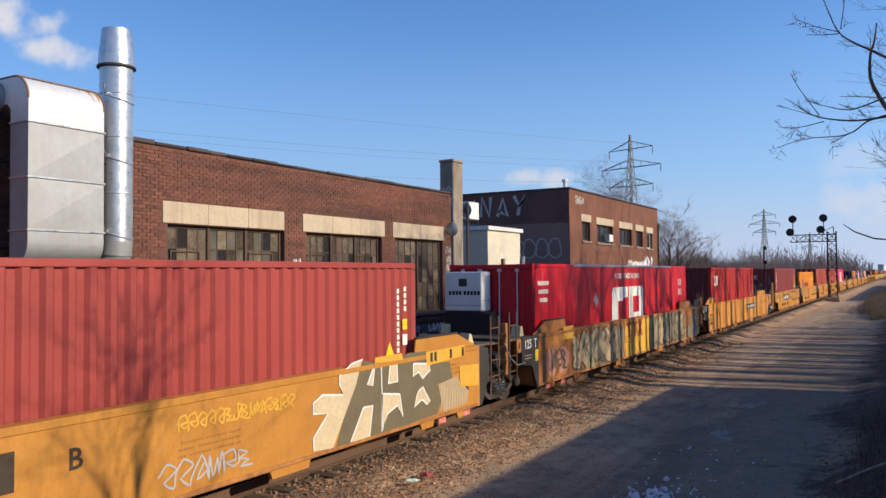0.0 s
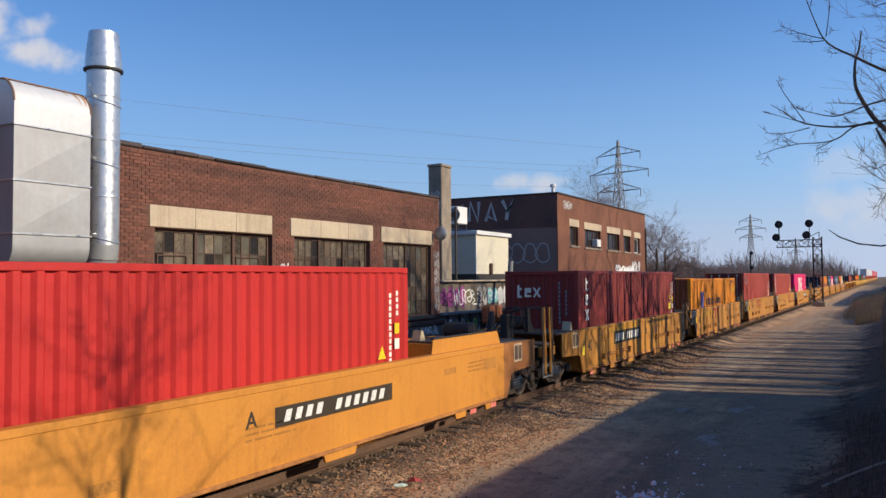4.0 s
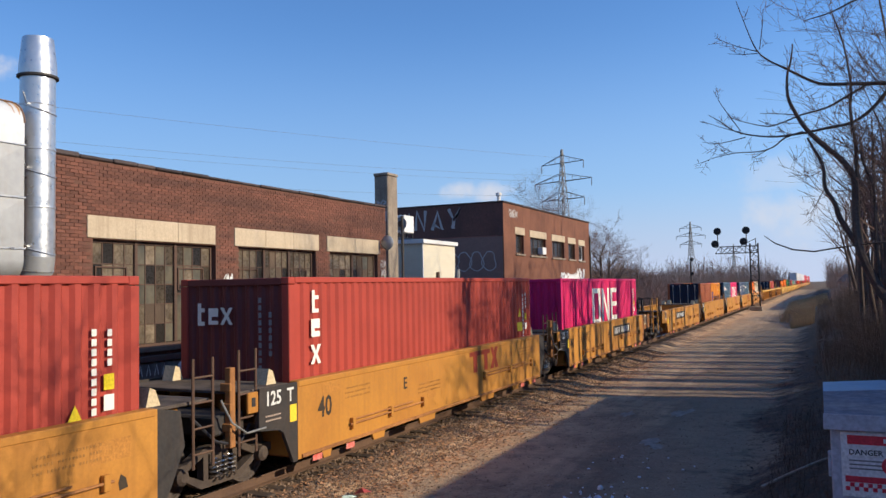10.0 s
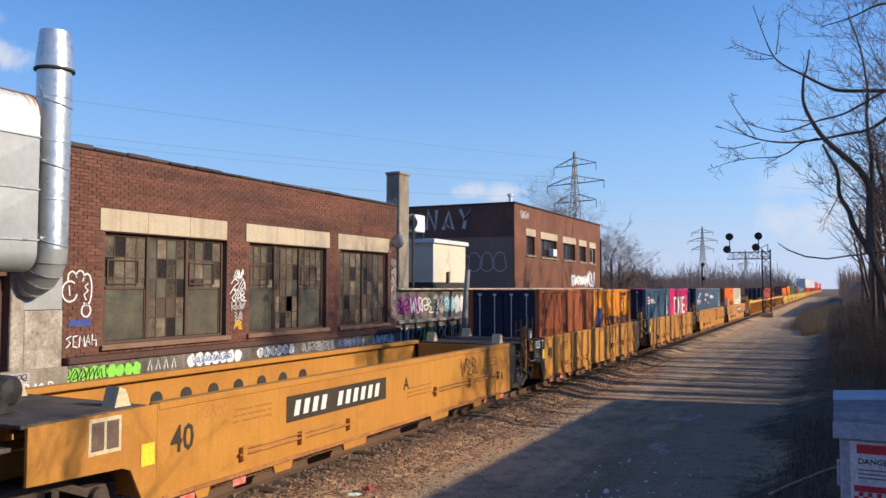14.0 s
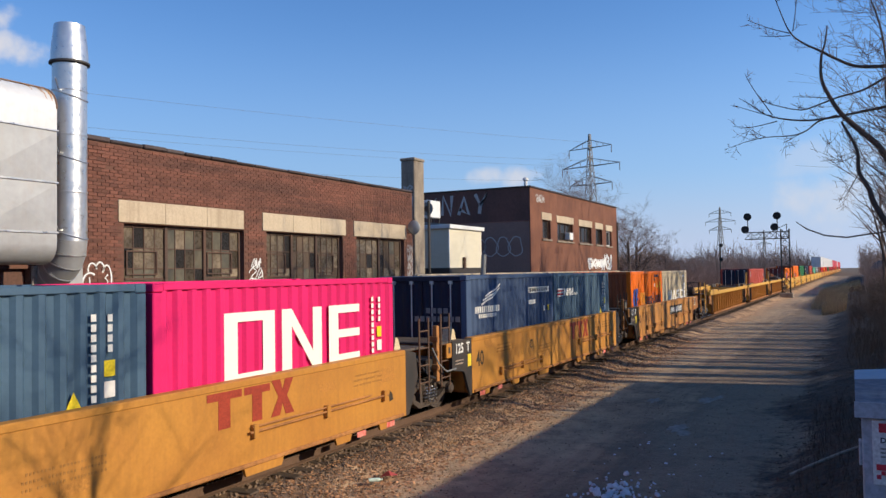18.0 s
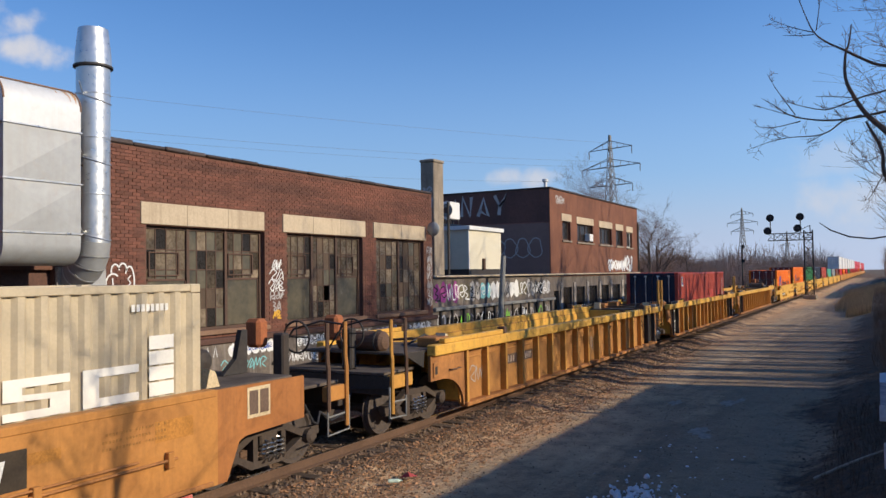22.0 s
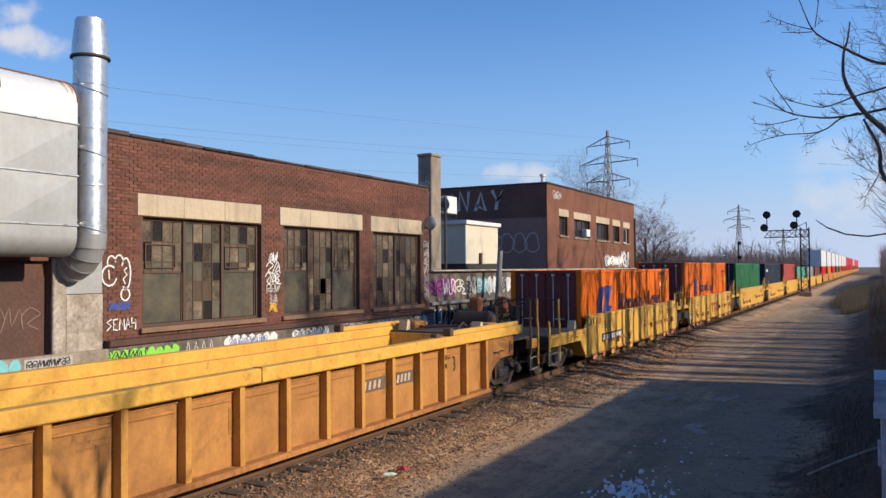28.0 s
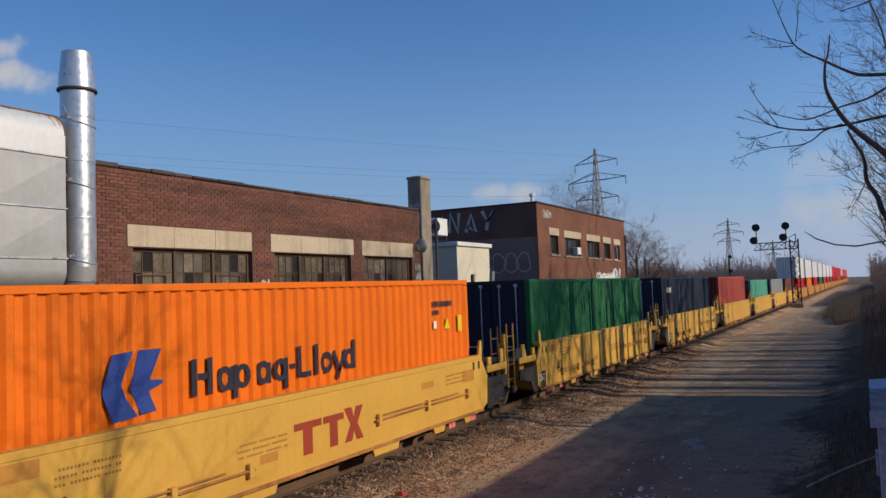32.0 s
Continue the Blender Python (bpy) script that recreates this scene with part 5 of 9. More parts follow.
def blue_emblem(y0, y1, z0, z1):
    """Two leaning blue blocks with notched backs."""
    w, h = y1 - y0, z1 - z0
    left = [(0.17, 0.97), (0.50, 1.0), (0.36, 0.70), (0.30, 0.52), (0.38, 0.30), (0.56, 0.04), (0.16, 0.0), (0.0, 0.45)]
    right = [(0.58, 1.0), (0.97, 1.0), (0.76, 0.55), (1.0, 0.52), (0.98, 0.47), (0.74, 0.38), (0.87, 0.07), (0.60, 0.06), (0.44, 0.45)]
    return polyplate([[(y0 + a * w, z0 + b * h) for a, b in o[::-1]] for o in (left, right)])


def word_blocks(y0, y1, z0, cap):
    """The shapes of a long dark word: stems and rounded bowls."""
    w = y1 - y0
    t = cap * 0.19
    xh = cap * 0.70
    g = Geo()

    def stem(f, za, zb, wide=None):
        a = y0 + f * w
        g.prism([(a, z0 + za), (a + (wide or t), z0 + za), (a + (wide or t), z0 + zb), (a, z0 + zb)], "x", 0, 0.003)

    def bowl(f0, f1):
        cy, ry_ = y0 + (f0 + f1) / 2 * w, (f1 - f0) / 2 * w - t * 0.42
        o = stroke([(cy + ry_ * math.cos(q), z0 + xh / 2 + (xh / 2 - t * 0.42) * math.sin(q)) for q in (2 * math.pi * k / 20 for k in range(21))], t * 0.88, 0.0036)
        g.add(o.v, o.f)
    stem(0.0, 0, cap); stem(0.076, 0, cap); stem(0.03, cap * 0.42, cap * 0.6, 0.05 * w)
    bowl(0.125, 0.20); stem(0.182, 0, xh * 0.9)
    bowl(0.215, 0.30); stem(0.205, -cap * 0.25, xh)
    bowl(0.335, 0.41); stem(0.392, 0, xh * 0.9)
    bowl(0.435, 0.515); stem(0.498, -cap * 0.25, xh)
    stem(0.53, cap * 0.32, cap * 0.48, 0.04 * w)
    stem(0.585, 0, cap); stem(0.605, 0, cap * 0.17, 0.07 * w)
    stem(0.70, 0, cap)
    bowl(0.742, 0.828)
    for a, b in (((0.835, xh), (0.878, 0)), ((0.922, xh), (0.862, -cap * 0.25))):
        o = stroke([(y0 + a[0] * w, z0 + a[1]), (y0 + b[0] * w, z0 + b[1])], t * 0.9, 0.0042)
        g.add(o.v, o.f)
    bowl(0.915, 0.995); stem(0.978, 0, cap)
    return g


def side_column(c, H, y, mat=None, tri=0.40):
    """Upright rows of small lettering and the warning labels by the end post."""
    mat = mat or P_DECALW
    decal(c, column_bars(11, 1.35, 0.075, 0.28), mat, y, H * 0.60, "lettering")
    decal(c, column_bars(4, 0.5, 0.07, 0.28), mat, y + 0.24, H * 0.76, "lettering")
    decal(c, plates([(-0.08, 0.08, -0.10, 0.10)]), P_DECALY, y + 0.23, H * 0.60, "warning_label", "yellow warning label")
    decal(c, plates([(-0.08, 0.08, -0.1, 0.1)]), mat, y + 0.23, H * 0.50, "label")
    decal(c, polyplate([[(-0.13, -0.1), (0.13, -0.1), (0, 0.15)]]), P_DECALY, y - 0.28, H * tri + 0.14, "warning_label", "yellow warning triangle")
    if tri > 0.5:
        decal(c, plates([(-0.28, 0.14, -0.13, 0.13)]), P_DECALY, y - 0.22, H * tri - 0.26, "warning_label", "wide yellow warning label")


def hazard_strip(c, H, y):
    for k in range(5):
        decal(c, plates([(k * 0.12, k * 0.12 + 0.06, -0.03, 0.03, 0.04)]), P_DECALY, y, H - 0.06, "hazard_stripe", "yellow hazard stripe")


# ---------------------------------------------------------------- trucks
def truck(parent, y, rolling=True):
    """A two-axle freight truck: side frames, springs, bolster, wheelsets."""
    t = part("truck", kept(("bolster",), lambda: Geo().cbox(-1.08, 1.08, -0.2, 0.2, 0.42, 0.72, 0.03).mesh("truck", M_TRUCK)), None, parent, "dusty freight truck", at=pose(0, y, 0))

    def frame_mesh():
        g = Geo()
        g.prism([(-1.2, 0.60), (-0.72, 0.62), (-0.34, 0.80), (0.34, 0.80), (0.72, 0.62), (1.2, 0.60), (1.2, 0.47), (0.75, 0.50), (0.34, 0.68), (-0.34, 0.68), (-0.75, 0.50), (-1.2, 0.47)], "x", -0.07, 0.07)
        g.prism([(-0.97, 0.50), (-0.42, 0.20), (0.42, 0.20), (0.97, 0.50), (0.80, 0.50), (0.38, 0.31), (-0.38, 0.31), (-0.80, 0.50)], "x", -0.075, 0.065)
        for k in (-1, 1):
            g.box(-0.065, 0.06, min(k * 0.27, k * 0.37), max(k * 0.27, k * 0.37), 0.28, 0.72)
            g.box(-0.06, 0.06, min(k * 0.78, k * 1.16), max(k * 0.78, k * 1.16), 0.40, 0.60)
        return g.mesh("side_frame", M_TRUCK)
    for sx in (-1, 1):
        part("side_frame", kept(("sideframe",), frame_mesh), None, t, at=pose(sx * 1.02, 0, 0))

        def coil():
            pts = [(0.075 * math.cos(a), 0.075 * math.sin(a), 0.30 + 0.30 * a / (2 * math.pi * 4.5)) for a in (2 * math.pi * 4.5 * k / 40 for k in range(41))]
            return Geo().tube(pts, 0.017, 5).mesh("spring", M_WHEELRIM)
        for k in (-0.17, 0.0, 0.17) if rolling and sx > 0 else ():
            part("spring", kept(("coil",), coil), None, t, "bright coil spring", at=pose(sx * 1.12, k, 0))
        for k in (-0.89, 0.89) if rolling else ():
            part("bearing_cap", kept(("cap",), lambda: Geo().lathe([(0.12, 0), (0.12, 0.1), (0.07, 0.14)], "x", 14).mesh("bearing_cap", M_TRUCK)), None, t, at=pose(sx * 1.08, k, 0.48, 0, 0, 0 if sx > 0 else 180))
    for k in (-0.89, 0.89):
        def wheelset():
            g = Geo()
            for sx in (-1, 1):
                prof = [(0.13, -0.05), (0.2, -0.045), (0.36, -0.02), (0.42, -0.06), (0.505, -0.06), (0.505, -0.035), (0.48, -0.03), (0.476, 0.07), (0.43, 0.07), (0.40, 0.03), (0.24, 0.02), (0.13, 0.05)]
                g.lathe([(r, sx * 0.74 + sx * x) for r, x in prof], "x", 28)
            g.rod((-0.95, 0, 0), (0.95, 0, 0), 0.085, 10)
            for sx in (-1, 1):
                for q in range(3):
                    a = 2.1 * q
                    g.box(sx * 0.80 - 0.01, sx * 0.80 + 0.012, 0.3 * math.cos(a) - 0.02, 0.3 * math.cos(a) + 0.02, 0.3 * math.sin(a) - 0.02, 0.3 * math.sin(a) + 0.02)
            return g.mesh("wheelset", M_WHEEL, True)
        w = part("wheelset", kept(("wheelset",), wheelset), None, t, at=pose(0, k, 0.48))
        WHEELSETS.append((w, k))
    return t


def ladder(parent, x, y, z0, z1, mat=None):
    g = Geo()
    for k in (-0.2, 0.2):
        g.rod((0, k, z0), (0, k, z1), 0.022, 6)
    zz = z0 + 0.2
    while zz < z1:
        g.rod((0, -0.2, zz), (0, 0.2, zz), 0.016, 6)
        zz += 0.36
    part("ladder", g, mat or M_RAIL, parent, "rusty end ladder", at=pose(x, y, 0))


def grab_iron(parent, x, y, z, w=0.4, mat=None):
    part("grab_iron", kept(("grab", w), lambda: Geo().tube([(0, 0, 0), (0.08, 0, 0), (0.08, w, 0), (0, w, 0)], 0.014, 5).mesh("grab_iron", mat or M_RAIL)), None, parent, at=pose(x, y, z))


WX = 1.48     # half width of a well car


def brake_wheel():
    """A hand wheel with four spokes."""
    g = Geo().tube([(0.28 * math.cos(0.3491 * k), 0, 0.28 * math.sin(0.3491 * k)) for k in range(19)], 0.02, 6)
    for k in range(4):
        g.rod((0, 0, 0), (0.28 * math.cos(1.5708 * k), 0, 0.28 * math.sin(1.5708 * k)), 0.014, 5)
    return g


def floor_beams(car, y0, y1, z=0.27):
    g = kept(("crossbeam",), lambda: Geo().cbox(-1.3, 1.3, -0.12, 0.12, 0, 0.14, 0.01).mesh("cross_beam", M_WELL_RUST))
    n = int((y1 - y0) / 2.4)
    for i in range(n + 1):
        part("cross_beam", g, None, car, at=pose(0, y0 + 0.3 + (y1 - y0 - 0.6) * i / n, z))


def end_deck(car, y, sy, mat, reach=1.35, z=1.50, dark=True):
    """Walkway grating over the truck with brackets and guides."""
    g = Geo().cbox(-1.28, 1.28, min(0, sy * reach), max(0, sy * reach), z, z + 0.05, 0.006)
    part("end_walkway", g, M_DECK, car, "steel grating walkway", at=pose(0, y, 0))
    part("end_bulkhead", Geo().cbox(-1.3, 1.3, -0.05, 0.05, 0.35, z - 0.003, 0.01), mat, car, at=pose(0, y, 0))
    for x in (-1.1, -0.45, 0.45, 1.1):
        part("bracket", kept(("brk", mat.name), lambda: Geo().cbox(-0.05, 0.05, -0.16, 0.16, z - 0.36, z - 0.003, 0.01).mesh("bracket", mat)), None, car, at=pose(x, y + sy * 0.55, 0))
    part("draft_sill", Geo().cbox(-0.35, 0.35, min(0, sy * (reach + 0.1)), max(0, sy * (reach + 0.1)), 0.74, 1.08, 0.02), mat if not dark else M_BLACKPLATE, car, at=pose(0, y, 0))
    for x in (-1.02, 1.02):
        def guide():
            return Geo().prism([(-0.13, 0), (0.13, 0), (0.04, 0.22), (-0.06, 0.26)], "x", -0.12, 0.12).mesh("container_guide", M_GUIDE)
        part("container_guide", kept(("guide",), guide), None, car, "cream container guide", at=pose(x, y + sy * 0.26, z + 0.05))


def b_platform(car, y, sy, mat, out, z, box=True):
    """Open end platform beyond a truck: sills, posts, steps, brake stand, end beam and coupler."""
    e = y + sy * out
    if box:
        a, b = (e - 0.52, e - 0.02) if sy > 0 else (e + 0.02, e + 0.78)
        part("platform_deck", Geo().cbox(-1.25, 1.25, min(y + sy * 1.87, e), max(y + sy * 1.87, e), z - 0.05, z, 0.006), M_DECK, car, "steel grating platform")
        for sx in (-1, 1):
            part("sill_box", Geo().cbox(min(sx * 1.30, sx * 1.42), max(sx * 1.30, sx * 1.42), a, b, z - 0.30, z - 0.052, 0.012), mat, car)
    posts = (e - sy * 0.52, e - sy * 0.02) if box else (e + sy * 0.02, e - sy * 0.78)
    for k, q in enumerate(posts):
        part("end_post", Geo().tube([(1.44, q, z - (0.75 if k else 0.45)), (1.44, q, z + 0.25), (1.42, q, z + 0.4), (1.42, q, z + (1.0 if box else 0.98 if k else 0.4))], 0.035, 6), mat if (k or not box) else M_RAIL, car)
    part("hand_rail", Geo().tube([(1.38, posts[1], z + 0.95), (0.9, posts[1], z + 1.0), (0.3, posts[1], z + 0.85), (-0.2, posts[1], z + 0.2)], 0.02, 5), M_DARKSTEEL, car)
    part("step_frame", Geo().tube([(1.42, posts[0], z - 0.3), (1.42, posts[0], z - 0.85), (1.42, posts[1] + sy * 0.08, z - 0.82), (1.42, posts[1] + sy * 0.08, z - 0.25)], 0.02, 5).rod((1.42, posts[0], z - 0.55), (1.42, posts[1], z - 0.53), 0.016, 5), M_GREYPAINT, car)
    part("brake_stand", Geo().cbox(-0.12, 0.12, -0.1, 0.1, z + 0.002, z + 0.8, 0.03), M_BLACKPLATE, car, at=pose(0.25, e - sy * 0.3, 0))
    part("brake_housing", Geo().cbox(-0.17, 0.17, -0.14, 0.14, z + 0.55, z + 1.05, 0.06), M_REDLEAD, car, "rusty red-orange brake housing", at=pose(-0.2, e - sy * 0.42, 0))
    part("hand_brake", brake_wheel(), M_DARKSTEEL, car, at=pose(0.45, e - sy * 0.12, z + 0.72))
    part("end_beam", Geo().cbox(-1.38, 1.38, -0.08, 0.08, z - 0.42, z - 0.06, 0.015), M_BLACKPLATE, car, at=pose(0, e - sy * 0.09, 0))
    part("coupler", Geo().cbox(-0.13, 0.13, min(0, sy * 0.65), max(0, sy * 0.65), 0.76, 1.0, 0.03), M_TRUCK, car, at=pose(0, e - sy * 0.1, 0))
    part("air_hose", Geo().tube([(0.5, e, 0.85), (0.5, e + sy * 0.25, 0.5), (0.4, e + sy * 0.5, 0.42), (0.3, e + sy * 0.7, 0.6)], 0.025, 6), M_CABLE, car)
    part("cut_lever", Geo().tube([(1.38, e, 0.98), (0.6, e + sy * 0.03, 0.95), (0.3, e + sy * 0.2, 1.05)], 0.014, 5), M_DARKSTEEL, car)


def side_sheet(y0, y1, z0, z1, steps):
    """Outline of a well side with small feet under its sill."""
    o = [(y0, z1), (y0, z0 + 0.02)]
    for a, b in steps:
        o += [(a, z0 + 0.02), (a + 0.05, z0 - 0.10), (b - 0.05, z0 - 0.10), (b, z0 + 0.02)]
    o += [(y1, z0 + 0.02), (y1, z1)]
    return o


def well_car_smooth(u0, u1, mark="", plate_no=False, logo=False, b_left=False, b_right=False, high_ends=False, empty=False, mat=None, label="", mark_y=0.1, unit="40", unit_off=0.45, unit_size=0.50, pw=3.15, pz=0.42, plate_z=1.12, logo_z=0, plain=False):
    """An articulated well unit with smooth plate sides; u0 to u1 is its painted side."""
    mat = mat or M_WELL
    L = u1 - u0
    h = L / 2
    car = thing("well_car", pose(0, 0, 0), label or "yellow-orange smooth-sided container well car", "rail car", "well cars of the train")
    top = 1.57
    fresh = mat is M_WELL_NEW
    feet = [(-h + 0.7, -h + 1.0), (-h + 2.4, -h + 2.9), (-0.3 * h, -0.3 * h + 0.8), (0.25 * h, 0.25 * h + 0.9), (h - 2.4, h - 1.9), (h - 1.0, h - 0.7)]
    for sx in (1, -1):
        o = side_sheet(-h, h, 0.27, top, feet)
        if high_ends:
            for sy, reach, cut in ((-1, 2.1, -0.45), (1, 2.35 if not b_right else 3.1, -0.3)):
                lean = [(sy * (h - cut * 0.2), top), (sy * (h - 0.1 if b_right and sy > 0 else h - 0.75), top + 0.30), (sy * (h - reach), top + 0.30), (sy * (h - reach - 0.06), top)]
                part("guide_flange", Geo().prism(lean, "x", min(sx * 1.33, sx * 1.36), max(sx * 1.33, sx * 1.36)), mat, car, "raised inner guide plate")
                part("flange_lip", Geo().cbox(min(sx * 1.31, sx * 1.38), max(sx * 1.31, sx * 1.38), min(sy * (h - reach), sy * (h - 0.75)), max(sy * (h - reach), sy * (h - 0.75)), top + 0.302, top + 0.335, 0.006), M_BLACKPLATE, car)
        if empty and sx < 0:
            for k in range(9):
                part("lightening_hole", Geo().lathe([(0.14, 0), (0.14, 0.012), (0.0, 0.013)], "x", 16, (0, 0, 0)).mesh("lightening_hole", M_BLACKPLATE), None, car, "dark handling hole", at=pose(-WX + 0.047, -4.9 + k * 0.72, 1.1))
        part("side_plate", Geo().prism(o, "x", min(sx * (WX - 0.045), sx * WX), max(sx * (WX - 0.045), sx * WX)), mat, car)
        part("top_chord", Geo().cbox(min(sx * 1.29, sx * (WX + 0.012)), max(sx * 1.29, sx * (WX + 0.012)), -h + 0.02, h - 0.02, top - 0.09, top + 0.012, 0.015), mat, car)
        part("bottom_sill", Geo().cbox(min(sx * 1.30, sx * (WX + 0.03)), max(sx * 1.30, sx * (WX + 0.03)), -h + 0.1, h - 0.1, 0.30, 0.36, 0.01), M_WELL_RUST, car)
        if not high_ends and not plain:
            for a0, a1, zz in ((-h + 1.55, -h + 4.6, 0.62), (h - 4.6, h - 0.75, 0.80)):
                part("brake_pipe", Geo().tube([(sx * (WX + 0.05), a0, zz), (sx * (WX + 0.05), a1, zz + 0.01)], 0.02, 6).tube([(sx * (WX + 0.05), a0 + 0.05, zz + 0.075), (sx * (WX + 0.05), a1 - 0.6, zz + 0.08)], 0.016, 6), M_WELL_RUST, car)
                for q in (0.03, 0.5, 0.97):
                    part("pipe_clamp", kept(("clamp", mat.name), lambda: Geo().cbox(-0.04, 0.04, -0.05, 0.05, -0.09, 0.11, 0.008).mesh("pipe_clamp", mat)), None, car, at=pose(sx * (WX + 0.042), a0 + (a1 - a0) * q, zz))
        for q, w, hh, zz in ((-h + 1.0, 0.55, 0.20, 1.36), (h - 0.75, 0.62, 0.26, 1.18), (h - 2.6, 0.5, 0.13, 1.2), (-0.2 * h, 0.4, 0.14, 0.72)):
            if sx > 0 and not plain:
                part("faded_patch", plates([(-w / 2, w / 2, -hh / 2, hh / 2)], 0.0016), M_FADEPATCH if not fresh else M_WELL, car, "overpainted stencil patch", at=pose(WX, q, zz))
        if not b_right and not fresh and sx > 0:
            part("jack_arrow", polyplate([[(0, 0), (0.13, 0.02), (0.1, 0.14), (0.02, 0.2), (-0.02, 0.1)]]), M_INK, car, "black jacking mark", at=pose(WX + 0.002, h - 0.62, 0.66))
    floor_beams(car, -h, h)
    # black articulation plates with a cut for the wheels; the newer cars have low yellow ends
    for sx in (1, -1):
        a, b = sx * (WX - 0.05), sx * (WX - 0.004)
        if fresh:
            for sy, flag in ((-1, b_left), (1, b_right)):
                if not flag:
                    part("end_flange", Geo().prism([(sy * h, 0.35), (sy * h, top - 0.1), (sy * (h + 0.28), top - 0.5), (sy * (h + 0.22), 0.45)], "x", min(a, b), max(a, b)), mat, car)
                    part("end_gusset", Geo().prism([(sy * (h - 0.16), top + 0.013), (sy * (h + 0.02), top + 0.013), (sy * (h + 0.02), top + 0.34), (sy * (h - 0.06), top + 0.34)], "x", min(a, b), max(a, b)), mat, car)
                    part("low_plate", Geo().prism([(sy * (h + 0.24), 0.30), (sy * (h + 0.30), 1.02), (sy * (h + 1.45), 0.98), (sy * (h + 1.45), 0.74), (sy * (h + 0.75), 0.62), (sy * (h + 0.5), 0.30)], "x", min(a, b) , max(a, b)), M_BLACKPLATE, car, "black lower end plate")
                    part("deck_edge", Geo().cbox(min(a, b), max(a, b), min(sy * (h + 0.3), sy * (h + 1.45)), max(sy * (h + 0.3), sy * (h + 1.45)), 1.13, 1.29, 0.012), mat, car)
                    for q in (0.45, 1.15):
                        part("deck_bracket", Geo().cbox(min(a, b) - 0.02, max(a, b), -0.09, 0.09, 1.295, 1.295 + 0.2 * q + 0.1, 0.012), mat, car, at=pose(0, sy * (h + q), 0))
                    if sx > 0 and sy < 0:
                        part("corner_patch", plates([(-h + 0.003, -h + 0.36, 0.34, 0.80)]), M_BLACKPLATE, car, "black corner patch", at=pose(WX, 0, 0))
                        part("stencil", letters("125-T", 0.25, M_PLACARD, 0.72), None, car, "white stencil 125-T", at=pose(WX + 0.006, -h + 0.05, 0.62))
                    for q in (0.08, 0.35):
                        part("pocket", Geo().cbox(WX - 0.01, WX + 0.004, -0.055, 0.055, 1.27, 1.46, 0.01) if sx > 0 else Geo().cbox(-WX - 0.004, -WX + 0.01, -0.055, 0.055, 1.27, 1.46, 0.01), M_BLACKPLATE, car, "dark square pocket", at=pose(0, sy * (h - q - 0.1), 0))
        elif not b_left:
            part("end_plate", Geo().prism([(-h, 0.27), (-h, top), (-h - 0.98, top), (-h - 1.0, 0.92), (-h - 0.50, 0.86), (-h - 0.40, 0.80), (-h - 0.13, 0.27)], "x", min(a, b), max(a, b)), M_BLACKPLATE, car, "black articulation plate")
        if not b_right and not fresh:
            part("end_plate", Geo().prism([(h, 0.29), (h, top), (h + 0.42, top - 0.08), (h + 0.5, 1.0), (h + 0.25, 0.5), (h + 0.12, 0.29)], "x", min(a, b), max(a, b)), M_BLACKPLATE, car, "black articulation plate")
        for flag, sy in ((b_left, -1), (b_right, 1)):
            if flag and fresh:
                o = [(sy * h, 0.29), (sy * h, 1.40), (sy * (h + 0.10), 1.42), (sy * (h + 0.34), 1.21), (sy * (h + 0.9), 1.21), (sy * (h + 0.9), 0.87), (sy * (h + 0.78), 0.87), (sy * (h + 0.26), 0.29)]
                part("end_side", Geo().prism(o, "x", min(a, b), max(a, b)), mat, car)
                part("platform_sill", Geo().cbox(min(a, b), max(a, b), min(sy * (h + 0.902), sy * (h + 3.3)), max(sy * (h + 0.902), sy * (h + 3.3)), 0.87, 1.10, 0.012), mat, car)
                part("platform_edge", Geo().cbox(min(a, b) - 0.02, max(a, b) + 0.02, min(sy * (h + 0.4), sy * (h + 3.3)), max(sy * (h + 0.4), sy * (h + 3.3)), 1.103, 1.21, 0.012), M_CHORD, car)
                part("grab_rail", Geo().tube([(b, sy * (h + 0.45), 1.06), (b + sx * 0.07, sy * (h + 0.5), 1.04), (b + sx * 0.07, sy * (h + 1.25), 1.03), (b, sy * (h + 1.3), 1.05)], 0.016, 5), mat, car)
                part("end_gusset", Geo().prism([(sy * (h - 0.16), 1.583), (sy * (h + 0.05), 1.583), (sy * (h + 0.03), 1.86), (sy * (h - 0.06), 1.86)], "x", min(a, b), max(a, b)), mat, car)
                for q in (0.24, 0.51):
                    part("pocket", Geo().cbox(-0.01, 0.006, -0.055, 0.055, 1.28, 1.47, 0.004), M_BLACKPLATE, car, "dark square pocket", at=pose(sx * WX, -sy * 0 + sy * (h - q), 0))
            elif flag:
                o = [(sy * h, 0.29), (sy * h, top), (sy * (h + 1.85), top - 0.02), (sy * (h + 1.85), 0.90), (sy * (h + 0.55), 0.85), (sy * (h + 0.42), 0.80), (sy * (h + 0.18), 0.29)]
                part("end_side", Geo().prism(o, "x", min(a, b), max(a, b)), M_WELL_FADED if sy > 0 else mat, car)
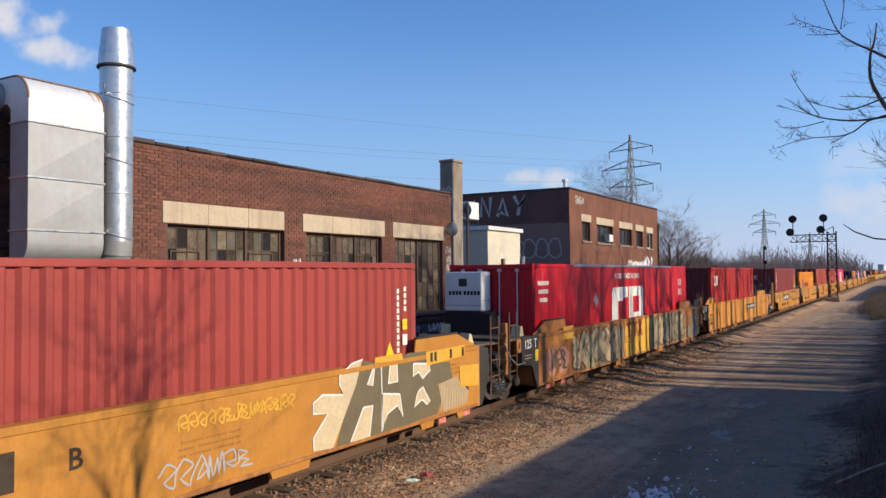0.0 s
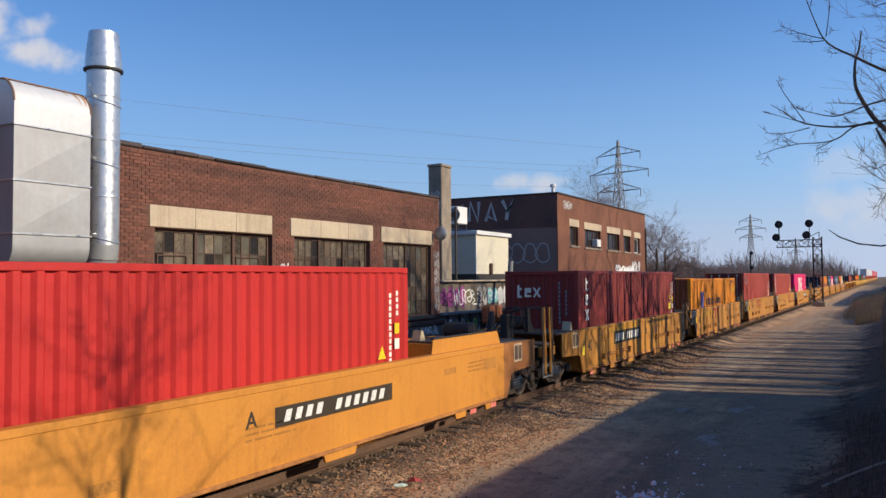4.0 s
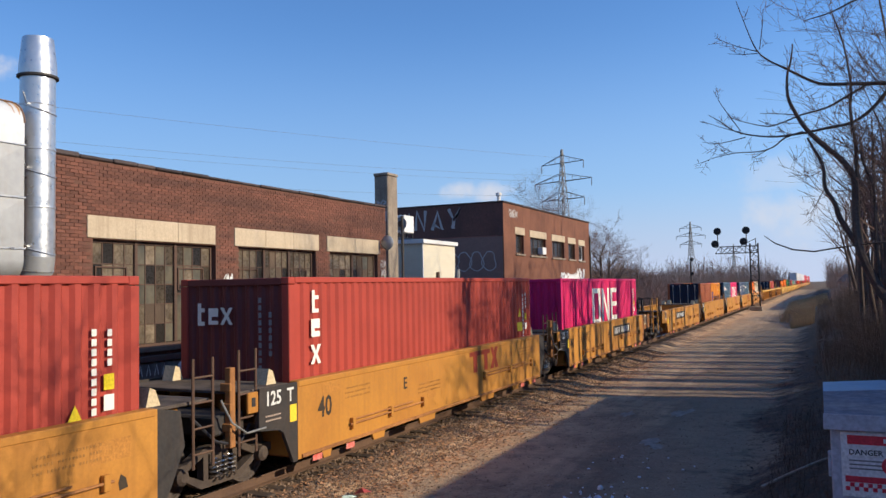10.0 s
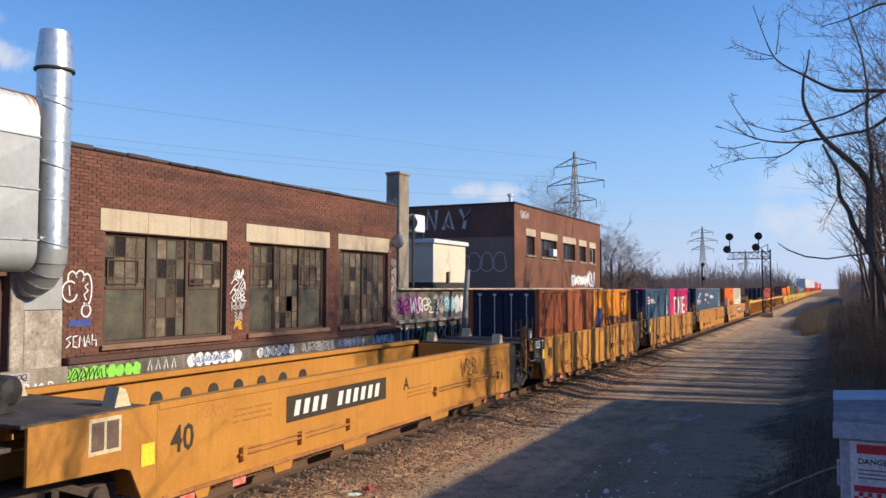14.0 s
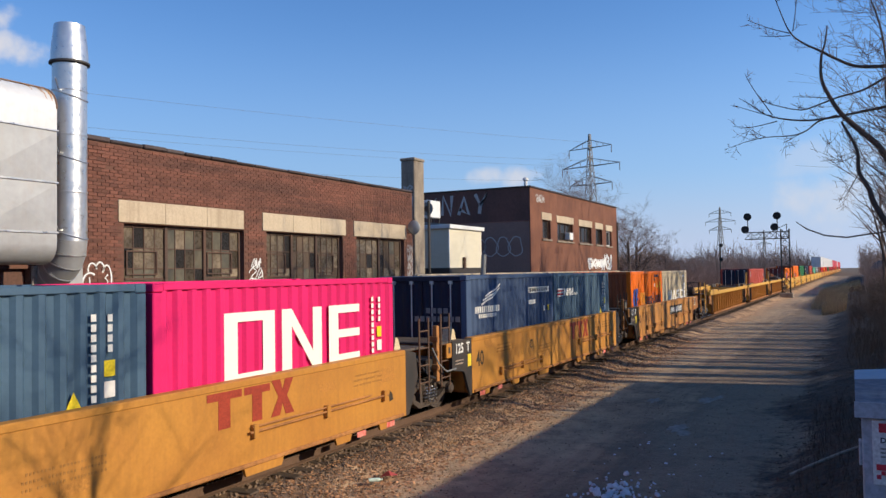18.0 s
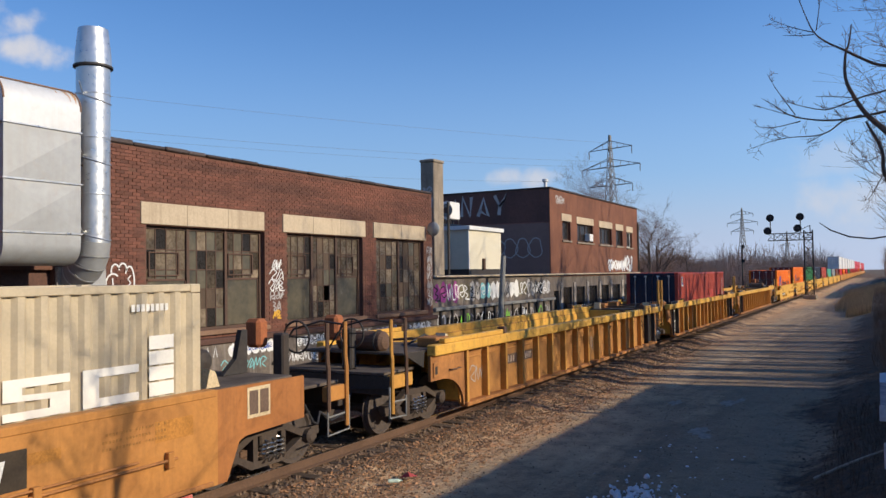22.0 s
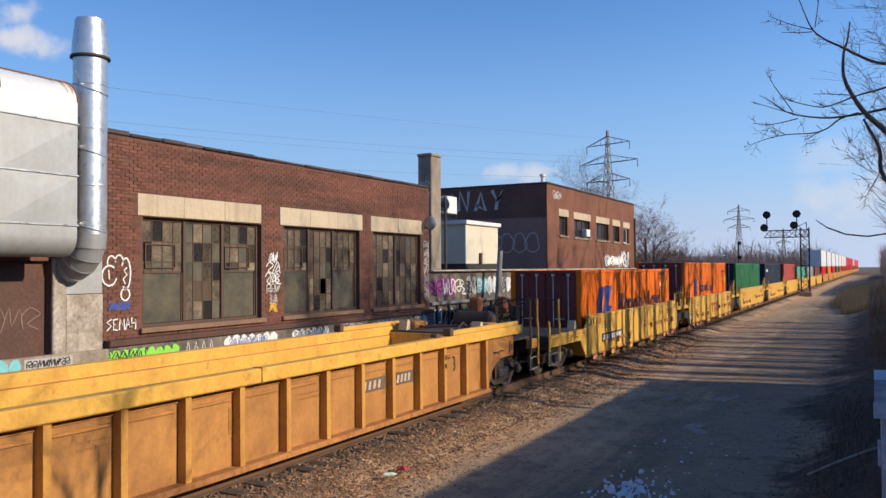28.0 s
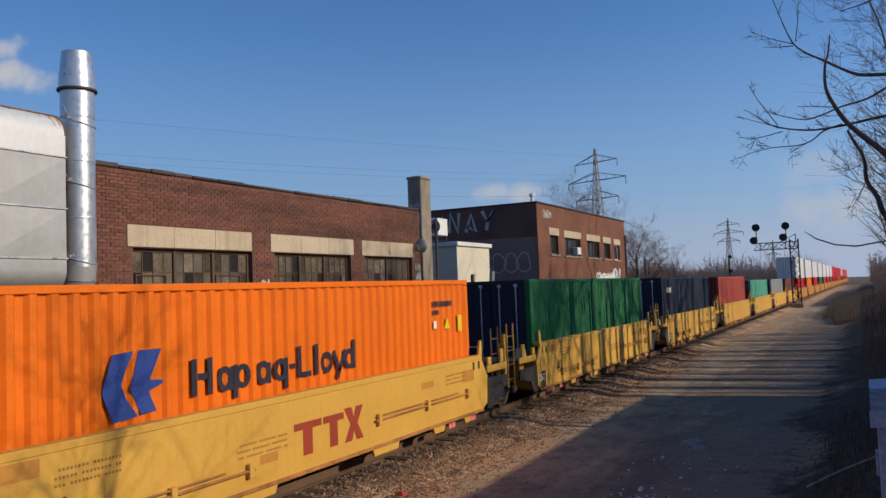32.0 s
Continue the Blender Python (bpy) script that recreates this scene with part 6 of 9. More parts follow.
    for sy, flag in ((-1, b_left), (1, b_right)):
        end_deck(car, sy * h, sy, mat, (3.2 if fresh else 1.8) if flag else 1.2, z=1.14 if fresh else 1.50, dark=not flag)
        if flag:
            truck(car, sy * (h + (1.72 if fresh else 1.5)))
            b_platform(car, sy * h, sy, mat, 3.3 if fresh else 3.05, 1.22 if fresh else 1.32, not fresh)
            if not fresh:
                fr = part("stencil_frame", plates([(-0.24, 0.24, -0.22, 0.22)]), M_GUIDE, car, "pale framed stencil panel", at=pose(WX - 0.001, sy * (h + 0.82), 1.30))
                for q in (-0.11, 0.11):
                    part("stencil_plate", plates([(-0.09, 0.09, -0.17, 0.17)]), M_DULLPLATE, fr, at=pose(0.004, q, 0))
                part("air_reservoir", Geo().lathe([(0.0, -0.45), (0.15, -0.42), (0.2, -0.36), (0.2, 0.36), (0.15, 0.42), (0.0, 0.45)], "x", 16), M_BLACKPLATE, car, at=pose(-0.3, sy * (h + 1.1), 1.78))
                part("deck_hump", Geo().prism([(sy * (h + 1.2), 1.56), (sy * (h + 1.75), 1.56), (sy * (h + 1.75), 2.25), (sy * (h + 1.62), 2.25), (sy * (h + 1.5), 1.8)], "x", -0.05, 0.05), M_BLACKPLATE, car, "dark curved brake bracket", at=pose(0.35, 0, 0))
    if not b_right:
        truck(car, h + 1.66, not plain)
        ladder(car, 1.36, h + 0.98, 0.6, 2.15)
        ladder(car, 1.36, h + 1.95, 0.6, 2.2, mat if fresh else M_RAIL)
        part("end_post", Geo().cbox(1.25, 1.36, -0.06, 0.06, 0.75, 1.95, 0.01), mat if fresh else M_WELL_RUST, car, at=pose(0, h + 1.62, 0))
        for zz in (1.0, 1.3, 1.6):
            part("post_clip", Geo().cbox(1.20, 1.40, -0.11, -0.062, zz, zz + 0.12, 0.01), mat if fresh else M_WELL_RUST, car, at=pose(0, h + 1.62, 0))
        part("side_bearing", Geo().cbox(-1.25, 1.25, -0.35, 0.35, 0.95, 1.25, 0.03), M_BLACKPLATE, car, at=pose(0, h + 1.66, 0))
        part("air_hose", Geo().tube([(1.2, h + 0.9, 1.3), (1.3, h + 1.3, 0.9), (1.3, h + 1.8, 0.75), (1.2, h + 2.2, 1.0)], 0.025, 6), M_CABLE, car)
    # stencils
    x = WX + 0.002
    if unit:
        part("stencil", letters(unit, unit_size, M_INK, 0.86), None, car, "stencilled number %s" % unit, at=pose(x, -h + (1.46 if fresh else unit_off), 0.78 if fresh else 1.04 if unit != "53" else 0.84))
    if not b_left and not fresh:
        part("bracket_plate", Geo().cbox(WX - 0.06, WX - 0.01, -0.12, 0.12, 1.22, 1.54, 0.012), mat, car, at=pose(0, -h - 1.12, 0))
        part("pocket", Geo().cbox(WX - 0.012, WX - 0.004, -0.045, 0.045, 1.32, 1.46, 0.003), M_BLACKPLATE, car, "dark square pocket", at=pose(0, -h - 1.12, 0))
        part("plate_lip", Geo().tube([(WX + 0.004, -h - 0.98, 0.93), (WX + 0.004, -h - 0.5, 0.87), (WX + 0.004, -h - 0.4, 0.81), (WX + 0.004, -h - 0.14, 0.3)], 0.014, 5), M_DARKSTEEL, car)
        part("brake_hose", Geo().tube([(WX - 0.1, -h - 1.75, 1.5), (WX - 0.02, -h - 1.6, 1.15), (WX + 0.01, -h - 1.3, 0.95), (WX + 0.01, -h - 0.85, 0.96)], 0.017, 6), M_GREYPAINT, car, "pale looped brake hose")
        part("small_print", plates([(-0.42 + i * 0.05, -0.385 + i * 0.05, -q * 0.07 - 0.012, -q * 0.07 + 0.012) for q in range(2) for i in range(8)]), M_DULLMARK, car, at=pose(WX - 0.002, -h - 0.42, 1.12))["kind"] = "stuff"
        part("stencil", letters("125  T", 0.31, M_PLACARD, 0.9), None, car, "white stencil 125 T", at=pose(WX, -h - 0.48, 1.38))
        part("reflector", plates([(-0.09, 0.09, -0.14, 0.14)]), M_YELLOWTAG, car, "yellow reflector", at=pose(WX - 0.003, -h - 0.12, 1.08))
    elif not fresh:
        part("reflector", plates([(-0.11, 0.11, -0.14, 0.14)]), M_YELLOWTAG, car, "yellow reflector", at=pose(x, -h - 0.15, 0.95))
    if mark:
        part("stencil", letters(mark, 0.34, M_INK), None, car, "stencilled letter %s" % mark, at=pose(x, mark_y, 1.10))
    for k, w, n in () if plain else ((-0.35, 1.1, 12), (h - 1.35, 0.95, 10), (-h + 1.9, 0.9, 9)):
        rows_ = [(-w / 2 + i * w / (2 * n), -w / 2 + (i + 0.55) * w / (2 * n), -q * 0.085 - 0.016, -q * 0.085 + 0.016) for q in range(3) for i in range(2 * n) if (i * 7 + q * 3) % 9]
        part("small_print", plates(rows_), M_FAINT, car, at=pose(x, k + (-1.0 if k == -0.35 and logo else 1.4 if k == -0.35 else 0), 1.0 if k == -0.35 else 1.28))["kind"] = "stuff"
    for k in () if plain else (-h + 0.55, -h + 1.6, h - 1.6, h - 0.6):
        part("reflector", plates([(-0.14, 0.14, -0.05, 0.05)]), M_REDTAG, car, "red and white reflector", at=pose(WX + 0.004, k, 0.23))
    if plate_no:
        pl = part("number_plate", plates([(-pw / 2, pw / 2, -pz * 0.5, pz * 0.5)]), M_INK, car, "black plate with white bars", at=pose(x, plate_no, plate_z))
        for k in range(11):
            if k != 4:
                part("plate_bar", kept(("platebar", pw, pz), lambda: char_bars(1, pw * 0.08, pz * 0.58, 0.45, 0.06).mesh("plate_bar", M_PLACARD)), None, pl, at=pose(0.004, (k - 5) * pw * 0.08, 0))
    if logo:
        part("logo", polyplate([[(-0.9, 0.32), (-0.9, 0.16), (-0.68, 0.16), (-0.68, -0.42), (-0.44, -0.42), (-0.44, 0.16), (-0.2, 0.16), (-0.2, 0.32)],
                                [(-0.15, 0.32), (-0.15, 0.16), (0.02, 0.16), (0.02, -0.42), (0.24, -0.42), (0.24, 0.16), (0.42, 0.16), (0.42, 0.32)],
                                cross(0.72, -0.02, 0.56, 0.82, 0.21)]), P_LOGORED, car, "dark red block logo", at=pose(x, logo, 1.24 + logo_z) @ Matrix.Diagonal((1, 1, 0.70, 1)))
    return car, h


def well_car_ribbed(u0, u1, mark, plate_no=False, b_left=False, b_right=False, label="", e_left=1.0, e_right=0.9):
    """A ribbed 53-foot well unit: heavy top chord, panels between posts, an end platform."""
    L = u1 - u0
    h = L / 2
    car = thing("well_car", pose(0, 0, 0), label or "rusty yellow ribbed well car", "rail car", "well cars of the train")
    ba, bb = -h + e_left, h - e_right
    for sx in (1, -1):
        part("side_plate", Geo().box(min(sx * 1.27, sx * 1.305), max(sx * 1.27, sx * 1.305), ba, bb, 0.26, 1.46), M_WELL_PANEL, car)
        n = 16
        rib = kept(("rib", sx), lambda: Geo().prism([(0.0, 0.30), (0.15, 0.30), (0.145, 1.437), (0.0, 1.437)], "y", -0.05, 0.05).mesh("rib", M_WELL_RIB))
        dark_rib = kept(("darkrib", sx), lambda: Geo().prism([(0.0, 0.30), (0.15, 0.30), (0.145, 1.437), (0.0, 1.437)], "y", -0.05, 0.05).mesh("rib", M_BLACKPLATE))
        for i in range(n + 1):
            black = (i < 2 and not b_left) or (i > n - 2 and not b_right)
            part("rib", dark_rib if black else rib, None, car, at=pose(sx * 1.306, ba + 0.12 + (bb - ba - 0.24) * i / n, 0, 0, 0, 0 if sx > 0 else 180))
        part("top_chord", Geo().cbox(min(sx * 1.30, sx * 1.52), max(sx * 1.30, sx * 1.52), ba - min(e_left - 0.1, 1.42), bb + min(e_right - 0.1, 1.9), 1.44, 1.66, 0.02), M_CHORD, car)
        for sy, b, flag in ((-1, -ba, b_left), (1, bb, b_right)):
            lo, mid_, hi = b + ((1.0 if sy < 0 else 1.6) if flag else 0.55), b - (0.5 if flag else 0.85), b - 1.9
            for nm, q0, q1, mt in (("chord_cap", lo, mid_, M_CHORD if flag else M_BLACKPLATE), ("chord_cap", mid_ - 0.004, hi, M_CHORD)):
                part(nm, Geo().cbox(min(sx * 1.36, sx * 1.5), max(sx * 1.36, sx * 1.5), min(sy * q0, sy * q1), max(sy * q0, sy * q1), 1.664, 1.765, 0.012), mt, car)
            part("pin_bracket", Geo().cbox(min(sx * 1.33, sx * 1.53), max(sx * 1.33, sx * 1.53), -0.07, 0.07, 1.664, 1.83, 0.02), M_RAIL, car, at=pose(0, sy * (hi - 0.08), 0))
            if not flag:
                for q in (b - 0.15, b - 0.8):
                    part("cap_mark", Geo().box(min(sx * 1.35, sx * 1.503), max(sx * 1.35, sx * 1.503), sy * q - 0.02, sy * q + 0.02, 1.68, 1.768), M_PLACARD, car)
        part("rail_strip", Geo().rod((sx * 1.32, ba + 0.3, 1.36), (sx * 1.32, bb - 0.3, 1.36), 0.014, 5), M_WELL_RUST, car)
        for i in range(n):
            if 1 < i < n - 2 or (b_left and i < 2) or (b_right and i > n - 3):
                part("panel_batten", kept(("batten",), lambda: Geo().cbox(-0.014, 0.014, -0.40, 0.40, -0.02, 0.02, 0.006).mesh("panel_batten", M_WELL_PANEL)), None, car, at=pose(sx * 1.322, ba + 0.12 + (bb - ba - 0.24) * (i + 0.5) / n, 1.25))
        part("inner_liner", Geo().box(min(sx * 1.255, sx * 1.269), max(sx * 1.255, sx * 1.269), ba, bb, 0.30, 1.44), M_CHORD, car, "cleaner yellow inner wall of the well")
        part("chord_joint", Geo().cbox(min(sx * 1.35, sx * 1.526), max(sx * 1.35, sx * 1.526), -0.012, 0.012, 1.43, 1.672, 0.004), M_WELL_RUST, car, at=pose(0, ba + (bb - ba) * 0.52, 0))
        part("bottom_sill", Geo().cbox(min(sx * 1.30, sx * 1.50), max(sx * 1.30, sx * 1.50), ba, bb, 0.21, 0.30, 0.012), M_WELL_RUST, car)
        for sy, b, e in ((-1, -ba, e_left), (1, bb, e_right)):
            tail = min(e - 0.05, 1.47)
            arch = min(0.9, tail - 0.1)
            o = [(sy * b, 0.25), (sy * b, 1.437), (sy * (b + tail), 1.437), (sy * (b + tail), 0.93)]
            o += [(sy * (b + 0.04 + arch - arch * math.sin(q)), 0.27 + 0.66 * math.cos(q)) for q in (math.pi / 2 * k / 6 for k in range(7))]
            part("end_side", Geo().prism(o, "x", min(sx * 1.36, sx * 1.42), max(sx * 1.36, sx * 1.42)), M_WELL_RUST, car)
    floor_beams(car, ba, bb)
    for sy, flag, b, e in ((-1, b_left, -ba, e_left), (1, b_right, bb, e_right)):
        end_deck(car, sy * b, sy, M_CHORD, min(e, 2.2), 1.52)
        for x in (-1.0, 1.0):
            part("deck_box", Geo().cbox(-0.24, 0.24, -0.28, 0.28, 1.575, 1.77, 0.02), M_WELL_RUST, car, at=pose(x, sy * (b + 0.62), 0))
        part("deck_pipe", Geo().tube([(1.1, sy * (b + 0.2), 1.66), (0.4, sy * (b + 0.45), 1.70), (-0.5, sy * (b + 0.4), 1.63), (-1.1, sy * (b + 0.8), 1.66)], 0.03, 6), M_RAIL, car)
        part("deck_pipe", Geo().tube([(0.7, sy * (b - 0.3), 1.60), (0.6, sy * (b + 0.3), 1.78), (0.5, sy * (b + 0.9), 1.60)], 0.025, 6), M_DARKSTEEL, car)
        grab_iron(car, 1.42, sy * (b + 0.5) - 0.2, 1.1, 0.4)
        part("end_pocket", Geo().cbox(1.421, 1.45, -0.09, 0.09, 1.0, 1.3, 0.01), M_WELL_RUST, car, at=pose(0, sy * (b + min(e, 1.45) - 0.16), 0))
        part("pocket", Geo().box(1.451, 1.454, -0.05, 0.05, 1.06, 1.22), M_BLACKPLATE, car, "dark square pocket", at=pose(0, sy * (b + min(e, 1.45) - 0.16), 0))
        if not flag and sy > 0:
            for q in (0.69, 1.23):
                part("end_post", Geo().cbox(1.38, 1.46, -0.04, 0.04, 0.82, 2.72, 0.01), M_WELL_RIB, car, at=pose(0, b + q, 0))
            for zz in (0.98, 1.5, 1.9):
                part("rung", Geo().rod((1.42, b + 0.69, zz), (1.42, b + 1.23, zz), 0.018, 5), M_WELL_RIB, car)
            part("post_box", Geo().cbox(0.9, 1.36, b + 0.95, b + 1.42, 1.08, 1.74, 0.02), M_CHORD, car)
        if flag:
            truck(car, sy * (b + 1.47))
            b_platform(car, sy * b, sy, M_WELL_RIB, 2.95 if sy < 0 else 3.1, 1.27)
            part("platform_strut", Geo().prism([(sy * (b + 1.5), 1.56), (sy * (b + 2.3), 1.56), (sy * (b + 1.55), 1.22)], "x", 1.25, 1.30), M_BLACKPLATE, car)
            part("brake_tank", Geo().lathe([(0.0, -0.6), (0.15, -0.57), (0.21, -0.5), (0.21, 0.5), (0.15, 0.57), (0.0, 0.6)], "x", 18), M_RAIL, car, "rusty brake air tank", at=pose(0.1, sy * (b + 1.95), 1.76))
            for q in (-0.4, 0.4):
                part("tank_strap", Geo().tube([(q, 0.222 * math.cos(0.45 * k), 0.222 * math.sin(0.45 * k)) for k in range(15)], 0.018, 5), M_DARKSTEEL, car, at=pose(0.1, sy * (b + 1.95), 1.76))
    if not b_right:
        truck(car, h + 0.7)
    if not b_left:
      part("stencil", letters("125T", 0.48, M_PLACARD, 0.72), None, car, "white stencil 125T", at=pose(1.314, ba + 0.66, 0.70))
      part("small_print", plates([(-0.3 + k * 0.055, -0.262 + k * 0.055, q, q + 0.024) for q in (0.42, 0.47, 1.28, 1.33) for k in range(11)]), M_PLACARD, car, at=pose(1.314, ba + 0.66, 0))["kind"] = "stuff"
    if not b_left:
      part("dark_panel", Geo().box(1.3065, 1.31, ba + 0.19, ba + 1.15, 0.31, 1.44), M_BLACKPLATE, car, "black stencil panel")
    if not b_right:
      part("dark_panel", Geo().box(1.3065, 1.31, bb - 1.1, bb - 0.19, 0.31, 1.44), M_BLACKPLATE, car, "black stencil panel")
    part("stencil", letters("53", 0.46, M_INK, 0.95), None, car, "stencilled number 53", at=pose(1.308, bb - 1.62, 1.0))
    part("stencil", letters("20", 0.15, M_INK, 0.55), None, car, "stencilled number 20", at=pose(1.461, bb - 2.145, 1.22))
    part("stencil", letters("40", 0.15, M_INK, 0.55), None, car, "stencilled number 40", at=pose(1.461, bb - 2.145, 1.04))
    for k in (-3.1, 0.9, 3.4):
        part("small_print", plates([(-0.3 + i * 0.043, -0.275 + i * 0.043, -q * 0.08 - 0.015, -q * 0.08 + 0.015) for q in range(2) for i in range(14)]), M_FAINT, car, at=pose(1.308, k, 1.1))["kind"] = "stuff"
        part("rust_patch", plates([(-0.16, 0.16, -0.2, 0.2)]), M_FAINT, car, at=pose(1.307, k + 2.3, 0.95))
    if plate_no:
        pl = part("number_plate", plates([(-0.42, 0.42, -0.12, 0.12)]), M_DULLPLATE, car, "worn dark plate with pale bars", at=pose(1.308, plate_no, 0.98))
        for k in range(4):
            part("plate_bar", kept(("dullbar",), lambda: char_bars(1, 0.15, 0.15, 0.5, 0.03).mesh("plate_bar", M_DULLMARK)), None, pl, at=pose(0.004, (k - 1.5) * 0.155, 0))
        pl = part("number_plate", plates([(-0.42, 0.42, -0.12, 0.12)]), M_DULLPLATE, car, "worn dark plate with pale bars", at=pose(1.308, plate_no + 1.02, 0.98))
        for k in range(5):
            part("plate_bar", kept(("dullbar",), lambda: char_bars(1, 0.15, 0.15, 0.5, 0.03).mesh("plate_bar", M_DULLMARK)), None, pl, at=pose(0.004, (k - 2.0) * 0.136, 0))
    for k in (-2.4, 2.0):
        part("load_stop", Geo().cbox(1.26, 1.42, -0.09, 0.09, 1.662, 1.74, 0.02), M_RAIL, car, at=pose(0, k * h / 4, 0))
    return car, h


STD, HIGH = 2.591, 2.896

# 0: graffiti-covered 53-foot well with a faded red box
car, h = well_car_smooth(-2.2, 15.1, "B", mark_y=-0.93, plate_no=-3.2, high_ends=True, label="graffiti-covered yellow well car with raised ends", unit="53", unit_size=0.74)
on_train(car, 6.45)
CAR0 = (car, h)
c = container(0.75, 12.97, HIGH, P_ROSE, "dull red forty-foot shipping container", "doors")
side_column(c, HIGH, 5.5)

# 1: bright red 53-foot domestic box with a white heater on its nose
car, h = well_car_smooth(18.3, 35.55, "C", mark_y=-4.6, logo=-0.58, high_ends=True, mat=M_WELL_FADED, label="rusty orange well car covered in grey-green graffiti", unit="53", unit_off=0.71, unit_size=0.6)
on_train(car, 26.92)
CAR1 = (car, h)
c = container(18.55, 34.92, 2.93, P_CPRED, "bright red smooth-sided domestic container", "doors", smooth=True, rivets=True)
RED53 = c
# 2: red box in a long well
car, h = well_car_smooth(38.18, 56.3, "A", plate_no=2.68, plate_z=1.07, mark_y=0.61, high_ends=True, b_right=True, mat=M_WELL_ORANGE, unit="53", unit_off=0.6, unit_size=0.74, pz=0.30, label="faded orange long well car with raised ends")
on_train(car, 47.24)
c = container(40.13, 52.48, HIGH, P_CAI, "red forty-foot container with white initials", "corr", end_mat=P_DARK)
CAI = c

# 3 to 7: five forty-foot units
car, h = well_car_smooth(62.0, 74.6, "B", plate_no=-1.9, mark_y=0.5, b_left=True, label="yellow-orange well car with a painted greeting")
on_train(car, 68.3)
CAR3 = (car, h)
TEX1 = container(62.2, 74.55, HIGH, P_MAROON, "maroon forty-foot container with white upright lettering", "corr", end_mat=P_MAROON)
car, h = well_car_smooth(77.7, 90.15, "C", logo=-1.73, mark_y=2.4, unit_off=0.68)
on_train(car, 83.92)
CAR4 = (car, h)
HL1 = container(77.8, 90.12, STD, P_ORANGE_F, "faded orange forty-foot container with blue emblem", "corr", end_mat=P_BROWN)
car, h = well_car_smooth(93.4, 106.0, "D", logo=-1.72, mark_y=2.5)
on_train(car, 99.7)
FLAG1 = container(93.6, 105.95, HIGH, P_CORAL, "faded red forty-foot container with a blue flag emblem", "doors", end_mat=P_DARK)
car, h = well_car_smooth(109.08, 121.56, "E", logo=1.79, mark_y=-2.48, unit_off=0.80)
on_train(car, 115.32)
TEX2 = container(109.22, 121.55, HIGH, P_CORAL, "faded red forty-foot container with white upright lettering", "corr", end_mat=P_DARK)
car, h = well_car_smooth(124.75, 137.0, "A", unit_off=0.36, plate_no=1.87, mark_y=-0.48, b_right=True)
on_train(car, 130.87)
CAR7 = (car, h)
ONE1 = container(124.83, 137.12, HIGH, P_PINK, "magenta forty-foot container with white block letters", "corr")

# 8 to 12: a second five-unit car, its first well empty
car, h = well_car_smooth(144.35, 156.82, "A", plate_no=-1.95, mark_y=0.45, b_left=True, empty=True, label="empty yellow-orange well car")
on_train(car, 150.58)
CAR8 = (car, h)
car, h = well_car_smooth(159.75, 172.25, "E", mark_y=2.47)
on_train(car, 166.0)
BOX9A = container(160.03, 166.08, STD, P_BROWN, "rust-red twenty-foot shipping container", "doors", end_mat=P_NAVY)
HL20 = container(166.2, 172.25, STD, P_ORANGE_F, "orange-yellow twenty-foot container with blue emblem", "corr", end_mat=P_BROWN)
car, h = well_car_smooth(175.3, 187.77, "D", logo=1.72, mark_y=-2.44)
on_train(car, 181.53)
NYK1 = container(175.5, 181.55, STD, P_STEEL, "grey-blue twenty-foot container with white lettering", "doors", end_mat=P_NAVY)
ONE2 = container(181.66, 187.75, STD, P_PINK, "magenta twenty-foot container with white block letters", "corr")
car, h = well_car_smooth(190.82, 203.3, "C", logo=1.78, mark_y=-2.45)
on_train(car, 197.06)
NYK2 = container(191.13, 197.2, STD, P_BLUE, "slate-blue twenty-foot container with a white wing emblem", "doors", end_mat=P_NAVY)
NYK3 = container(197.3, 203.36, STD, P_STEEL, "grey-blue twenty-foot container with a striped flag mark", "corr")
car, h = well_car_smooth(206.51, 218.9, "B", mat=M_WELL_DUSTY, plate_no=1.87, mark_y=-0.57, b_right=True)
on_train(car, 212.7)
CAR12 = (car, h)
HL20B = container(206.58, 212.65, STD, P_ORANGE, "orange twenty-foot container with blue emblem", "corr", end_mat=P_BROWN)
UASC = container(212.76, 218.85, STD, P_CREAM, "cream twenty-foot container with white block letters", "corr")

# 13 to 15: ribbed three-unit car
car, h = well_car_ribbed(223.2, 243.9, "B", plate_no=-4.56, b_left=True, e_left=3.1, e_right=0.9, label="empty rusty yellow ribbed well car")
on_train(car, 233.55)
CAR13 = (car, h)
car, h = well_car_ribbed(245.15, 262.9, "C", e_left=0.98)
on_train(car, 254.025)
FLAG2 = container(248.35, 260.5, STD, P_CORAL, "faded red forty-foot container with a blue flag emblem", "doors", end_mat=P_NAVY)
CAR14 = (car, h)
car, h = well_car_ribbed(264.2, 284.3, "A", plate_no=2.72, b_right=True, e_left=1.0, e_right=2.65, label="empty rusty yellow ribbed well car")
on_train(car, 274.25)

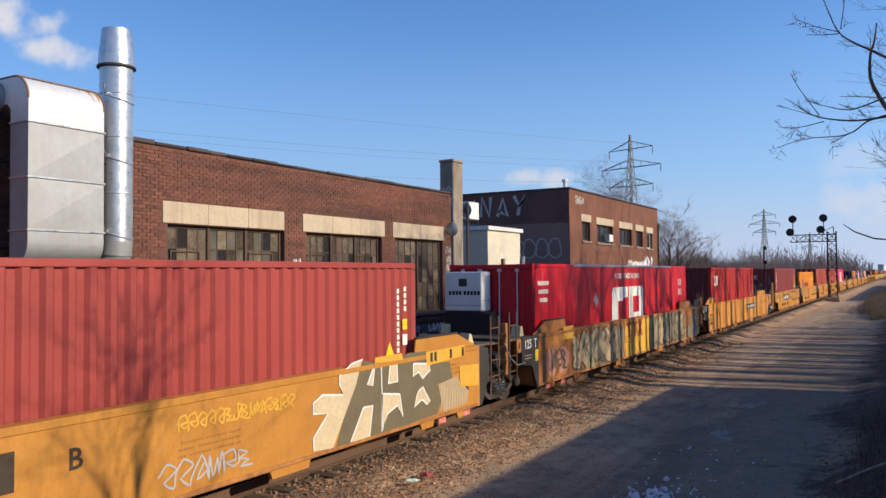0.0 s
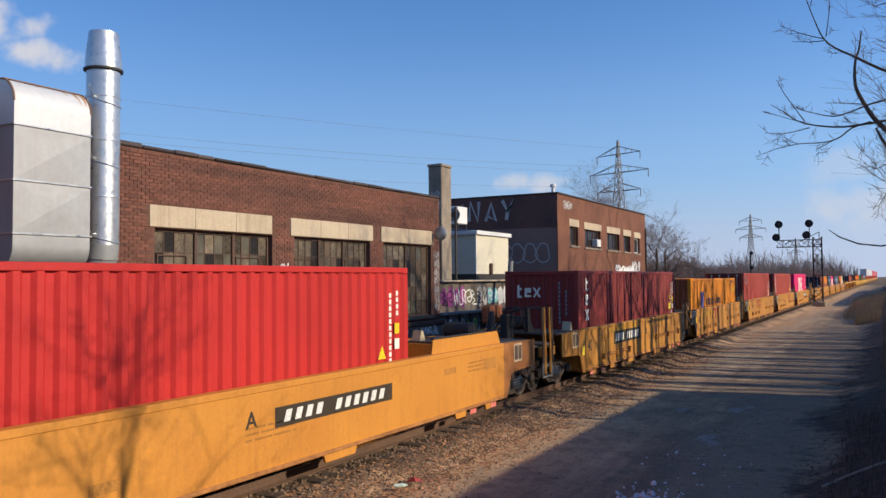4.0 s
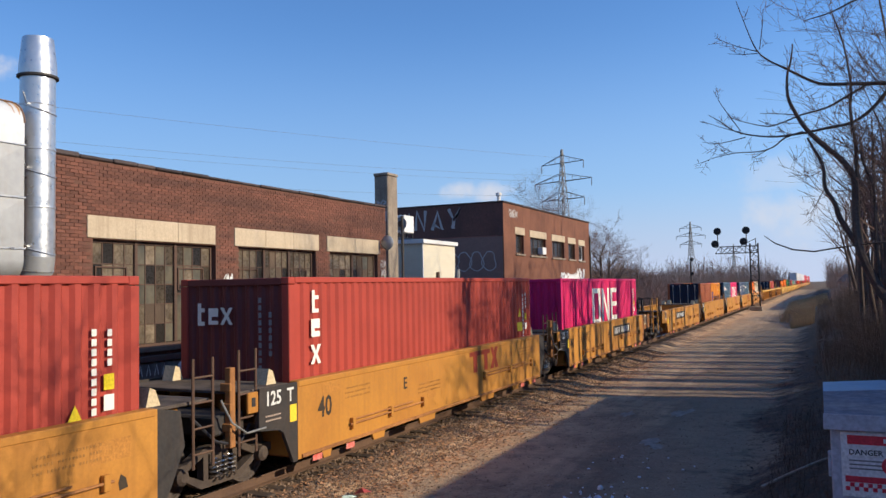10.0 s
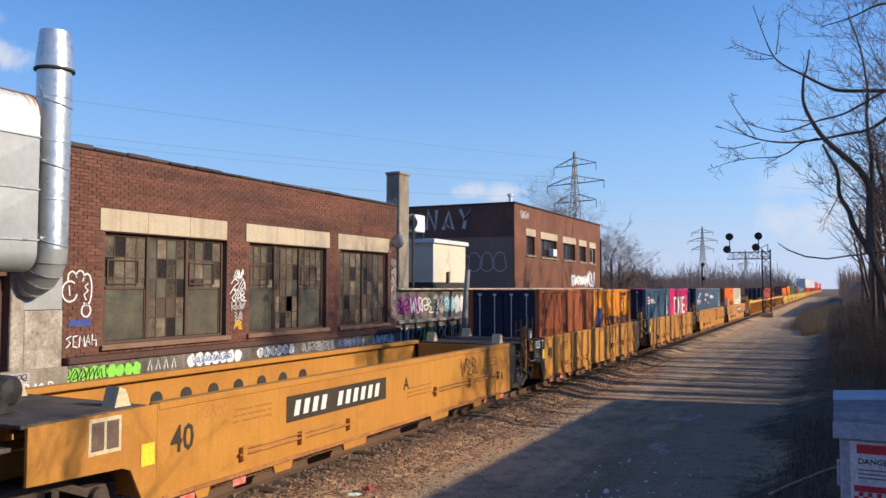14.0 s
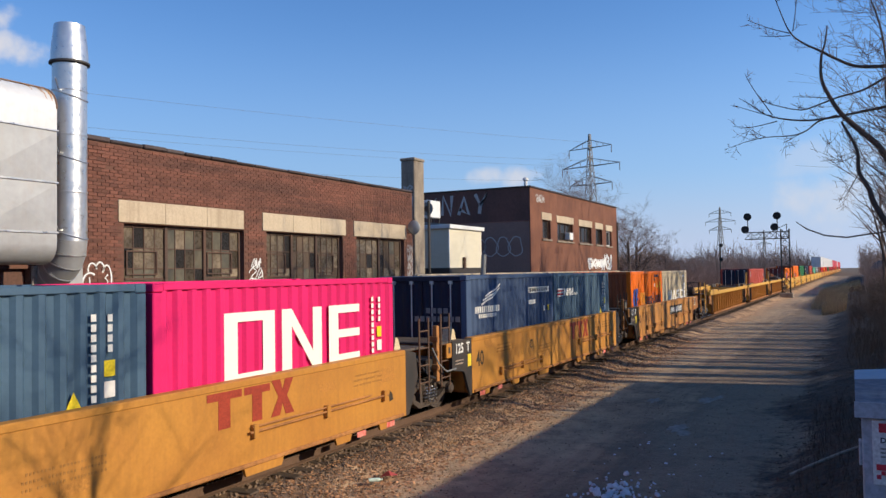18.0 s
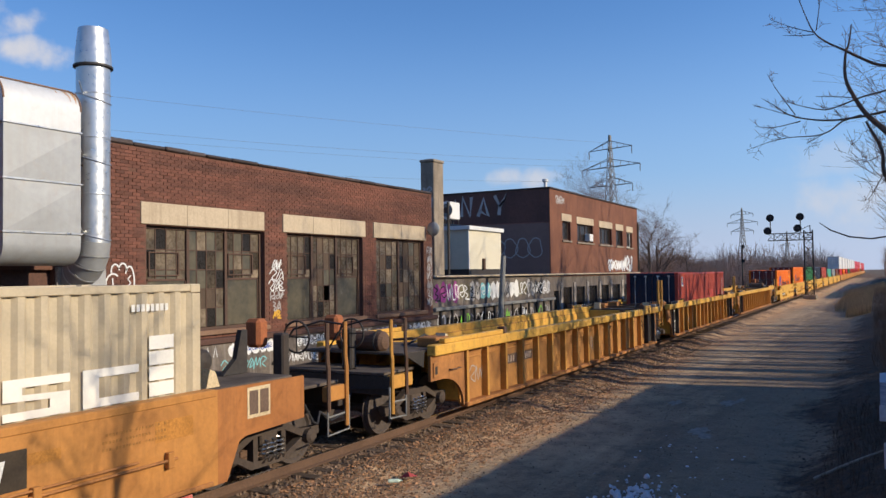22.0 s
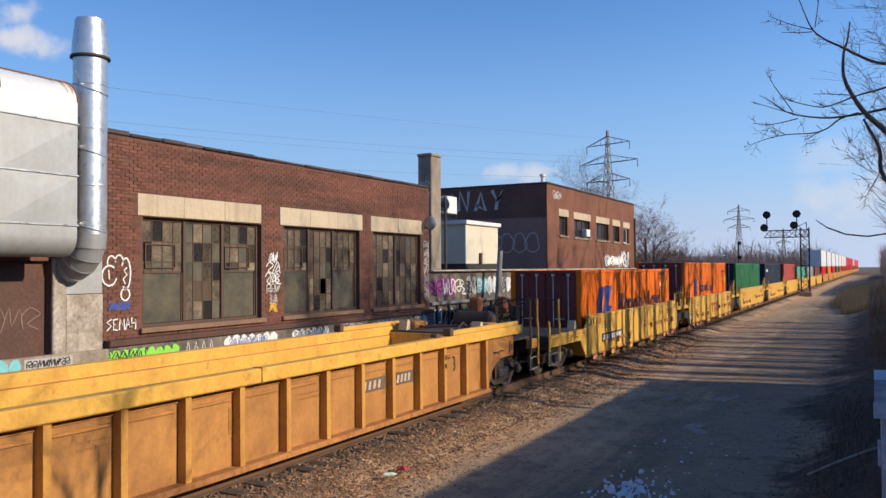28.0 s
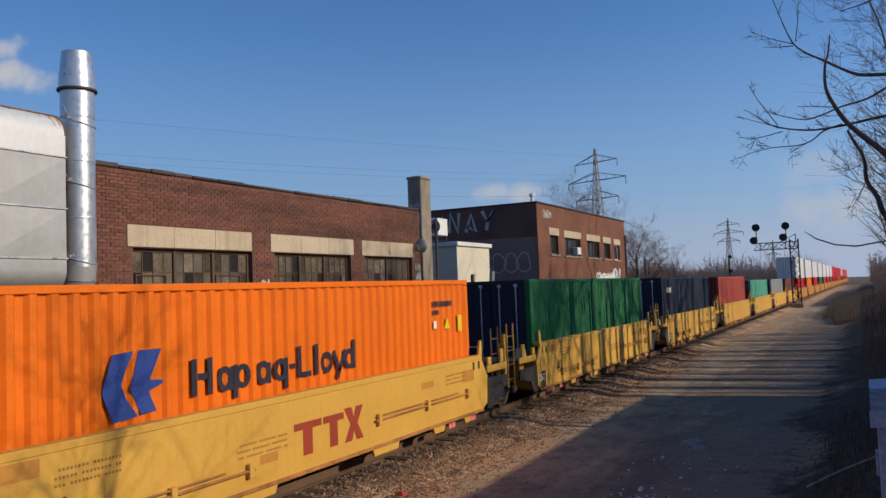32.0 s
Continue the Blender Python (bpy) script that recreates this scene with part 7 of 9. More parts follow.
# 16 onward: bright yellow smooth wells
car, h = well_car_smooth(288.9, 301.2, "", plate_no=-3.6, pw=2.45, pz=0.28, plate_z=0.78, b_left=True, mat=M_WELL_NEW, label="bright yellow smooth-sided well car", unit="")
on_train(car, 295.05)
CAR16 = (car, h)
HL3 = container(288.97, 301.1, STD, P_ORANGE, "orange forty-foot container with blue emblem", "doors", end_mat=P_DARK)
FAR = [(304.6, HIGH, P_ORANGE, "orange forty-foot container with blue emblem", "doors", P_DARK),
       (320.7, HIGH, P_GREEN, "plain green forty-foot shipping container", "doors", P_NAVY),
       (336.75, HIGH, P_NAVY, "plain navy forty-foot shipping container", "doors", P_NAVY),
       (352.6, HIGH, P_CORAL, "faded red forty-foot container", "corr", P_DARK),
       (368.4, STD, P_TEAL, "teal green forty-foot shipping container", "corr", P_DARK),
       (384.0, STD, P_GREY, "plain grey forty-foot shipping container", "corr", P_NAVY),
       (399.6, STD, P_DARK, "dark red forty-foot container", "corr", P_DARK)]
FARBOX = []
for i, (u, H, m, lb, en, em) in enumerate(FAR):
    car, h = well_car_smooth(u - 0.1, u + 12.3, "", logo=(0.25 if i == 0 else False), logo_z=-0.36, mat=M_WELL_NEW, label="bright yellow smooth-sided well car", unit="40", plain=i > 2)
    on_train(car, u + 6.1)
    FARBOX.append(container(u, u + 12.2, H, m, lb, en, end_mat=em))
# double stacks far behind
tops = [P_WHITE] * 7 + [P_CPRED] * 3 + [P_CAI, P_CPRED, P_WHITE, P_CPRED, P_CAI, P_CPRED, P_CPRED, P_CAI]
lows = [P_CPRED, P_ORANGE, P_CPRED, P_GREEN, P_CORAL, P_CPRED, P_CORAL, P_CPRED, P_CAI]
for i, m in enumerate(tops):
    u = 417.0 + i * 19.2
    car, h = well_car_smooth(u - 0.2, u + 16.4, "", mat=M_WELL, label="yellow-orange well car under stacked containers", unit="", plain=True)
    on_train(car, u + 8.1)
    lowm = lows[i % len(lows)]
    container(u + 2.0, u + 14.2, STD, lowm, "lower container of a double stack", "corr")
    container(u, u + 16.15, 2.9, m, "upper domestic container of a double stack", "corr", z=0.43 + STD + 0.01, smooth=True)

P_PATCH = paint("container_repaint_red", (0.40, 0.058, 0.038))
# ---------------------------------------------------------------- marks on cars and boxes
def spray(carh, geo, mat, y, z, name="graffiti", off=0.003, label=""):
    return part(name, geo, mat, carh[0], label, at=pose(WX + off, y, z))


def rail_marks():
    r = random.Random(5)
    # a painted greeting and loose tags on the maroon box's car
    part("painted_words", letters("HAPPY BIRTHDAY TO ME", 0.30, M_SPRAY["yellow"], 0.92), None, CAR3[0], "yellow painted words", at=pose(WX + 0.0045, -2.4, 1.42))
    spray(CAR3, scribble(r, 3.9, 0.16, 9, 0.018), M_INK, 2.6, 1.45)
    spray(CAR3, stroke([(-0.2, -0.14), (0.2, 0.14)], 0.04), M_SPRAY["violet"], 1.9, 1.12)
    spray(CAR3, stroke([(-0.2, 0.14), (0.2, -0.14)], 0.04), M_SPRAY["violet"], 1.9, 1.12, off=0.005)
    spray(CAR4, scribble(r, 2.6, 0.3, 5, 0.03), M_SPRAY["yellow"], -3.6, 1.28)
    spray(CAR7, scribble(r, 1.2, 0.42, 6, 0.025), M_INK, -4.0, 1.15)
    spray(CAR8, scribble(r, 1.0, 0.4, 5, 0.025), M_INK, 3.6, 1.2)
    spray(CAR12, scribble(r, 0.8, 0.42, 4, 0.022), M_INK, -4.75, 1.1)
    spray(CAR12, scribble(r, 1.0, 0.5, 4, 0.022), M_INK, -3.6, 1.12)
    # the big piece on the first car: cream letters over dark olive
    spray(CAR0, polyplate([[(4.45, 1.66), (4.76, 1.59), (5.54, 1.57), (5.82, 1.66), (6.48, 1.64), (6.56, 1.39), (7.36, 1.35), (7.48, 1.0), (6.86, 0.96), (7.1, 0.72), (6.85, 0.39), (5.8, 0.36), (3.68, 0.35), (3.93, 0.85)]]), M_SPRAY["olive"], 0, 0)
    spray(CAR0, polyplate([[(4.4, 1.68), (4.1, 1.64), (3.77, 1.47), (3.77, 1.34), (3.87, 1.16), (3.34, 1.23), (3.11, 1.13), (3.11, 0.97), (3.47, 0.92), (3.11, 0.59), (3.13, 0.39), (3.6, 0.35), (3.93, 0.85), (4.22, 1.28)]]), M_SPRAY["cream"], 0, 0, off=0.005)
    spray(CAR0, polyplate([[(6.9, 0.95), (7.61, 1.03), (8.14, 0.67), (8.04, 0.42), (7.09, 0.39)]]), M_SPRAY["sand"], 0, 0, off=0.005)
    for o in ([(4.76, 1.58), (4.54, 1.24), (4.69, 1.21)], [(4.42, 0.87), (4.69, 0.87), (4.59, 0.35), (4.06, 0.36)], [(5.24, 1.56), (5.44, 1.53), (5.47, 1.19), (5.17, 1.18)], [(4.97, 1.03), (5.53, 0.95), (5.63, 0.52), (5.46, 0.76), (5.13, 0.66), (4.96, 0.36)],
              [(6.17, 0.92), (6.32, 0.98), (6.58, 0.67), (6.47, 0.63), (6.28, 0.75), (6.02, 0.65), (6.1, 0.82)], [(6.0, 1.45), (6.56, 1.39), (6.59, 1.27), (6.32, 1.14), (6.18, 1.28), (5.99, 1.22)]):
        spray(CAR0, polyplate([o]), M_SPRAY["cream"], 0, 0, off=0.006)
        spray(CAR0, stroke(o + [o[0]], 0.035), M_SPRAY["white"], 0, 0, off=0.009)
    spray(CAR0, stroke([(4.4, 1.68), (4.1, 1.64), (3.77, 1.47), (3.77, 1.34), (3.87, 1.16), (3.34, 1.23), (3.11, 1.13), (3.11, 0.97), (3.47, 0.92), (3.11, 0.59), (3.13, 0.39)], 0.03), M_SPRAY["white"], 0, 0, off=0.009)
    spray(CAR0, stroke([(4.95, 1.55), (4.97, 1.05), (4.99, 0.45)], 0.03), M_SPRAY["white"], 0, 0, off=0.009)
    for k in range(9):
        spray(CAR0, stroke([(7.0 + 0.11 * k, 0.42), (7.05 + 0.1 * k, 0.9 - 0.03 * k)], 0.018), M_SPRAY["cream"], 0, 0, off=0.009)
    for o in ([(4.76, 1.68), (5.61, 1.68), (5.64, 1.56), (4.76, 1.58)], [(6.44, 1.62), (7.98, 1.64), (7.97, 1.42), (6.48, 1.36)], [(7.75, 1.23), (8.6, 1.18), (8.58, 0.73), (7.78, 0.8)]):
        spray(CAR0, polyplate([o]), M_SPRAY["yellow"], 0, 0, off=0.010, name="yellow_panel")
    for k in (6.6, 6.75, 7.35, 7.85):
        spray(CAR0, plates([(k, k + 0.09, 1.42, 1.6)]), M_INK, 0, 0, off=0.013, name="stencil")
    spray(CAR0, scribble(r, 1.6, 0.32, 4, 0.03), M_SPRAY["pale"], 1.0, 0.62)
    spray(CAR0, scribble(r, 2.2, 0.2, 5, 0.03), M_SPRAY["yellow"], 1.6, 1.25)
    # the second car: grey and olive fill from end to end round a clean logo panel
    spray(CAR1, polyplate([[(-5.4, 0.36), (-1.75, 0.36), (-1.75, 1.2), (-3.2, 1.0), (-4.6, 1.35), (-5.6, 0.9)]]), M_SPRAY["moss"], 0, 0)
    spray(CAR1, polyplate([[(1.45, 0.36), (6.3, 0.36), (6.6, 1.2), (5.3, 1.5), (1.45, 1.54)]]), M_SPRAY["moss"], 0, 0)
    spray(CAR1, polyplate([[(6.75, 0.36), (7.7, 0.36), (7.5, 0.8), (6.9, 1.0)]]), M_SPRAY["moss"], 0, 0)
    spray(CAR1, polyplate([[(7.62, 0.36), (8.55, 0.36), (8.55, 1.3), (7.72, 1.25)]]), M_SPRAY["grey"], 0, 0, off=0.006)
    spray(CAR1, stroke([(7.95, 0.98), (7.9, 0.72), (8.1, 0.7), (8.2, 1.0), (8.15, 0.5), (8.0, 0.45)], 0.045), M_SPRAY["pale"], 0, 0, off=0.0125)
    for y0, w in ((1.62, 0.95), (2.62, 0.9), (3.58, 1.0), (4.62, 0.85), (5.5, 0.8)):
        o = [(y0, 0.45), (y0 + w * 0.34, 0.42), (y0 + w * 0.46, 0.78), (y0 + w * 0.62, 0.42), (y0 + w, 0.5), (y0 + w * 0.84, 1.42), (y0 + w * 0.3, 1.46), (y0 + w * 0.08, 0.95)]
        spray(CAR1, stroke(o + [o[0]], 0.05), M_SPRAY["umber"], 0, 0, off=0.0165, name="letter_outline")
    spray(CAR1, stroke([(1.42, 1.5), (1.5, 1.2), (1.38, 0.9), (1.6, 0.62), (1.45, 0.38)], 0.035), M_SPRAY["white"], 0, 0, off=0.0195)
    spray(CAR1, stroke([(5.9, 1.45), (6.25, 1.3), (6.2, 0.95), (6.6, 0.75)], 0.03), M_SPRAY["green"], 0, 0, off=0.0195)
    spray(CAR1, plates([(-1.56, 1.30, 0.36, 1.54)]), M_SPRAY["yellow"], 0, 0, name="logo_panel", off=-0.0012)
    for n_, (y0, w) in enumerate(((-5.7, 1.2), (-4.75, 1.1), (-3.85, 1.15), (-2.95, 1.1), (-2.2, 0.8), (1.95, 1.0), (2.9, 1.1), (3.9, 1.1), (4.9, 1.1), (5.8, 0.9))):
        letter = scribble(r, w, 0.86, 1, 0.34)
        spray(CAR1, letter, M_SPRAY["umber"], y0, 0.95, off=0.006 + 0.0012 * (n_ % 2))
        core = Geo()
        m = len(letter.v) // 2
        core.v = [tuple(Vector(letter.v[k]).lerp(Vector(letter.v[(k + m) % (2 * m)]), 0.17)) for k in range(2 * m)]
        core.f = list(letter.f)
        spray(CAR1, core, M_SPRAY["slate" if n_ % 3 else "sand"], y0, 0.95, off=0.0125 + 0.0012 * (n_ % 2))
    for y0 in (1.6, 3.4, 5.6, 6.4):
        spray(CAR1, polyplate(bubble_row(r, 0.2, 0.22, 1)), M_SPRAY["green"], y0, 0.75 + 0.12 * (y0 % 3), off=0.009)
    spray(CAR1, stroke([(6.3, 1.5), (6.1, 1.1), (6.5, 0.8), (6.7, 0.45)], 0.04), M_SPRAY["white"], 0, 0, off=0.009)
    spray(CAR1, plates([(-0.39, 0.39, -0.17, 0.17)]), M_SPRAY["yellow"], -6.6, 1.5, off=0.006, name="yellow_panel")
    spray(CAR1, polyplate(bubble_row(r, 1.6, 0.8, 2)), M_SPRAY["pinkish"], -7.4, 0.8, off=0.0045)
    spray(CAR1, scribble(r, 1.1, 0.5, 2, 0.07), M_SPRAY["umber"], -7.3, 0.85, off=0.009)

    # chalky tags between the ribs
    for cc, yy, w in ((CAR13, -6.45, 0.75), (CAR13, 1.6, 0.6), (CAR14, -4.2, 0.7), (CAR14, 3.0, 0.7)):
        part("graffiti", scribble(r, w, 0.42, 3, 0.022), M_SPRAY["pale"], cc[0], at=pose(1.308, yy, 0.85))


rail_marks()


def box_marks():
    r = random.Random(9)
    # bright red box: block logo, words, heater
    c = RED53
    decal(c, polyplate([[(-1.86, 1.0), (-1.86, 2.03), (-1.69, 2.2), (-0.16, 2.2), (-0.16, 1.84), (-0.62, 1.84), (-0.72, 1.74), (-1.22, 1.74), (-1.22, 1.0)],
                        [(-0.02, 1.1), (-0.02, 2.2), (0.42, 2.2), (0.42, 1.1)], [(0.42, 1.86), (0.42, 2.2), (1.55, 2.2), (1.67, 2.05), (1.67, 1.86)], [(1.18, 1.3), (1.18, 1.86), (1.67, 1.86), (1.67, 1.3)], [(0.42, 1.1), (0.42, 1.3), (1.67, 1.3), (1.67, 1.1)]]), P_DECALW, 0, 0, "logo", "white block logo")
    for wd, yy, sq in (("HI-CUBE", -1.22, 0.82), ("CHASSIS REQUIRED", 0.28, 0.94)):
        part("lettering", letters(wd, 0.235, P_DECALW, sq), None, c, "white words", at=pose(FACE + 0.014, yy, 2.56))
    part("lettering", letters("53 ft", 0.36, P_DECALW, 0.8), None, c, "white words", at=pose(FACE + 0.014, 7.05, 2.26))
    part("lettering", letters("XHC", 0.36, P_DECALW, 0.8), None, c, "white words", at=pose(FACE + 0.014, 7.05, 1.85))
    decal(c, polyplate([[(-0.22, 0), (0, -0.24), (0.22, 0), (0, 0.24)]], 0.016), M_GALV, -3.41, 1.82, "hazard_diamond", "bare metal diamond")
    for k, n in ((2.42, 10), (2.2, 9), (1.98, 7)):
        decal(c, char_bars(n, 0.075 * n, 0.11), P_DECALW, -7.45, k, "lettering")
    hazard_strip(c, 2.93, -5.3)
    hazard_strip(c, 2.93, 4.6)
    h = c["half"]
    part("top_flashing", Geo().cbox(HALF - 0.04, HALF + 0.012, -h + 2.9, h - 2.6, 2.86, 2.935, 0.005), M_GALV, c, "bare metal top rail")
    ht = part("heater_unit", Geo().cbox(-1.05, 0.05, -0.55, -0.05, 1.72, 2.74, 0.03), M_WHITE, c, "white heater unit on the container's nose", at=pose(0, -h, 0))
    part("grille", Geo().cbox(-0.62, -0.38, -0.575, -0.55, 2.36, 2.56, 0.01), M_DARKSTEEL, ht)
    part("seam", Geo().box(-1.03, 0.03, -0.556, -0.551, 1.86, 1.875).box(0.051, 0.056, -0.5, -0.1, 1.98, 1.995), M_GREYPAINT, ht)
    for k in range(9):
        part("lettering_bar", Geo().box(-0.92 + k * 0.1 + 0.04 * (k > 3), -0.85 + k * 0.1 + 0.04 * (k > 3), -0.556, -0.551, 2.14, 2.24), M_SIGBLACK, ht)
    part("fuel_tank", Geo().cbox(-1.1, 0.28, -0.52, -0.05, 0.95, 1.70, 0.04), M_SIGBLACK, c, at=pose(0, -h, 0))
    # initials on the red box
    c = CAI
    decal(c, polyplate([[(-5.5, 2.0), (-5.5, 2.42), (-5.42, 2.48), (-5.2, 2.48), (-5.2, 2.38), (-5.38, 2.38), (-5.38, 2.08), (-5.2, 2.08), (-5.2, 1.98), (-5.44, 1.98)], [(-5.18, 1.98), (-5.06, 1.98), (-4.84, 2.48), (-4.98, 2.48)], [(-4.86, 1.98), (-4.76, 1.98), (-4.76, 2.48), (-4.9, 2.48)], [(-4.70, 1.98), (-4.6, 1.98), (-4.6, 2.48), (-4.70, 2.48)]]), P_DECALW, 0, 0, "logo", "white block initials")
    hazard_strip(c, HIGH, -5.95)
    side_column(c, HIGH, 5.55)
    # upright white blocks
    for c in (TEX1, TEX2):
        for k, zz in enumerate((2.45, 1.98, 1.52)):
            decal(c, polyplate([[(-0.1, -0.19), (0.1, -0.19), (0.1, -0.12), (-0.02, -0.12), (-0.02, 0.05), (0.1, 0.05), (0.1, 0.12), (-0.02, 0.12), (-0.02, 0.21), (-0.1, 0.21)]] if k == 0 else [[(-0.13, -0.15), (0.13, -0.15), (0.13, -0.05), (-0.03, -0.05), (-0.03, 0.0), (0.13, 0.0), (0.13, 0.17), (-0.13, 0.17)]] if k == 1 else [cross(0, 0, 0.32, 0.34, 0.1)]), P_DECALW, -5.38, zz, "lettering", "white block letter")
        hh = c["half"]
        small = ([[(-0.06, -0.19), (0.1, -0.19), (0.1, -0.12), (0.02, -0.12), (0.02, 0.05), (0.1, 0.05), (0.1, 0.12), (0.02, 0.12), (0.02, 0.21), (-0.06, 0.21)]],
                 [[(-0.11, -0.17), (0.11, -0.17), (0.11, -0.1), (-0.04, -0.1), (-0.04, -0.03), (0.11, -0.03), (0.11, 0.12), (-0.11, 0.12)]], [cross(0, -0.02, 0.28, 0.3, 0.08)])
        for k in range(3):
            part("lettering", polyplate(small[k]), P_DECALW, c, "white block letter", at=Matrix.Translation((-0.72 + k * 0.3, -hh - 0.028, 2.25)) @ pose(0, 0, 0, 0, 0, -90))
        for k in range(2):
            part("lettering", column_bars(10 - 4 * k, 1.3 - 0.5 * k, 0.06), P_GREY, c, at=Matrix.Translation((0.62 + k * 0.22, -hh - 0.028, 1.9)) @ pose(0, 0, 0, 0, 0, -90))
        side_column(c, HIGH, 5.5, tri=0.59)
        hazard_strip(c, HIGH, -5.9)
        hazard_strip(c, HIGH, 5.3)
    # blue emblem with yellow wave
    for c, yy, zz in ((FLAG1, -5.28, 2.45), (FLAG2, -5.18, 2.16)):
        e = decal(c, plates([(-0.19, 0.19, -0.225, 0.225)]), P_DECALW, yy, zz, "emblem", "blue emblem with a yellow wave")
        part("emblem_field", plates([(-0.17, 0.17, -0.15, 0.21)]), P_HLBLUE, e, at=pose(0.004, 0, 0))
        part("emblem_wave", polyplate([[(-0.14, -0.12), (-0.08, -0.1), (-0.06, -0.02), (0.05, 0.02), (0.1, 0.06), (-0.06, 0.02), (-0.04, 0.08), (0.06, 0.1), (0.14, 0.16), (-0.02, 0.13), (-0.12, 0.08)]]), P_DECALY, e, at=pose(0.008, 0, 0))
        side_column(c, c.get("height", STD), 5.45)
        decal(c, plates([(-0.5, 0.5, -0.3, 0.3)]), P_PATCH, -2.7 if c is FLAG1 else 2.0, 1.35, "repair_patch", "brighter red repainted patch")
    # liner boxes: place and size of emblem and words
    for c, em, y0, y1, z0, cap in ((HL1, (-4.0, -3.04, 1.06, 1.92), -2.55, 1.38, 1.22, 0.5), (HL20, (-2.7, -1.75, 1.0, 1.86), -1.27, 2.62, 1.14, 0.5), (HL20B, (-2.6, -1.65, 1.0, 1.86), -1.2, 2.72, 1.14, 0.5), (HL3, (-4.45, -2.69, 0.52, 2.03), -1.94, 4.4, 0.93, 0.80), (FARBOX[0], (-3.92, -2.96, 1.19, 2.05), -2.47, 1.45, 1.34, 0.51)):
        decal(c, blue_emblem(*em), P_HLBLUE, 0, 0, "emblem", "blue leaning block emblem")
        decal(c, word_blocks(y0, y1, z0, cap), P_HLDARK, 0, 0, "lettering", "dark block lettering")
        hh = c["half"]
        decal(c, char_bars(11, 0.95, 0.12), P_HLDARK, hh - 1.25, 2.38, "lettering")
        decal(c, char_bars(4, 0.32, 0.1), P_HLDARK, hh - 1.56, 2.2, "lettering")
        decal(c, polyplate([[(-0.13, -0.1), (0.13, -0.1), (0, 0.15)]]), P_DECALY, hh - 1.05, 1.93, "warning_label", "yellow warning triangle")
        decal(c, plates([(-0.09, 0.09, -0.18, 0.18)]), P_DECALY, hh - 0.44, 1.92, "warning_label", "yellow warning label")
        decal(c, plates([(-0.06, 0.06, -0.08, 0.08)]), P_DECALW, hh - 1.6, 1.94, "label")
    decal(HL20B, plates([(-1.35, -0.45, -0.35, 0.25)], 0.012), P_ORANGE_F, 0, 1.42, "repair_patch", "paler repainted patch")
    # hollow square, slanted bars and a comb in white
    for c, y0, y1, z0, z1 in ((ONE1, -2.04, 2.05, 1.13, 2.5), (ONE2, -1.72, 1.84, 1.1, 2.12)):
        w, hh = y1 - y0, z1 - z0
        f = lambda a, b: (y0 + a * w, z0 + b * hh)
        q = [[f(0, 0), f(0.08, 0), f(0.08, 1), f(0, 1)], [f(0.24, 0), f(0.32, 0), f(0.32, 1), f(0.24, 1)], [f(0.08, 0.86), f(0.24, 0.86), f(0.24, 1), f(0.08, 1)], [f(0.08, 0.0), f(0.24, 0.0), f(0.24, 0.1), f(0.08, 0.1)],
             [f(0.37, 0), f(0.44, 0), f(0.44, 1), f(0.37, 1)], [f(0.44, 1), f(0.44, 0.72), f(0.60, 0), f(0.60, 0.28)], [f(0.60, 0), f(0.67, 0), f(0.67, 1), f(0.60, 1)],
             [f(0.73, 0), f(0.81, 0), f(0.81, 1), f(0.73, 1)]] + [[f(0.81, a), f(1.0, a), f(1.0, a + 0.14), f(0.81, a + 0.14)] for a in (0.0, 0.43, 0.86)]
        for o in q:
            decal(c, polyplate([o]), P_DECALW, 0, 0, "logo", "white block")
        side_column(c, STD if c is ONE2 else HIGH, c["half"] - 0.75, tri=0.22)
        hazard_strip(c, STD if c is ONE2 else HIGH, -c["half"] + 0.2)
    # striped flag and words
    for c, y0, y1, z0, z1, t0, t1 in ((NYK1, -2.71, -2.17, 1.84, 2.2, -2.09, -0.60), (NYK3, -2.73, -2.2, 1.86, 2.12, -2.1, -0.63)):
        for k in range(5):
            a = z0 + (z1 - z0) * k / 5
            decal(c, plates([(y0, y1, a, a + (z1 - z0) / 5 - 0.002, 0.05)]), P_DECALW if k % 2 == 0 else P_CPRED, 0, 0, "flag_stripe", "red or white stripe")
        for k in range(3):
            a = t0 + k * 0.33
            decal(c, polyplate([[(a, z0 + 0.02), (a + 0.09, z0 + 0.02), (a + 0.2, z0 + 0.2), (a + 0.2, z0 + 0.02), (a + 0.29, z0 + 0.02), (a + 0.29, z0 + 0.25), (a + 0.2, z0 + 0.25), (a + 0.09, z0 + 0.1), (a + 0.09, z0 + 0.25), (a, z0 + 0.25)]]), P_DECALW, 0, 0, "lettering", "white block")
        decal(c, char_bars(4, 0.36, 0.09), P_DECALW, t0 + 1.2, z0 + 0.06, "lettering")
        side_column(c, STD, c["half"] - 0.8)
    c = NYK2
    for k, (a, b, g_) in enumerate(((-2.2, 1.92, 0.9), (-2.1, 2.02, 0.95), (-1.95, 2.12, 0.85))):
        decal(c, stroke([(a, b - 0.06), (a + 0.4 * g_, b + 0.04), (a + 0.75 * g_, b + 0.1), (a + 1.1 * g_, b + 0.24)], 0.045), P_DECALW, 0, 0, "wing_line", "white wing line")
    decal(c, char_bars(12, 1.5, 0.16), P_DECALW, -1.8, 1.74, "lettering")
    decal(c, char_bars(10, 1.1, 0.1), P_DECALW, -1.8, 1.58, "lettering")
    decal(c, plates([(1.0, 2.67, 2.06, 2.22)]), P_DECALW, 0, 0, "label", "white label strip")
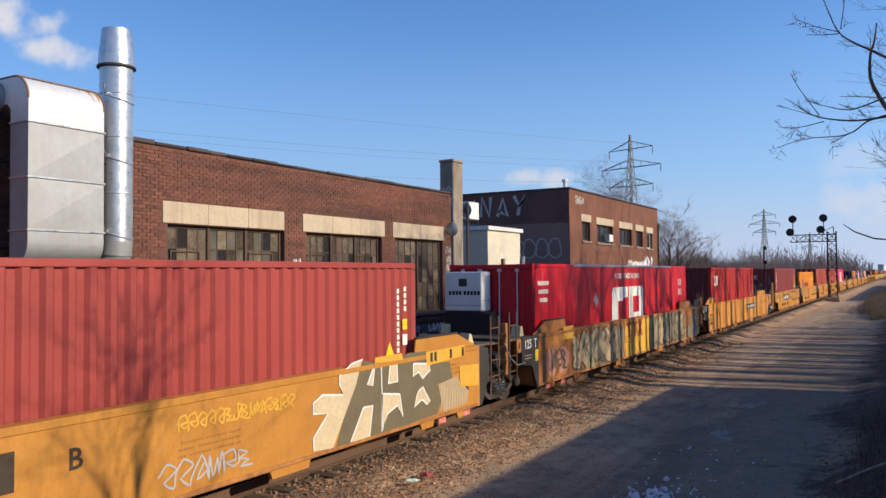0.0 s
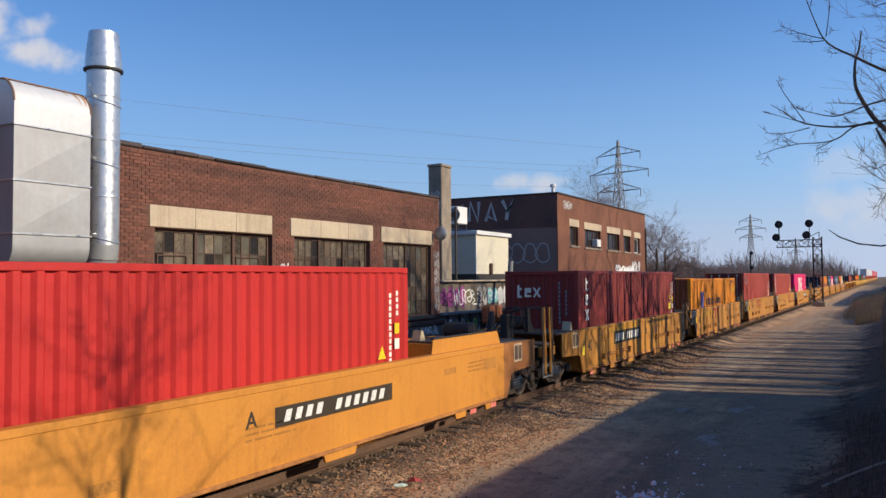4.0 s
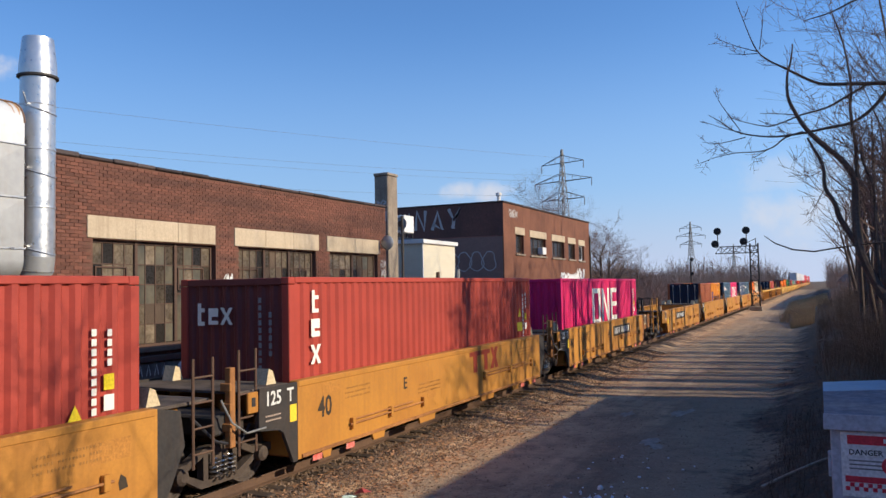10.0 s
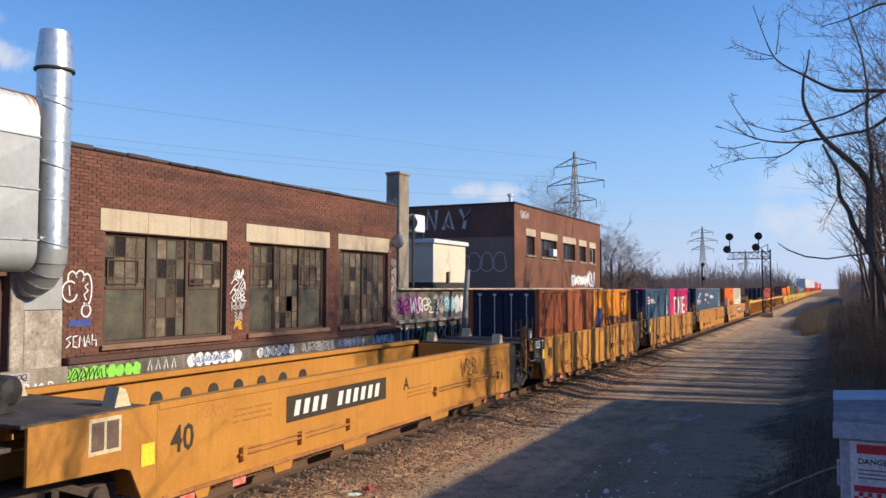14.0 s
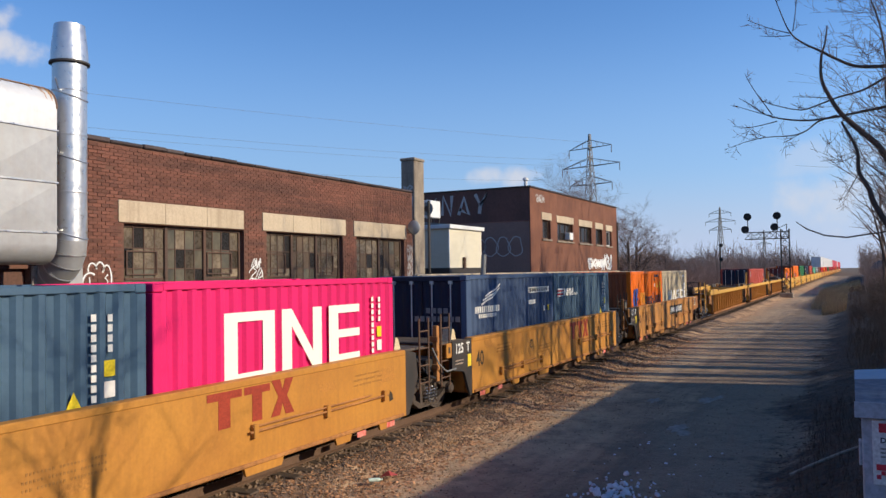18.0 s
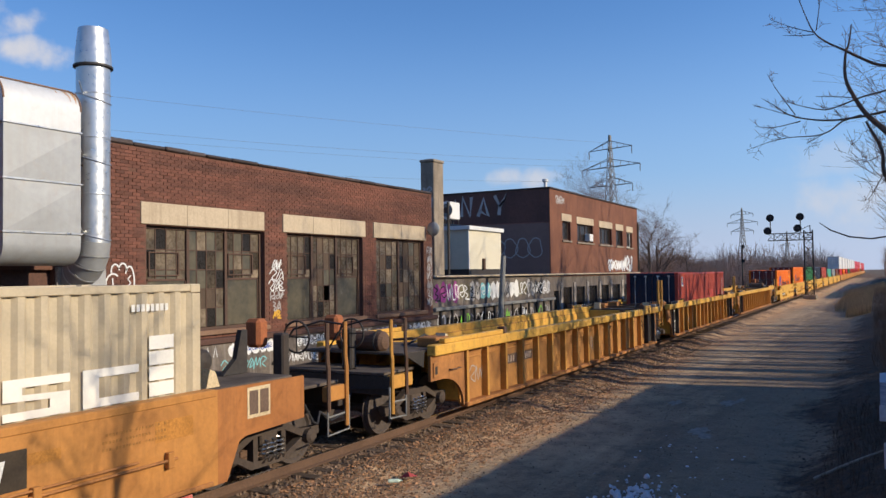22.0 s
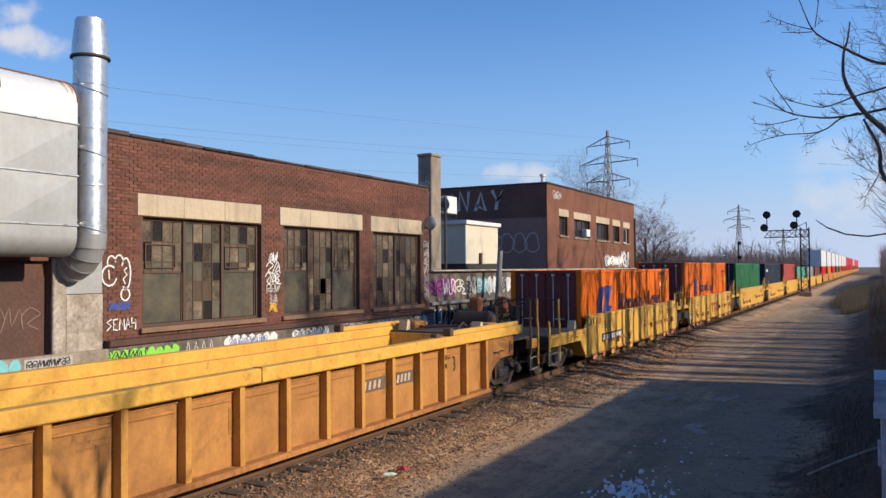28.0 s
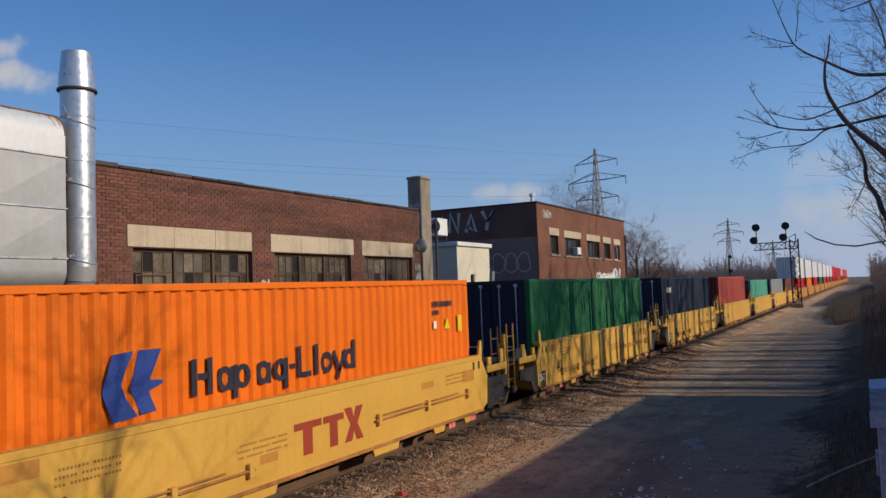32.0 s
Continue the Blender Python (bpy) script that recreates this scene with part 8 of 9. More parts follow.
    decal(c, char_bars(8, 1.5, 0.1), P_BLUE, 1.83, 2.14, "label_bar")
    decal(c, plates([(1.0, 1.53, 1.74, 1.86)]), P_DECALW, 0, 0, "label", "white label strip")
    decal(c, plates([(2.2, 2.3, 1.5, 1.66)]), P_DECALW, 0, 0, "label")
    decal(c, plates([(2.55, 2.65, 1.5, 1.66)]), P_DECALY, 0, 0, "label")
    for n_, zz in ((4, 1.75), (8, 1.55)):
        part("lettering", char_bars(n_, 0.16 * n_, 0.13), P_GREY, c, at=Matrix.Translation((0.45, -c["half"] - 0.03, zz)) @ pose(0, 0, 0, 0, 0, -90))
    # big pale letters on the cream box
    c = UASC
    for k in range(4):
        a = -1.7 + k * 0.97
        sh = [[(a, 1.13), (a, 1.6), (a + 0.24, 1.6), (a + 0.24, 1.2), (a + 0.52, 1.2), (a + 0.52, 1.6), (a + 0.76, 1.6), (a + 0.76, 1.13)]] if k == 0 else [[(a, 1.13), (a + 0.22, 1.13), (a + 0.42, 1.46), (a + 0.62, 1.13), (a + 0.84, 1.13), (a + 0.54, 1.6), (a + 0.3, 1.6)]] if k == 1 else [[(a, 1.15), (a + 0.8, 1.15), (a + 0.8, 1.4), (a + 0.22, 1.42), (a + 0.22, 1.5), (a + 0.8, 1.5), (a + 0.8, 1.6), (a, 1.6), (a, 1.36), (a + 0.55, 1.34), (a + 0.55, 1.24), (a, 1.24)]] if k == 2 else [[(a, 1.15), (a + 0.8, 1.15), (a + 0.8, 1.25), (a + 0.22, 1.25), (a + 0.22, 1.5), (a + 0.8, 1.5), (a + 0.8, 1.6), (a, 1.6)]]
        decal(c, polyplate(sh), P_DECALW, 0, 0, "lettering", "white block letter")
    for k in range(4):
        decal(c, plates([(2.17, 2.57, 1.16 + k * 0.2, 1.335 + k * 0.2)]), P_DECALW, 0, 0, "label", "white label")
    decal(c, char_bars(8, 0.6, 0.09), P_DECALW, 2.2, 2.3, "lettering")
    decal(FARBOX[2], char_bars(5, 0.9, 0.24), P_DECALW, -4.6, 2.3, "lettering")


box_marks()

# ---------------------------------------------------------------- things on the road side
M_BARK = surface("grey_brown_bark", (0.075, 0.054, 0.044), (0.12, 0.092, 0.075), 0.9, big=2.0, fine=22, amount=0.7, grain=0.3, bump=0.5)
M_TWIG = surface("bare_twig", (0.15, 0.098, 0.078), (0.20, 0.125, 0.095), 0.9, fine=10, bump=0.0)
M_THICKET = island_tone(surface("far_bare_thicket", (0.42, 0.28, 0.20), (0.28, 0.18, 0.13), 0.95, big=0.2, fine=3, bump=0.0), 0.4)
M_DRYGRASS = island_tone(surface("dry_grass", (0.46, 0.33, 0.18), (0.30, 0.21, 0.11), 0.9, big=0.6, fine=8, bump=0.0), 0.4)
M_BRUSH = island_tone(surface("dead_brush", (0.21, 0.14, 0.092), (0.11, 0.074, 0.052), 0.95, big=0.6, fine=8, bump=0.0), 0.5)
# darker copy of the brush, with the near bank's shade put into its colour
M_BRUSH_SHADE = island_tone(surface("shaded_dead_brush", (0.09, 0.062, 0.042), (0.05, 0.035, 0.025), 0.95, big=0.6, fine=8, bump=0.0), 0.5)
M_SHINGLE = surface("dark_shingle", (0.06, 0.055, 0.055), (0.09, 0.08, 0.08), 0.9, bump=0.3)
M_TARP = surface("blue_grey_lid", (0.20, 0.27, 0.36), (0.34, 0.38, 0.42), 0.5, big=1.6, fine=12, amount=0.8, stretch=(1, 1, 6), bump=0.1)
M_BOXGREY = surface("painted_cabinet", (0.42, 0.45, 0.50), (0.34, 0.36, 0.40), 0.6, big=2, fine=18, bump=0.08)
M_SIGNWHITE = surface("sign_white", (0.72, 0.72, 0.70), (0.64, 0.64, 0.62), 0.45, bump=0.0)
M_SIGNRED = surface("sign_red", (0.62, 0.05, 0.07), (0.52, 0.04, 0.06), 0.45, bump=0.0)


def roadside_warehouse():
    """The long plain building behind the camera's shoulder, whose shade lies over the road."""
    b = thing("roadside_warehouse", pose(0, 0, 0), "plain long brick warehouse beside the dirt road", "building")
    x0, x1, y0, y1, top = 5.0, 17.0, -45.0, 25.9, 4.42
    part("wall", Geo().box(x0, x0 + 0.3, y0, y1, GZ, top), M_BRICK3, b)
    part("wall", Geo().box(x1 - 0.3, x1, y0, y1, GZ, top), M_BRICK3, b)
    part("wall", Geo().box(x0 + 0.3, x1 - 0.3, y0, y0 + 0.3, GZ, top), M_BRICK3, b)
    part("wall", Geo().box(x0 + 0.3, x1 - 0.3, y1 - 0.3, y1, GZ, top), M_BRICK3, b)
    part("roof", Geo().box(x0 + 0.3, x1 - 0.3, y0 + 0.3, y1 - 0.3, top - 0.3, top - 0.1), M_ROOF, b)


roadside_warehouse()


def far_house():
    b = thing("far_house", pose(0, 0, 0), "dark gabled buildings among the trees by the road", "building")
    x0, x1, y0, y1 = 3.4, 13.0, 104.0, 205.0
    part("wall", Geo().box(x0, x1, y0, y1, GZ, 2.7), M_BRICK3, b)
    part("roof", Geo().prism([(x0 - 0.3, 2.7), (x1 + 0.3, 2.7), (x1 - 2.5, 4.2), (x0 + 1.2, 4.2)], "y", y0 - 0.3, y1), M_SHINGLE, b)
    part("chimney", Geo().box(x0 + 2, x0 + 2.7, y0 + 3, y0 + 3.7, 3.9, 5.2), M_BRICK3, b)
    for k in range(3):
        part("window", Geo().box(x0 + 1.2 + k * 3.2, x0 + 2.4 + k * 3.2, y0 - 0.02, y0 + 0.05, 2.2, 3.7), M_PANE_DK, b)


far_house()


# ---------------------------------------------------------------- bare trees
def branch(g, twigs, start, direction, length, radius, r, depth, droop=0.0, spread=0.9):
    """Grows one limb in short bent pieces and its own side shoots."""
    n = 5 if depth > 1 else 3
    p, d = Vector(start), Vector(direction).normalized()
    pts, rad = [p.copy()], [radius]
    for i in range(n):
        d = (d + Vector((r.uniform(-1, 1), r.uniform(-1, 1), r.uniform(-0.6, 0.9) - droop)) * 0.22).normalized()
        p = p + d * (length / n)
        pts.append(p.copy())
        rad.append(max(0.004, radius * (1 - 0.82 * (i + 1) / n)))
    (g if depth > 1 else twigs).tube(pts, rad, 7 if radius > 0.06 else 4 if depth > 1 else 3, False)
    if depth <= 0:
        return
    kids = {4: 7, 3: 6, 2: 6, 1: 5}.get(depth, 4)
    for k in range(kids):
        s = r.uniform(0.22, 1.0)
        i = min(n - 1, int(s * n))
        q = pts[i].lerp(pts[i + 1], s * n - i)
        main = (pts[i + 1] - pts[i]).normalized()
        side = Vector((r.uniform(-1, 1), r.uniform(-1, 1), r.uniform(-0.5, 0.9))).normalized()
        nd = (main * 0.62 + side * spread).normalized()
        branch(g, twigs, q, nd, length * r.uniform(0.42, 0.66), max(0.005, rad[i] * r.uniform(0.38, 0.6)), r, depth - 1, droop, spread)


def bare_tree(x, y, height, seed, trunk_r=0.14, lean=(0, 0), depth=3, label="", bark=None, z=None, first=3):
    r = random.Random(seed)
    t = thing("bare_tree", pose(x, y, (ground_height(x, y) if z is None else z) - 0.1), label or "leafless tree with a grey-brown trunk", "tree", "bare trees")
    tw, tr = Geo(), Geo()
    r.random()
    pts, rad = [], []
    n = 8
    wob = Vector((0, 0, 0))
    for i in range(n + 1):
        s = i / n
        wob += Vector((r.uniform(-1, 1), r.uniform(-1, 1), 0)) * 0.035 * height / 8
        pts.append(Vector((lean[0] * s, lean[1] * s, height * 0.72 * s)) + wob * s)
        rad.append(trunk_r * (1.25 - 1.0 * s) if i else trunk_r * 1.5)
    tr.tube(pts, rad, 9)
    part("trunk", tr, bark or M_BARK, t, smooth=True)
    for i in range(first, n + 1):
        for _ in range(2 if i < n else 3):
            a = r.uniform(0, 6.28)
            d = Vector((math.cos(a) * 0.8, math.sin(a) * 0.8, r.uniform(0.35, 1.1)))
            limb = Geo()
            branch(limb, tw, pts[i], d, height * r.uniform(0.24, 0.40), max(0.02, rad[i] * 0.55), r, depth, 0.0)
            part("limb", limb, bark or M_BARK, t)
    part("twig_mass", tw, M_TWIG, t)["kind"] = "stuff"
    return t


def hanging_tree():
    """The tree that leans over the road, with long drooping boughs towards the track."""
    t = thing("leaning_tree", pose(0, 20, 0), "leafless tree leaning over the road with long drooping boughs", "tree", "bare trees")
    r = random.Random(77)
    boughs = [("trunk", [(2.9, -0.2), (2.2, 1.1), (1.46, 2.34), (1.1, 2.99), (0.83, 3.65), (0.75, 4.18), (0.75, 4.78), (0.75, 5.38), (0.52, 5.8), (0.11, 6.24), (-0.19, 6.6), (-0.4, 7.0), (-0.55, 7.4), (-0.54, 7.95), (-0.46, 8.19), (-0.4, 8.63)], 0.125, 0.014),
              ("trunk", [(0.8, 3.78), (0.43, 4.49), (0.35, 4.8), (0.15, 5.21), (0.13, 5.69), (-0.08, 6.18), (-0.17, 6.39)], 0.07, 0.02),
              ("trunk", [(0.76, 5.18), (0.81, 5.44), (0.81, 6.11), (0.73, 6.93), (0.77, 7.46), (0.65, 8.49), (0.42, 9.28)], 0.055, 0.014),
              ("trunk", [(1.12, 2.95), (1.16, 3.3), (1.13, 3.91), (1.13, 5.09), (0.94, 5.7), (0.89, 6.11)], 0.05, 0.015),
              ("trunk", [(1.46, 2.34), (1.46, 3.0), (1.4, 3.9), (1.46, 5.67), (1.57, 6.71), (1.5, 8.6), (1.2, 10.6)], 0.06, 0.015),
              ("bough", [(1.57, 6.9), (1.9, 7.35), (0.98, 7.51), (0.62, 7.55), (0.14, 7.63), (-0.23, 7.83), (-0.6, 8.09), (-0.92, 8.31), (-1.17, 8.56), (-1.36, 9.05), (-1.61, 9.87)], 0.055, 0.008),
              ("bough", [(-1.17, 8.56), (-1.63, 8.76), (-2.1, 9.01)], 0.013, 0.005),
              ("bough", [(-1.17, 8.51), (-1.47, 8.52), (-1.84, 8.61)], 0.013, 0.005),
              ("bough", [(-1.12, 8.62), (-1.04, 9.14), (-1.01, 9.56)], 0.013, 0.005),
              ("bough", [(1.56, 7.4), (1.2, 6.95), (0.78, 6.65), (0.24, 6.57), (-0.26, 6.51), (-0.83, 6.48), (-1.34, 6.56), (-1.74, 6.7), (-2.07, 6.98), (-2.34, 7.17)], 0.045, 0.006),
              ("bough", [(-1.61, 6.66), (-1.87, 6.75), (-2.48, 7.02)], 0.012, 0.005),
              ("bough", [(-1.51, 6.54), (-2.08, 6.45), (-2.5, 6.52)], 0.013, 0.005),
              ("bough", [(-1.61, 6.69), (-2.0, 7.33), (-2.2, 7.75)], 0.013, 0.005),
              ("bough", [(1.1, 7.49), (0.61, 7.21), (0.25, 7.04), (-0.25, 6.95), (-0.63, 6.81), (-1.01, 6.75), (-1.54, 6.9), (-1.8, 7.03)], 0.032, 0.006),
              ("bough", [(-0.26, 6.54), (-0.64, 6.43), (-0.9, 6.25), (-1.22, 6.17), (-1.75, 6.17), (-2.22, 6.1), (-2.53, 6.01)], 0.022, 0.005),
              ("bough", [(-0.4, 6.95), (-0.78, 7.02), (-1.17, 7.08)], 0.012, 0.005),
              ("bough", [(-0.9, 6.25), (-1.16, 6.13), (-1.39, 6.0)], 0.012, 0.005),
              ("bough", [(1.4, 9.4), (1.03, 9.46), (0.42, 9.24), (-0.14, 9.12)], 0.035, 0.008),
              ("bough", [(0.15, 5.21), (-0.05, 4.82), (-0.18, 4.62)], 0.012, 0.005),
              ("bough", [(0.11, 5.62), (-0.09, 5.5), (-0.31, 5.47)], 0.01, 0.005)]
    tw = Geo()
    for nm, pts, r0, r1 in boughs:
        fine = []
        v = [Vector((a, r.uniform(-0.06, 0.06), b)) for a, b in pts]
        n = len(v)
        for i in range(n - 1):
            for k in range(3):
                s = k / 3
                p0, p1, p2, p3 = v[max(i - 1, 0)], v[i], v[i + 1], v[min(i + 2, n - 1)]
                fine.append(0.5 * ((2 * p1) + (p2 - p0) * s + (2 * p0 - 5 * p1 + 4 * p2 - p3) * s * s + (3 * p1 - p0 - 3 * p2 + p3) * s ** 3))
        fine.append(v[-1])
        m = len(fine)
        rad = [r0 + (r1 - r0) * i / (m - 1) for i in range(m)]
        part(nm, Geo().tube(fine, rad, 8 if r0 > 0.06 else 5), M_BARK, t, smooth=True)
        side = Geo()
        for _ in range((10 if n > 4 else 3) if nm == "bough" else 12):
            i = r.randrange(m // 3, m - 1)
            main = (fine[i + 1] - fine[i]).normalized()
            d = main * 0.7 + Vector((r.uniform(-0.8, 0.8), r.uniform(-0.8, 0.8), r.uniform(-0.5, 0.7)))
            branch(side, tw, fine[i], d, r.uniform(0.15, 0.5) if fine[i].x < 0.3 else r.uniform(0.5, 1.3), max(0.004, min(0.012, rad[i] * 0.3)), r, 1 if fine[i].x < 0.3 else 2)
        if side.v:
            part("shoot_mass", side, M_TWIG, t)["kind"] = "stuff"
    part("twig_mass", tw, M_TWIG, t)["kind"] = "stuff"
    # long loose vine hanging across
    part("vine", Geo().tube([(-1.17, -0.1, 4.15), (-0.94, -0.1, 3.97), (-0.57, -0.1, 3.81), (-0.13, -0.1, 3.75), (0.29, -0.1, 3.81), (0.89, -0.1, 3.88), (1.4, 0, 3.92)], [0.008, 0.016, 0.018, 0.018, 0.018, 0.018, 0.02], 6), M_BARK, t, "long loose vine")


hanging_tree()
# trees along the bank; their boughs shade the road and the wagons
bare_tree(3.3, 8.1, 7.0, 3, 0.085, depth=2, first=4, label="slim leafless tree beside the warehouse")
rt = random.Random(12)
for i, (x, y, hgt) in enumerate(((2.3, 23.5, 9.5), (3.2, 26.0, 11), (2.0, 28.5, 8.5), (3.8, 31, 12), (1.9, 33.5, 8.0), (2.7, 36.5, 10.5), (4.6, 29, 12.5), (1.6, 40.0, 8), (3.1, 43.5, 10.5), (2.4, 48.0, 9.5), (4.3, 38.5, 12), (3.4, 53, 10), (2.4, 60, 9), (5.5, 33, 12), (6.2, 36.5, 11), (5.2, 41, 12), (6.5, 44.5, 12), (4.9, 47, 11), (5.8, 51, 12), (4.4, 56, 11), (6.4, 58, 12), (3.6, 64, 10), (5.4, 67, 12), (2.9, 70, 10), (4.6, 74, 12))):
    bare_tree(x, y, hgt, 100 + i, rt.uniform(0.085, 0.15), (rt.uniform(-1.4, 0.2), rt.uniform(-0.5, 0.5)), depth=1, label="leafless tree on the brushy bank", bark=M_BARK, first=5)

# unseen thick stems, added behind the bank to lay shade streaks on the road
for i, (x, y, stem) in enumerate(((9.5, 27.0, 0.34), (11.0, 29.4, 0.42), (9.8, 31.2, 0.36), (12.2, 33.4, 0.48), (10.4, 35.6, 0.40), (11.6, 38.2, 0.46), (9.6, 40.4, 0.38), (12.0, 43.4, 0.50), (10.6, 46.6, 0.44), (11.4, 50.4, 0.50), (10.2, 55.0, 0.5))):
    bare_tree(x, y, 14.5 + (i * 7 % 4) * 0.8, 300 + i, stem, (rt.uniform(-0.8, 0.4), rt.uniform(-0.3, 0.3)), depth=1, label="unseen thick-stemmed tree added to streak the road with shade", bark=M_BARK, first=7)


def sapling(x, y, height, seed):
    """A slim bare trunk with a spray of twigs at its head."""
    r = random.Random(seed)
    t = thing("sapling", pose(x, y, ground_height(x, y) - 0.1), "slim leafless sapling on the brushy bank", "tree", "saplings on the bank")
    lean = (r.uniform(-0.8, 0.4), r.uniform(-0.4, 0.4))
    pts = [Vector((lean[0] * s * s, lean[1] * s, height * s)) + Vector((r.uniform(-0.05, 0.05), r.uniform(-0.05, 0.05), 0)) for s in (0, 0.2, 0.4, 0.6, 0.8, 1.0)]
    k = r.uniform(0.085, 0.145)
    part("trunk", Geo().tube(pts, [k * 1.2, k, k * 0.9, k * 0.76, k * 0.5, 0.012], 8), M_BARK, t, smooth=True)
    g, tw = Geo(), Geo()
    for _ in range(4):
        q = pts[r.choice((2, 3, 4, 4))]
        branch(g, tw, q, (r.uniform(-0.7, 0.7), r.uniform(-0.7, 0.7), 1), height * r.uniform(0.2, 0.4), k * 0.42, r, 1)
    part("twig_mass", g, M_TWIG, t)["kind"] = "stuff"
    part("twig_mass", tw, M_TWIG, t)["kind"] = "stuff"


for i, (x, y) in enumerate(((2.2, 26.6), (3.4, 27.6), (1.9, 29.6), (2.9, 30.4), (4.1, 32.2), (2.2, 32.6), (3.0, 34.4), (2.0, 35.6), (3.7, 37.4), (2.4, 38.6), (3.2, 40.6), (2.1, 42.4), (3.9, 45.2), (2.6, 46.4), (2.2, 50.2), (3.3, 55.6), (2.6, 28.2), (4.4, 30.0), (3.4, 32.8), (4.7, 35.2), (2.7, 37.0), (4.3, 39.4), (2.5, 41.2), (4.6, 42.6), (3.3, 44.0), (2.0, 45.6), (4.4, 48.2), (3.0, 49.0), (4.2, 51.4), (2.4, 52.6), (3.8, 54.2), (2.2, 57.4), (4.0, 59.0), (2.8, 61.8), (3.6, 66.0), (2.4, 69.0), (3.2, 73.0), (2.2, 77.0), (3.4, 82.0))):
    sapling(x, y, 6.4 + (i * 37 % 10) * 0.3, 400 + i)
for i, (x, y, hgt) in enumerate(((4.6, 22.7, 10.0), (5.3, 24.6, 11.0), (4.1, 25.6, 9.5), (4.9, 20.9, 7.4))):
    bare_tree(x, y, hgt, 160 + i, 0.10, (-0.6, 0.2), depth=3, label="leafless tree with dense reddish twigs on the bank", first=4)
# trees beyond the brick buildings
for i, (x, y, hgt) in enumerate(((-17.2, 68, 8.3), (-17.6, 72, 8.0), (-18.6, 64, 6.8), (-27.2, 88, 15.0), (-28.6, 91, 14.0), (-20, 96, 6.5))):
    bare_tree(x, y, hgt, 200 + i, 0.24, (0, 0), depth=3, label="leafless tree behind the brick building", bark=M_BARK)


def thicket(name, label, areas, count, hgt, seed, material, width=0.03, forks=3, wild=1.0):
    """Dense bare scrub of thin forked stems, too many to count."""
    r = random.Random(seed)
    g = Geo()
    for _ in range(count):
        x0, x1, y0, y1 = r.choice(areas)
        x, y = r.uniform(x0, x1), r.uniform(y0, y1)
        z = ground_height(x, y) if abs(x) < 30 and y < 300 else GZ
        h = r.uniform(*hgt) * (0.75 + 0.5 * noise.noise((x * 0.08, y * 0.05, 5)))
        k = width * (0.5 + y / 80.0)
        foot = Vector((x, y, z))
        top = Vector((x + r.uniform(-0.12, 0.12) * h * wild, y + r.uniform(-0.12, 0.12) * h * wild, z + h))
        for f in range(forks + 1):
            if f:
                m = foot.lerp(top, r.uniform(0.15, 0.85))
                q = m + Vector((r.uniform(-0.3, 0.3) * h * wild, r.uniform(-0.2, 0.2) * h * wild, r.uniform(0.05, 0.32) * h))
                kk = k * 0.6
            else:
                m, q, kk = foot, top, k
            g.add([(m.x - kk, m.y, m.z), (m.x + kk, m.y, m.z), (m.x, m.y + kk, m.z), tuple(q)], [(0, 1, 3), (1, 2, 3), (2, 0, 3)])
    return tagged(part(name, g, material), label, "scrub", kind="stuff")


thicket("far_scrub", "bare reddish-brown scrub along the railway", [(-40, -16, 62, 110), (-60, -15, 95, 170), (-80, -15, 150, 330)], 12000, (3.2, 6.4), 31, M_THICKET, 0.018, 8)
thicket("distant_scrub", "bare scrub and trees in the distance", [(-200, -14, 300, 520), (-140, -15, 240, 380), (2, 60, 215, 420)], 6400, (7.0, 15.0), 32, M_THICKET, 0.022, 8)
thicket("bank_scrub", "bare brush on the roadside bank", [(0.0, 3, 17, 40), (-0.3, 3, 28, 60), (-0.4, 3, 50, 100)], 4200, (0.3, 0.95), 33, M_BRUSH, 0.006, 8, 2.6)
thicket("bank_thicket", "bare brush higher on the roadside bank", [(1.2, 8, 20, 40), (0.9, 9, 34, 100), (0.9, 3, 24, 60)], 4600, (0.9, 2.4), 37, M_BRUSH, 0.006, 9, 2.4)
thicket("hedge_scrub", "tangled bare scrub before the gabled buildings", [(0.8, 13, 74, 97)], 900, (2.2, 4.6), 38, M_THICKET, 0.010, 8)
thicket("roadside_grass", "tufts of dry yellow grass by the road", [(-3.2, -0.6, 70, 100), (-3.7, 0.6, 84, 130), (-2.2, -0.6, 62, 74)], 5600, (0.35, 0.95), 34, M_DRYGRASS, 0.012)
thicket("verge_weeds", "dead weeds on the track verge", [(-7.8, -6.7, 6, 26), (-12.4, -11.2, 8, 30)], 700, (0.05, 0.22), 35, M_DRYGRASS, 0.006)
thicket("bank_brush_near", "dead brush beside the cabinet", [(-0.9, 1.6, 10, 20)], 1300, (0.1, 0.6), 36, M_BRUSH_SHADE, 0.005, 5, 2.6)

# loose stones, leaves, snow
scatter("ballast_stones", "loose brown and grey ballast stones", "stones", M_STONE, 15000, (-8.06, -7.0, 5.5, 40), (0.009, 0.028), 0.8, seed=41)
scatter("ballast_stones_inner", "ballast stones between the ties", "stones", M_STONE, 7000, (-10.6, -8.2, 6, 36), (0.02, 0.045), 0.8, seed=42)
scatter("verge_leaves", "brown fallen leaves on the verge", "leaves", M_LEAF_DEAD, 26000, (-8.2, -5.9, 6, 40), (0.022, 0.055), leafy=True, seed=43, bias=lambda x, y: max(0.05, 0.7 - max(0, x + 7.1) * 0.75))
scatter("verge_stones", "loose stones and litter on the verge", "stones", M_STONE, 5000, (-7.3, -5.9, 6, 34), (0.008, 0.028), 0.6, seed=44, bias=lambda x, y: max(0.05, 1 - max(0, x + 6.9) * 0.9))
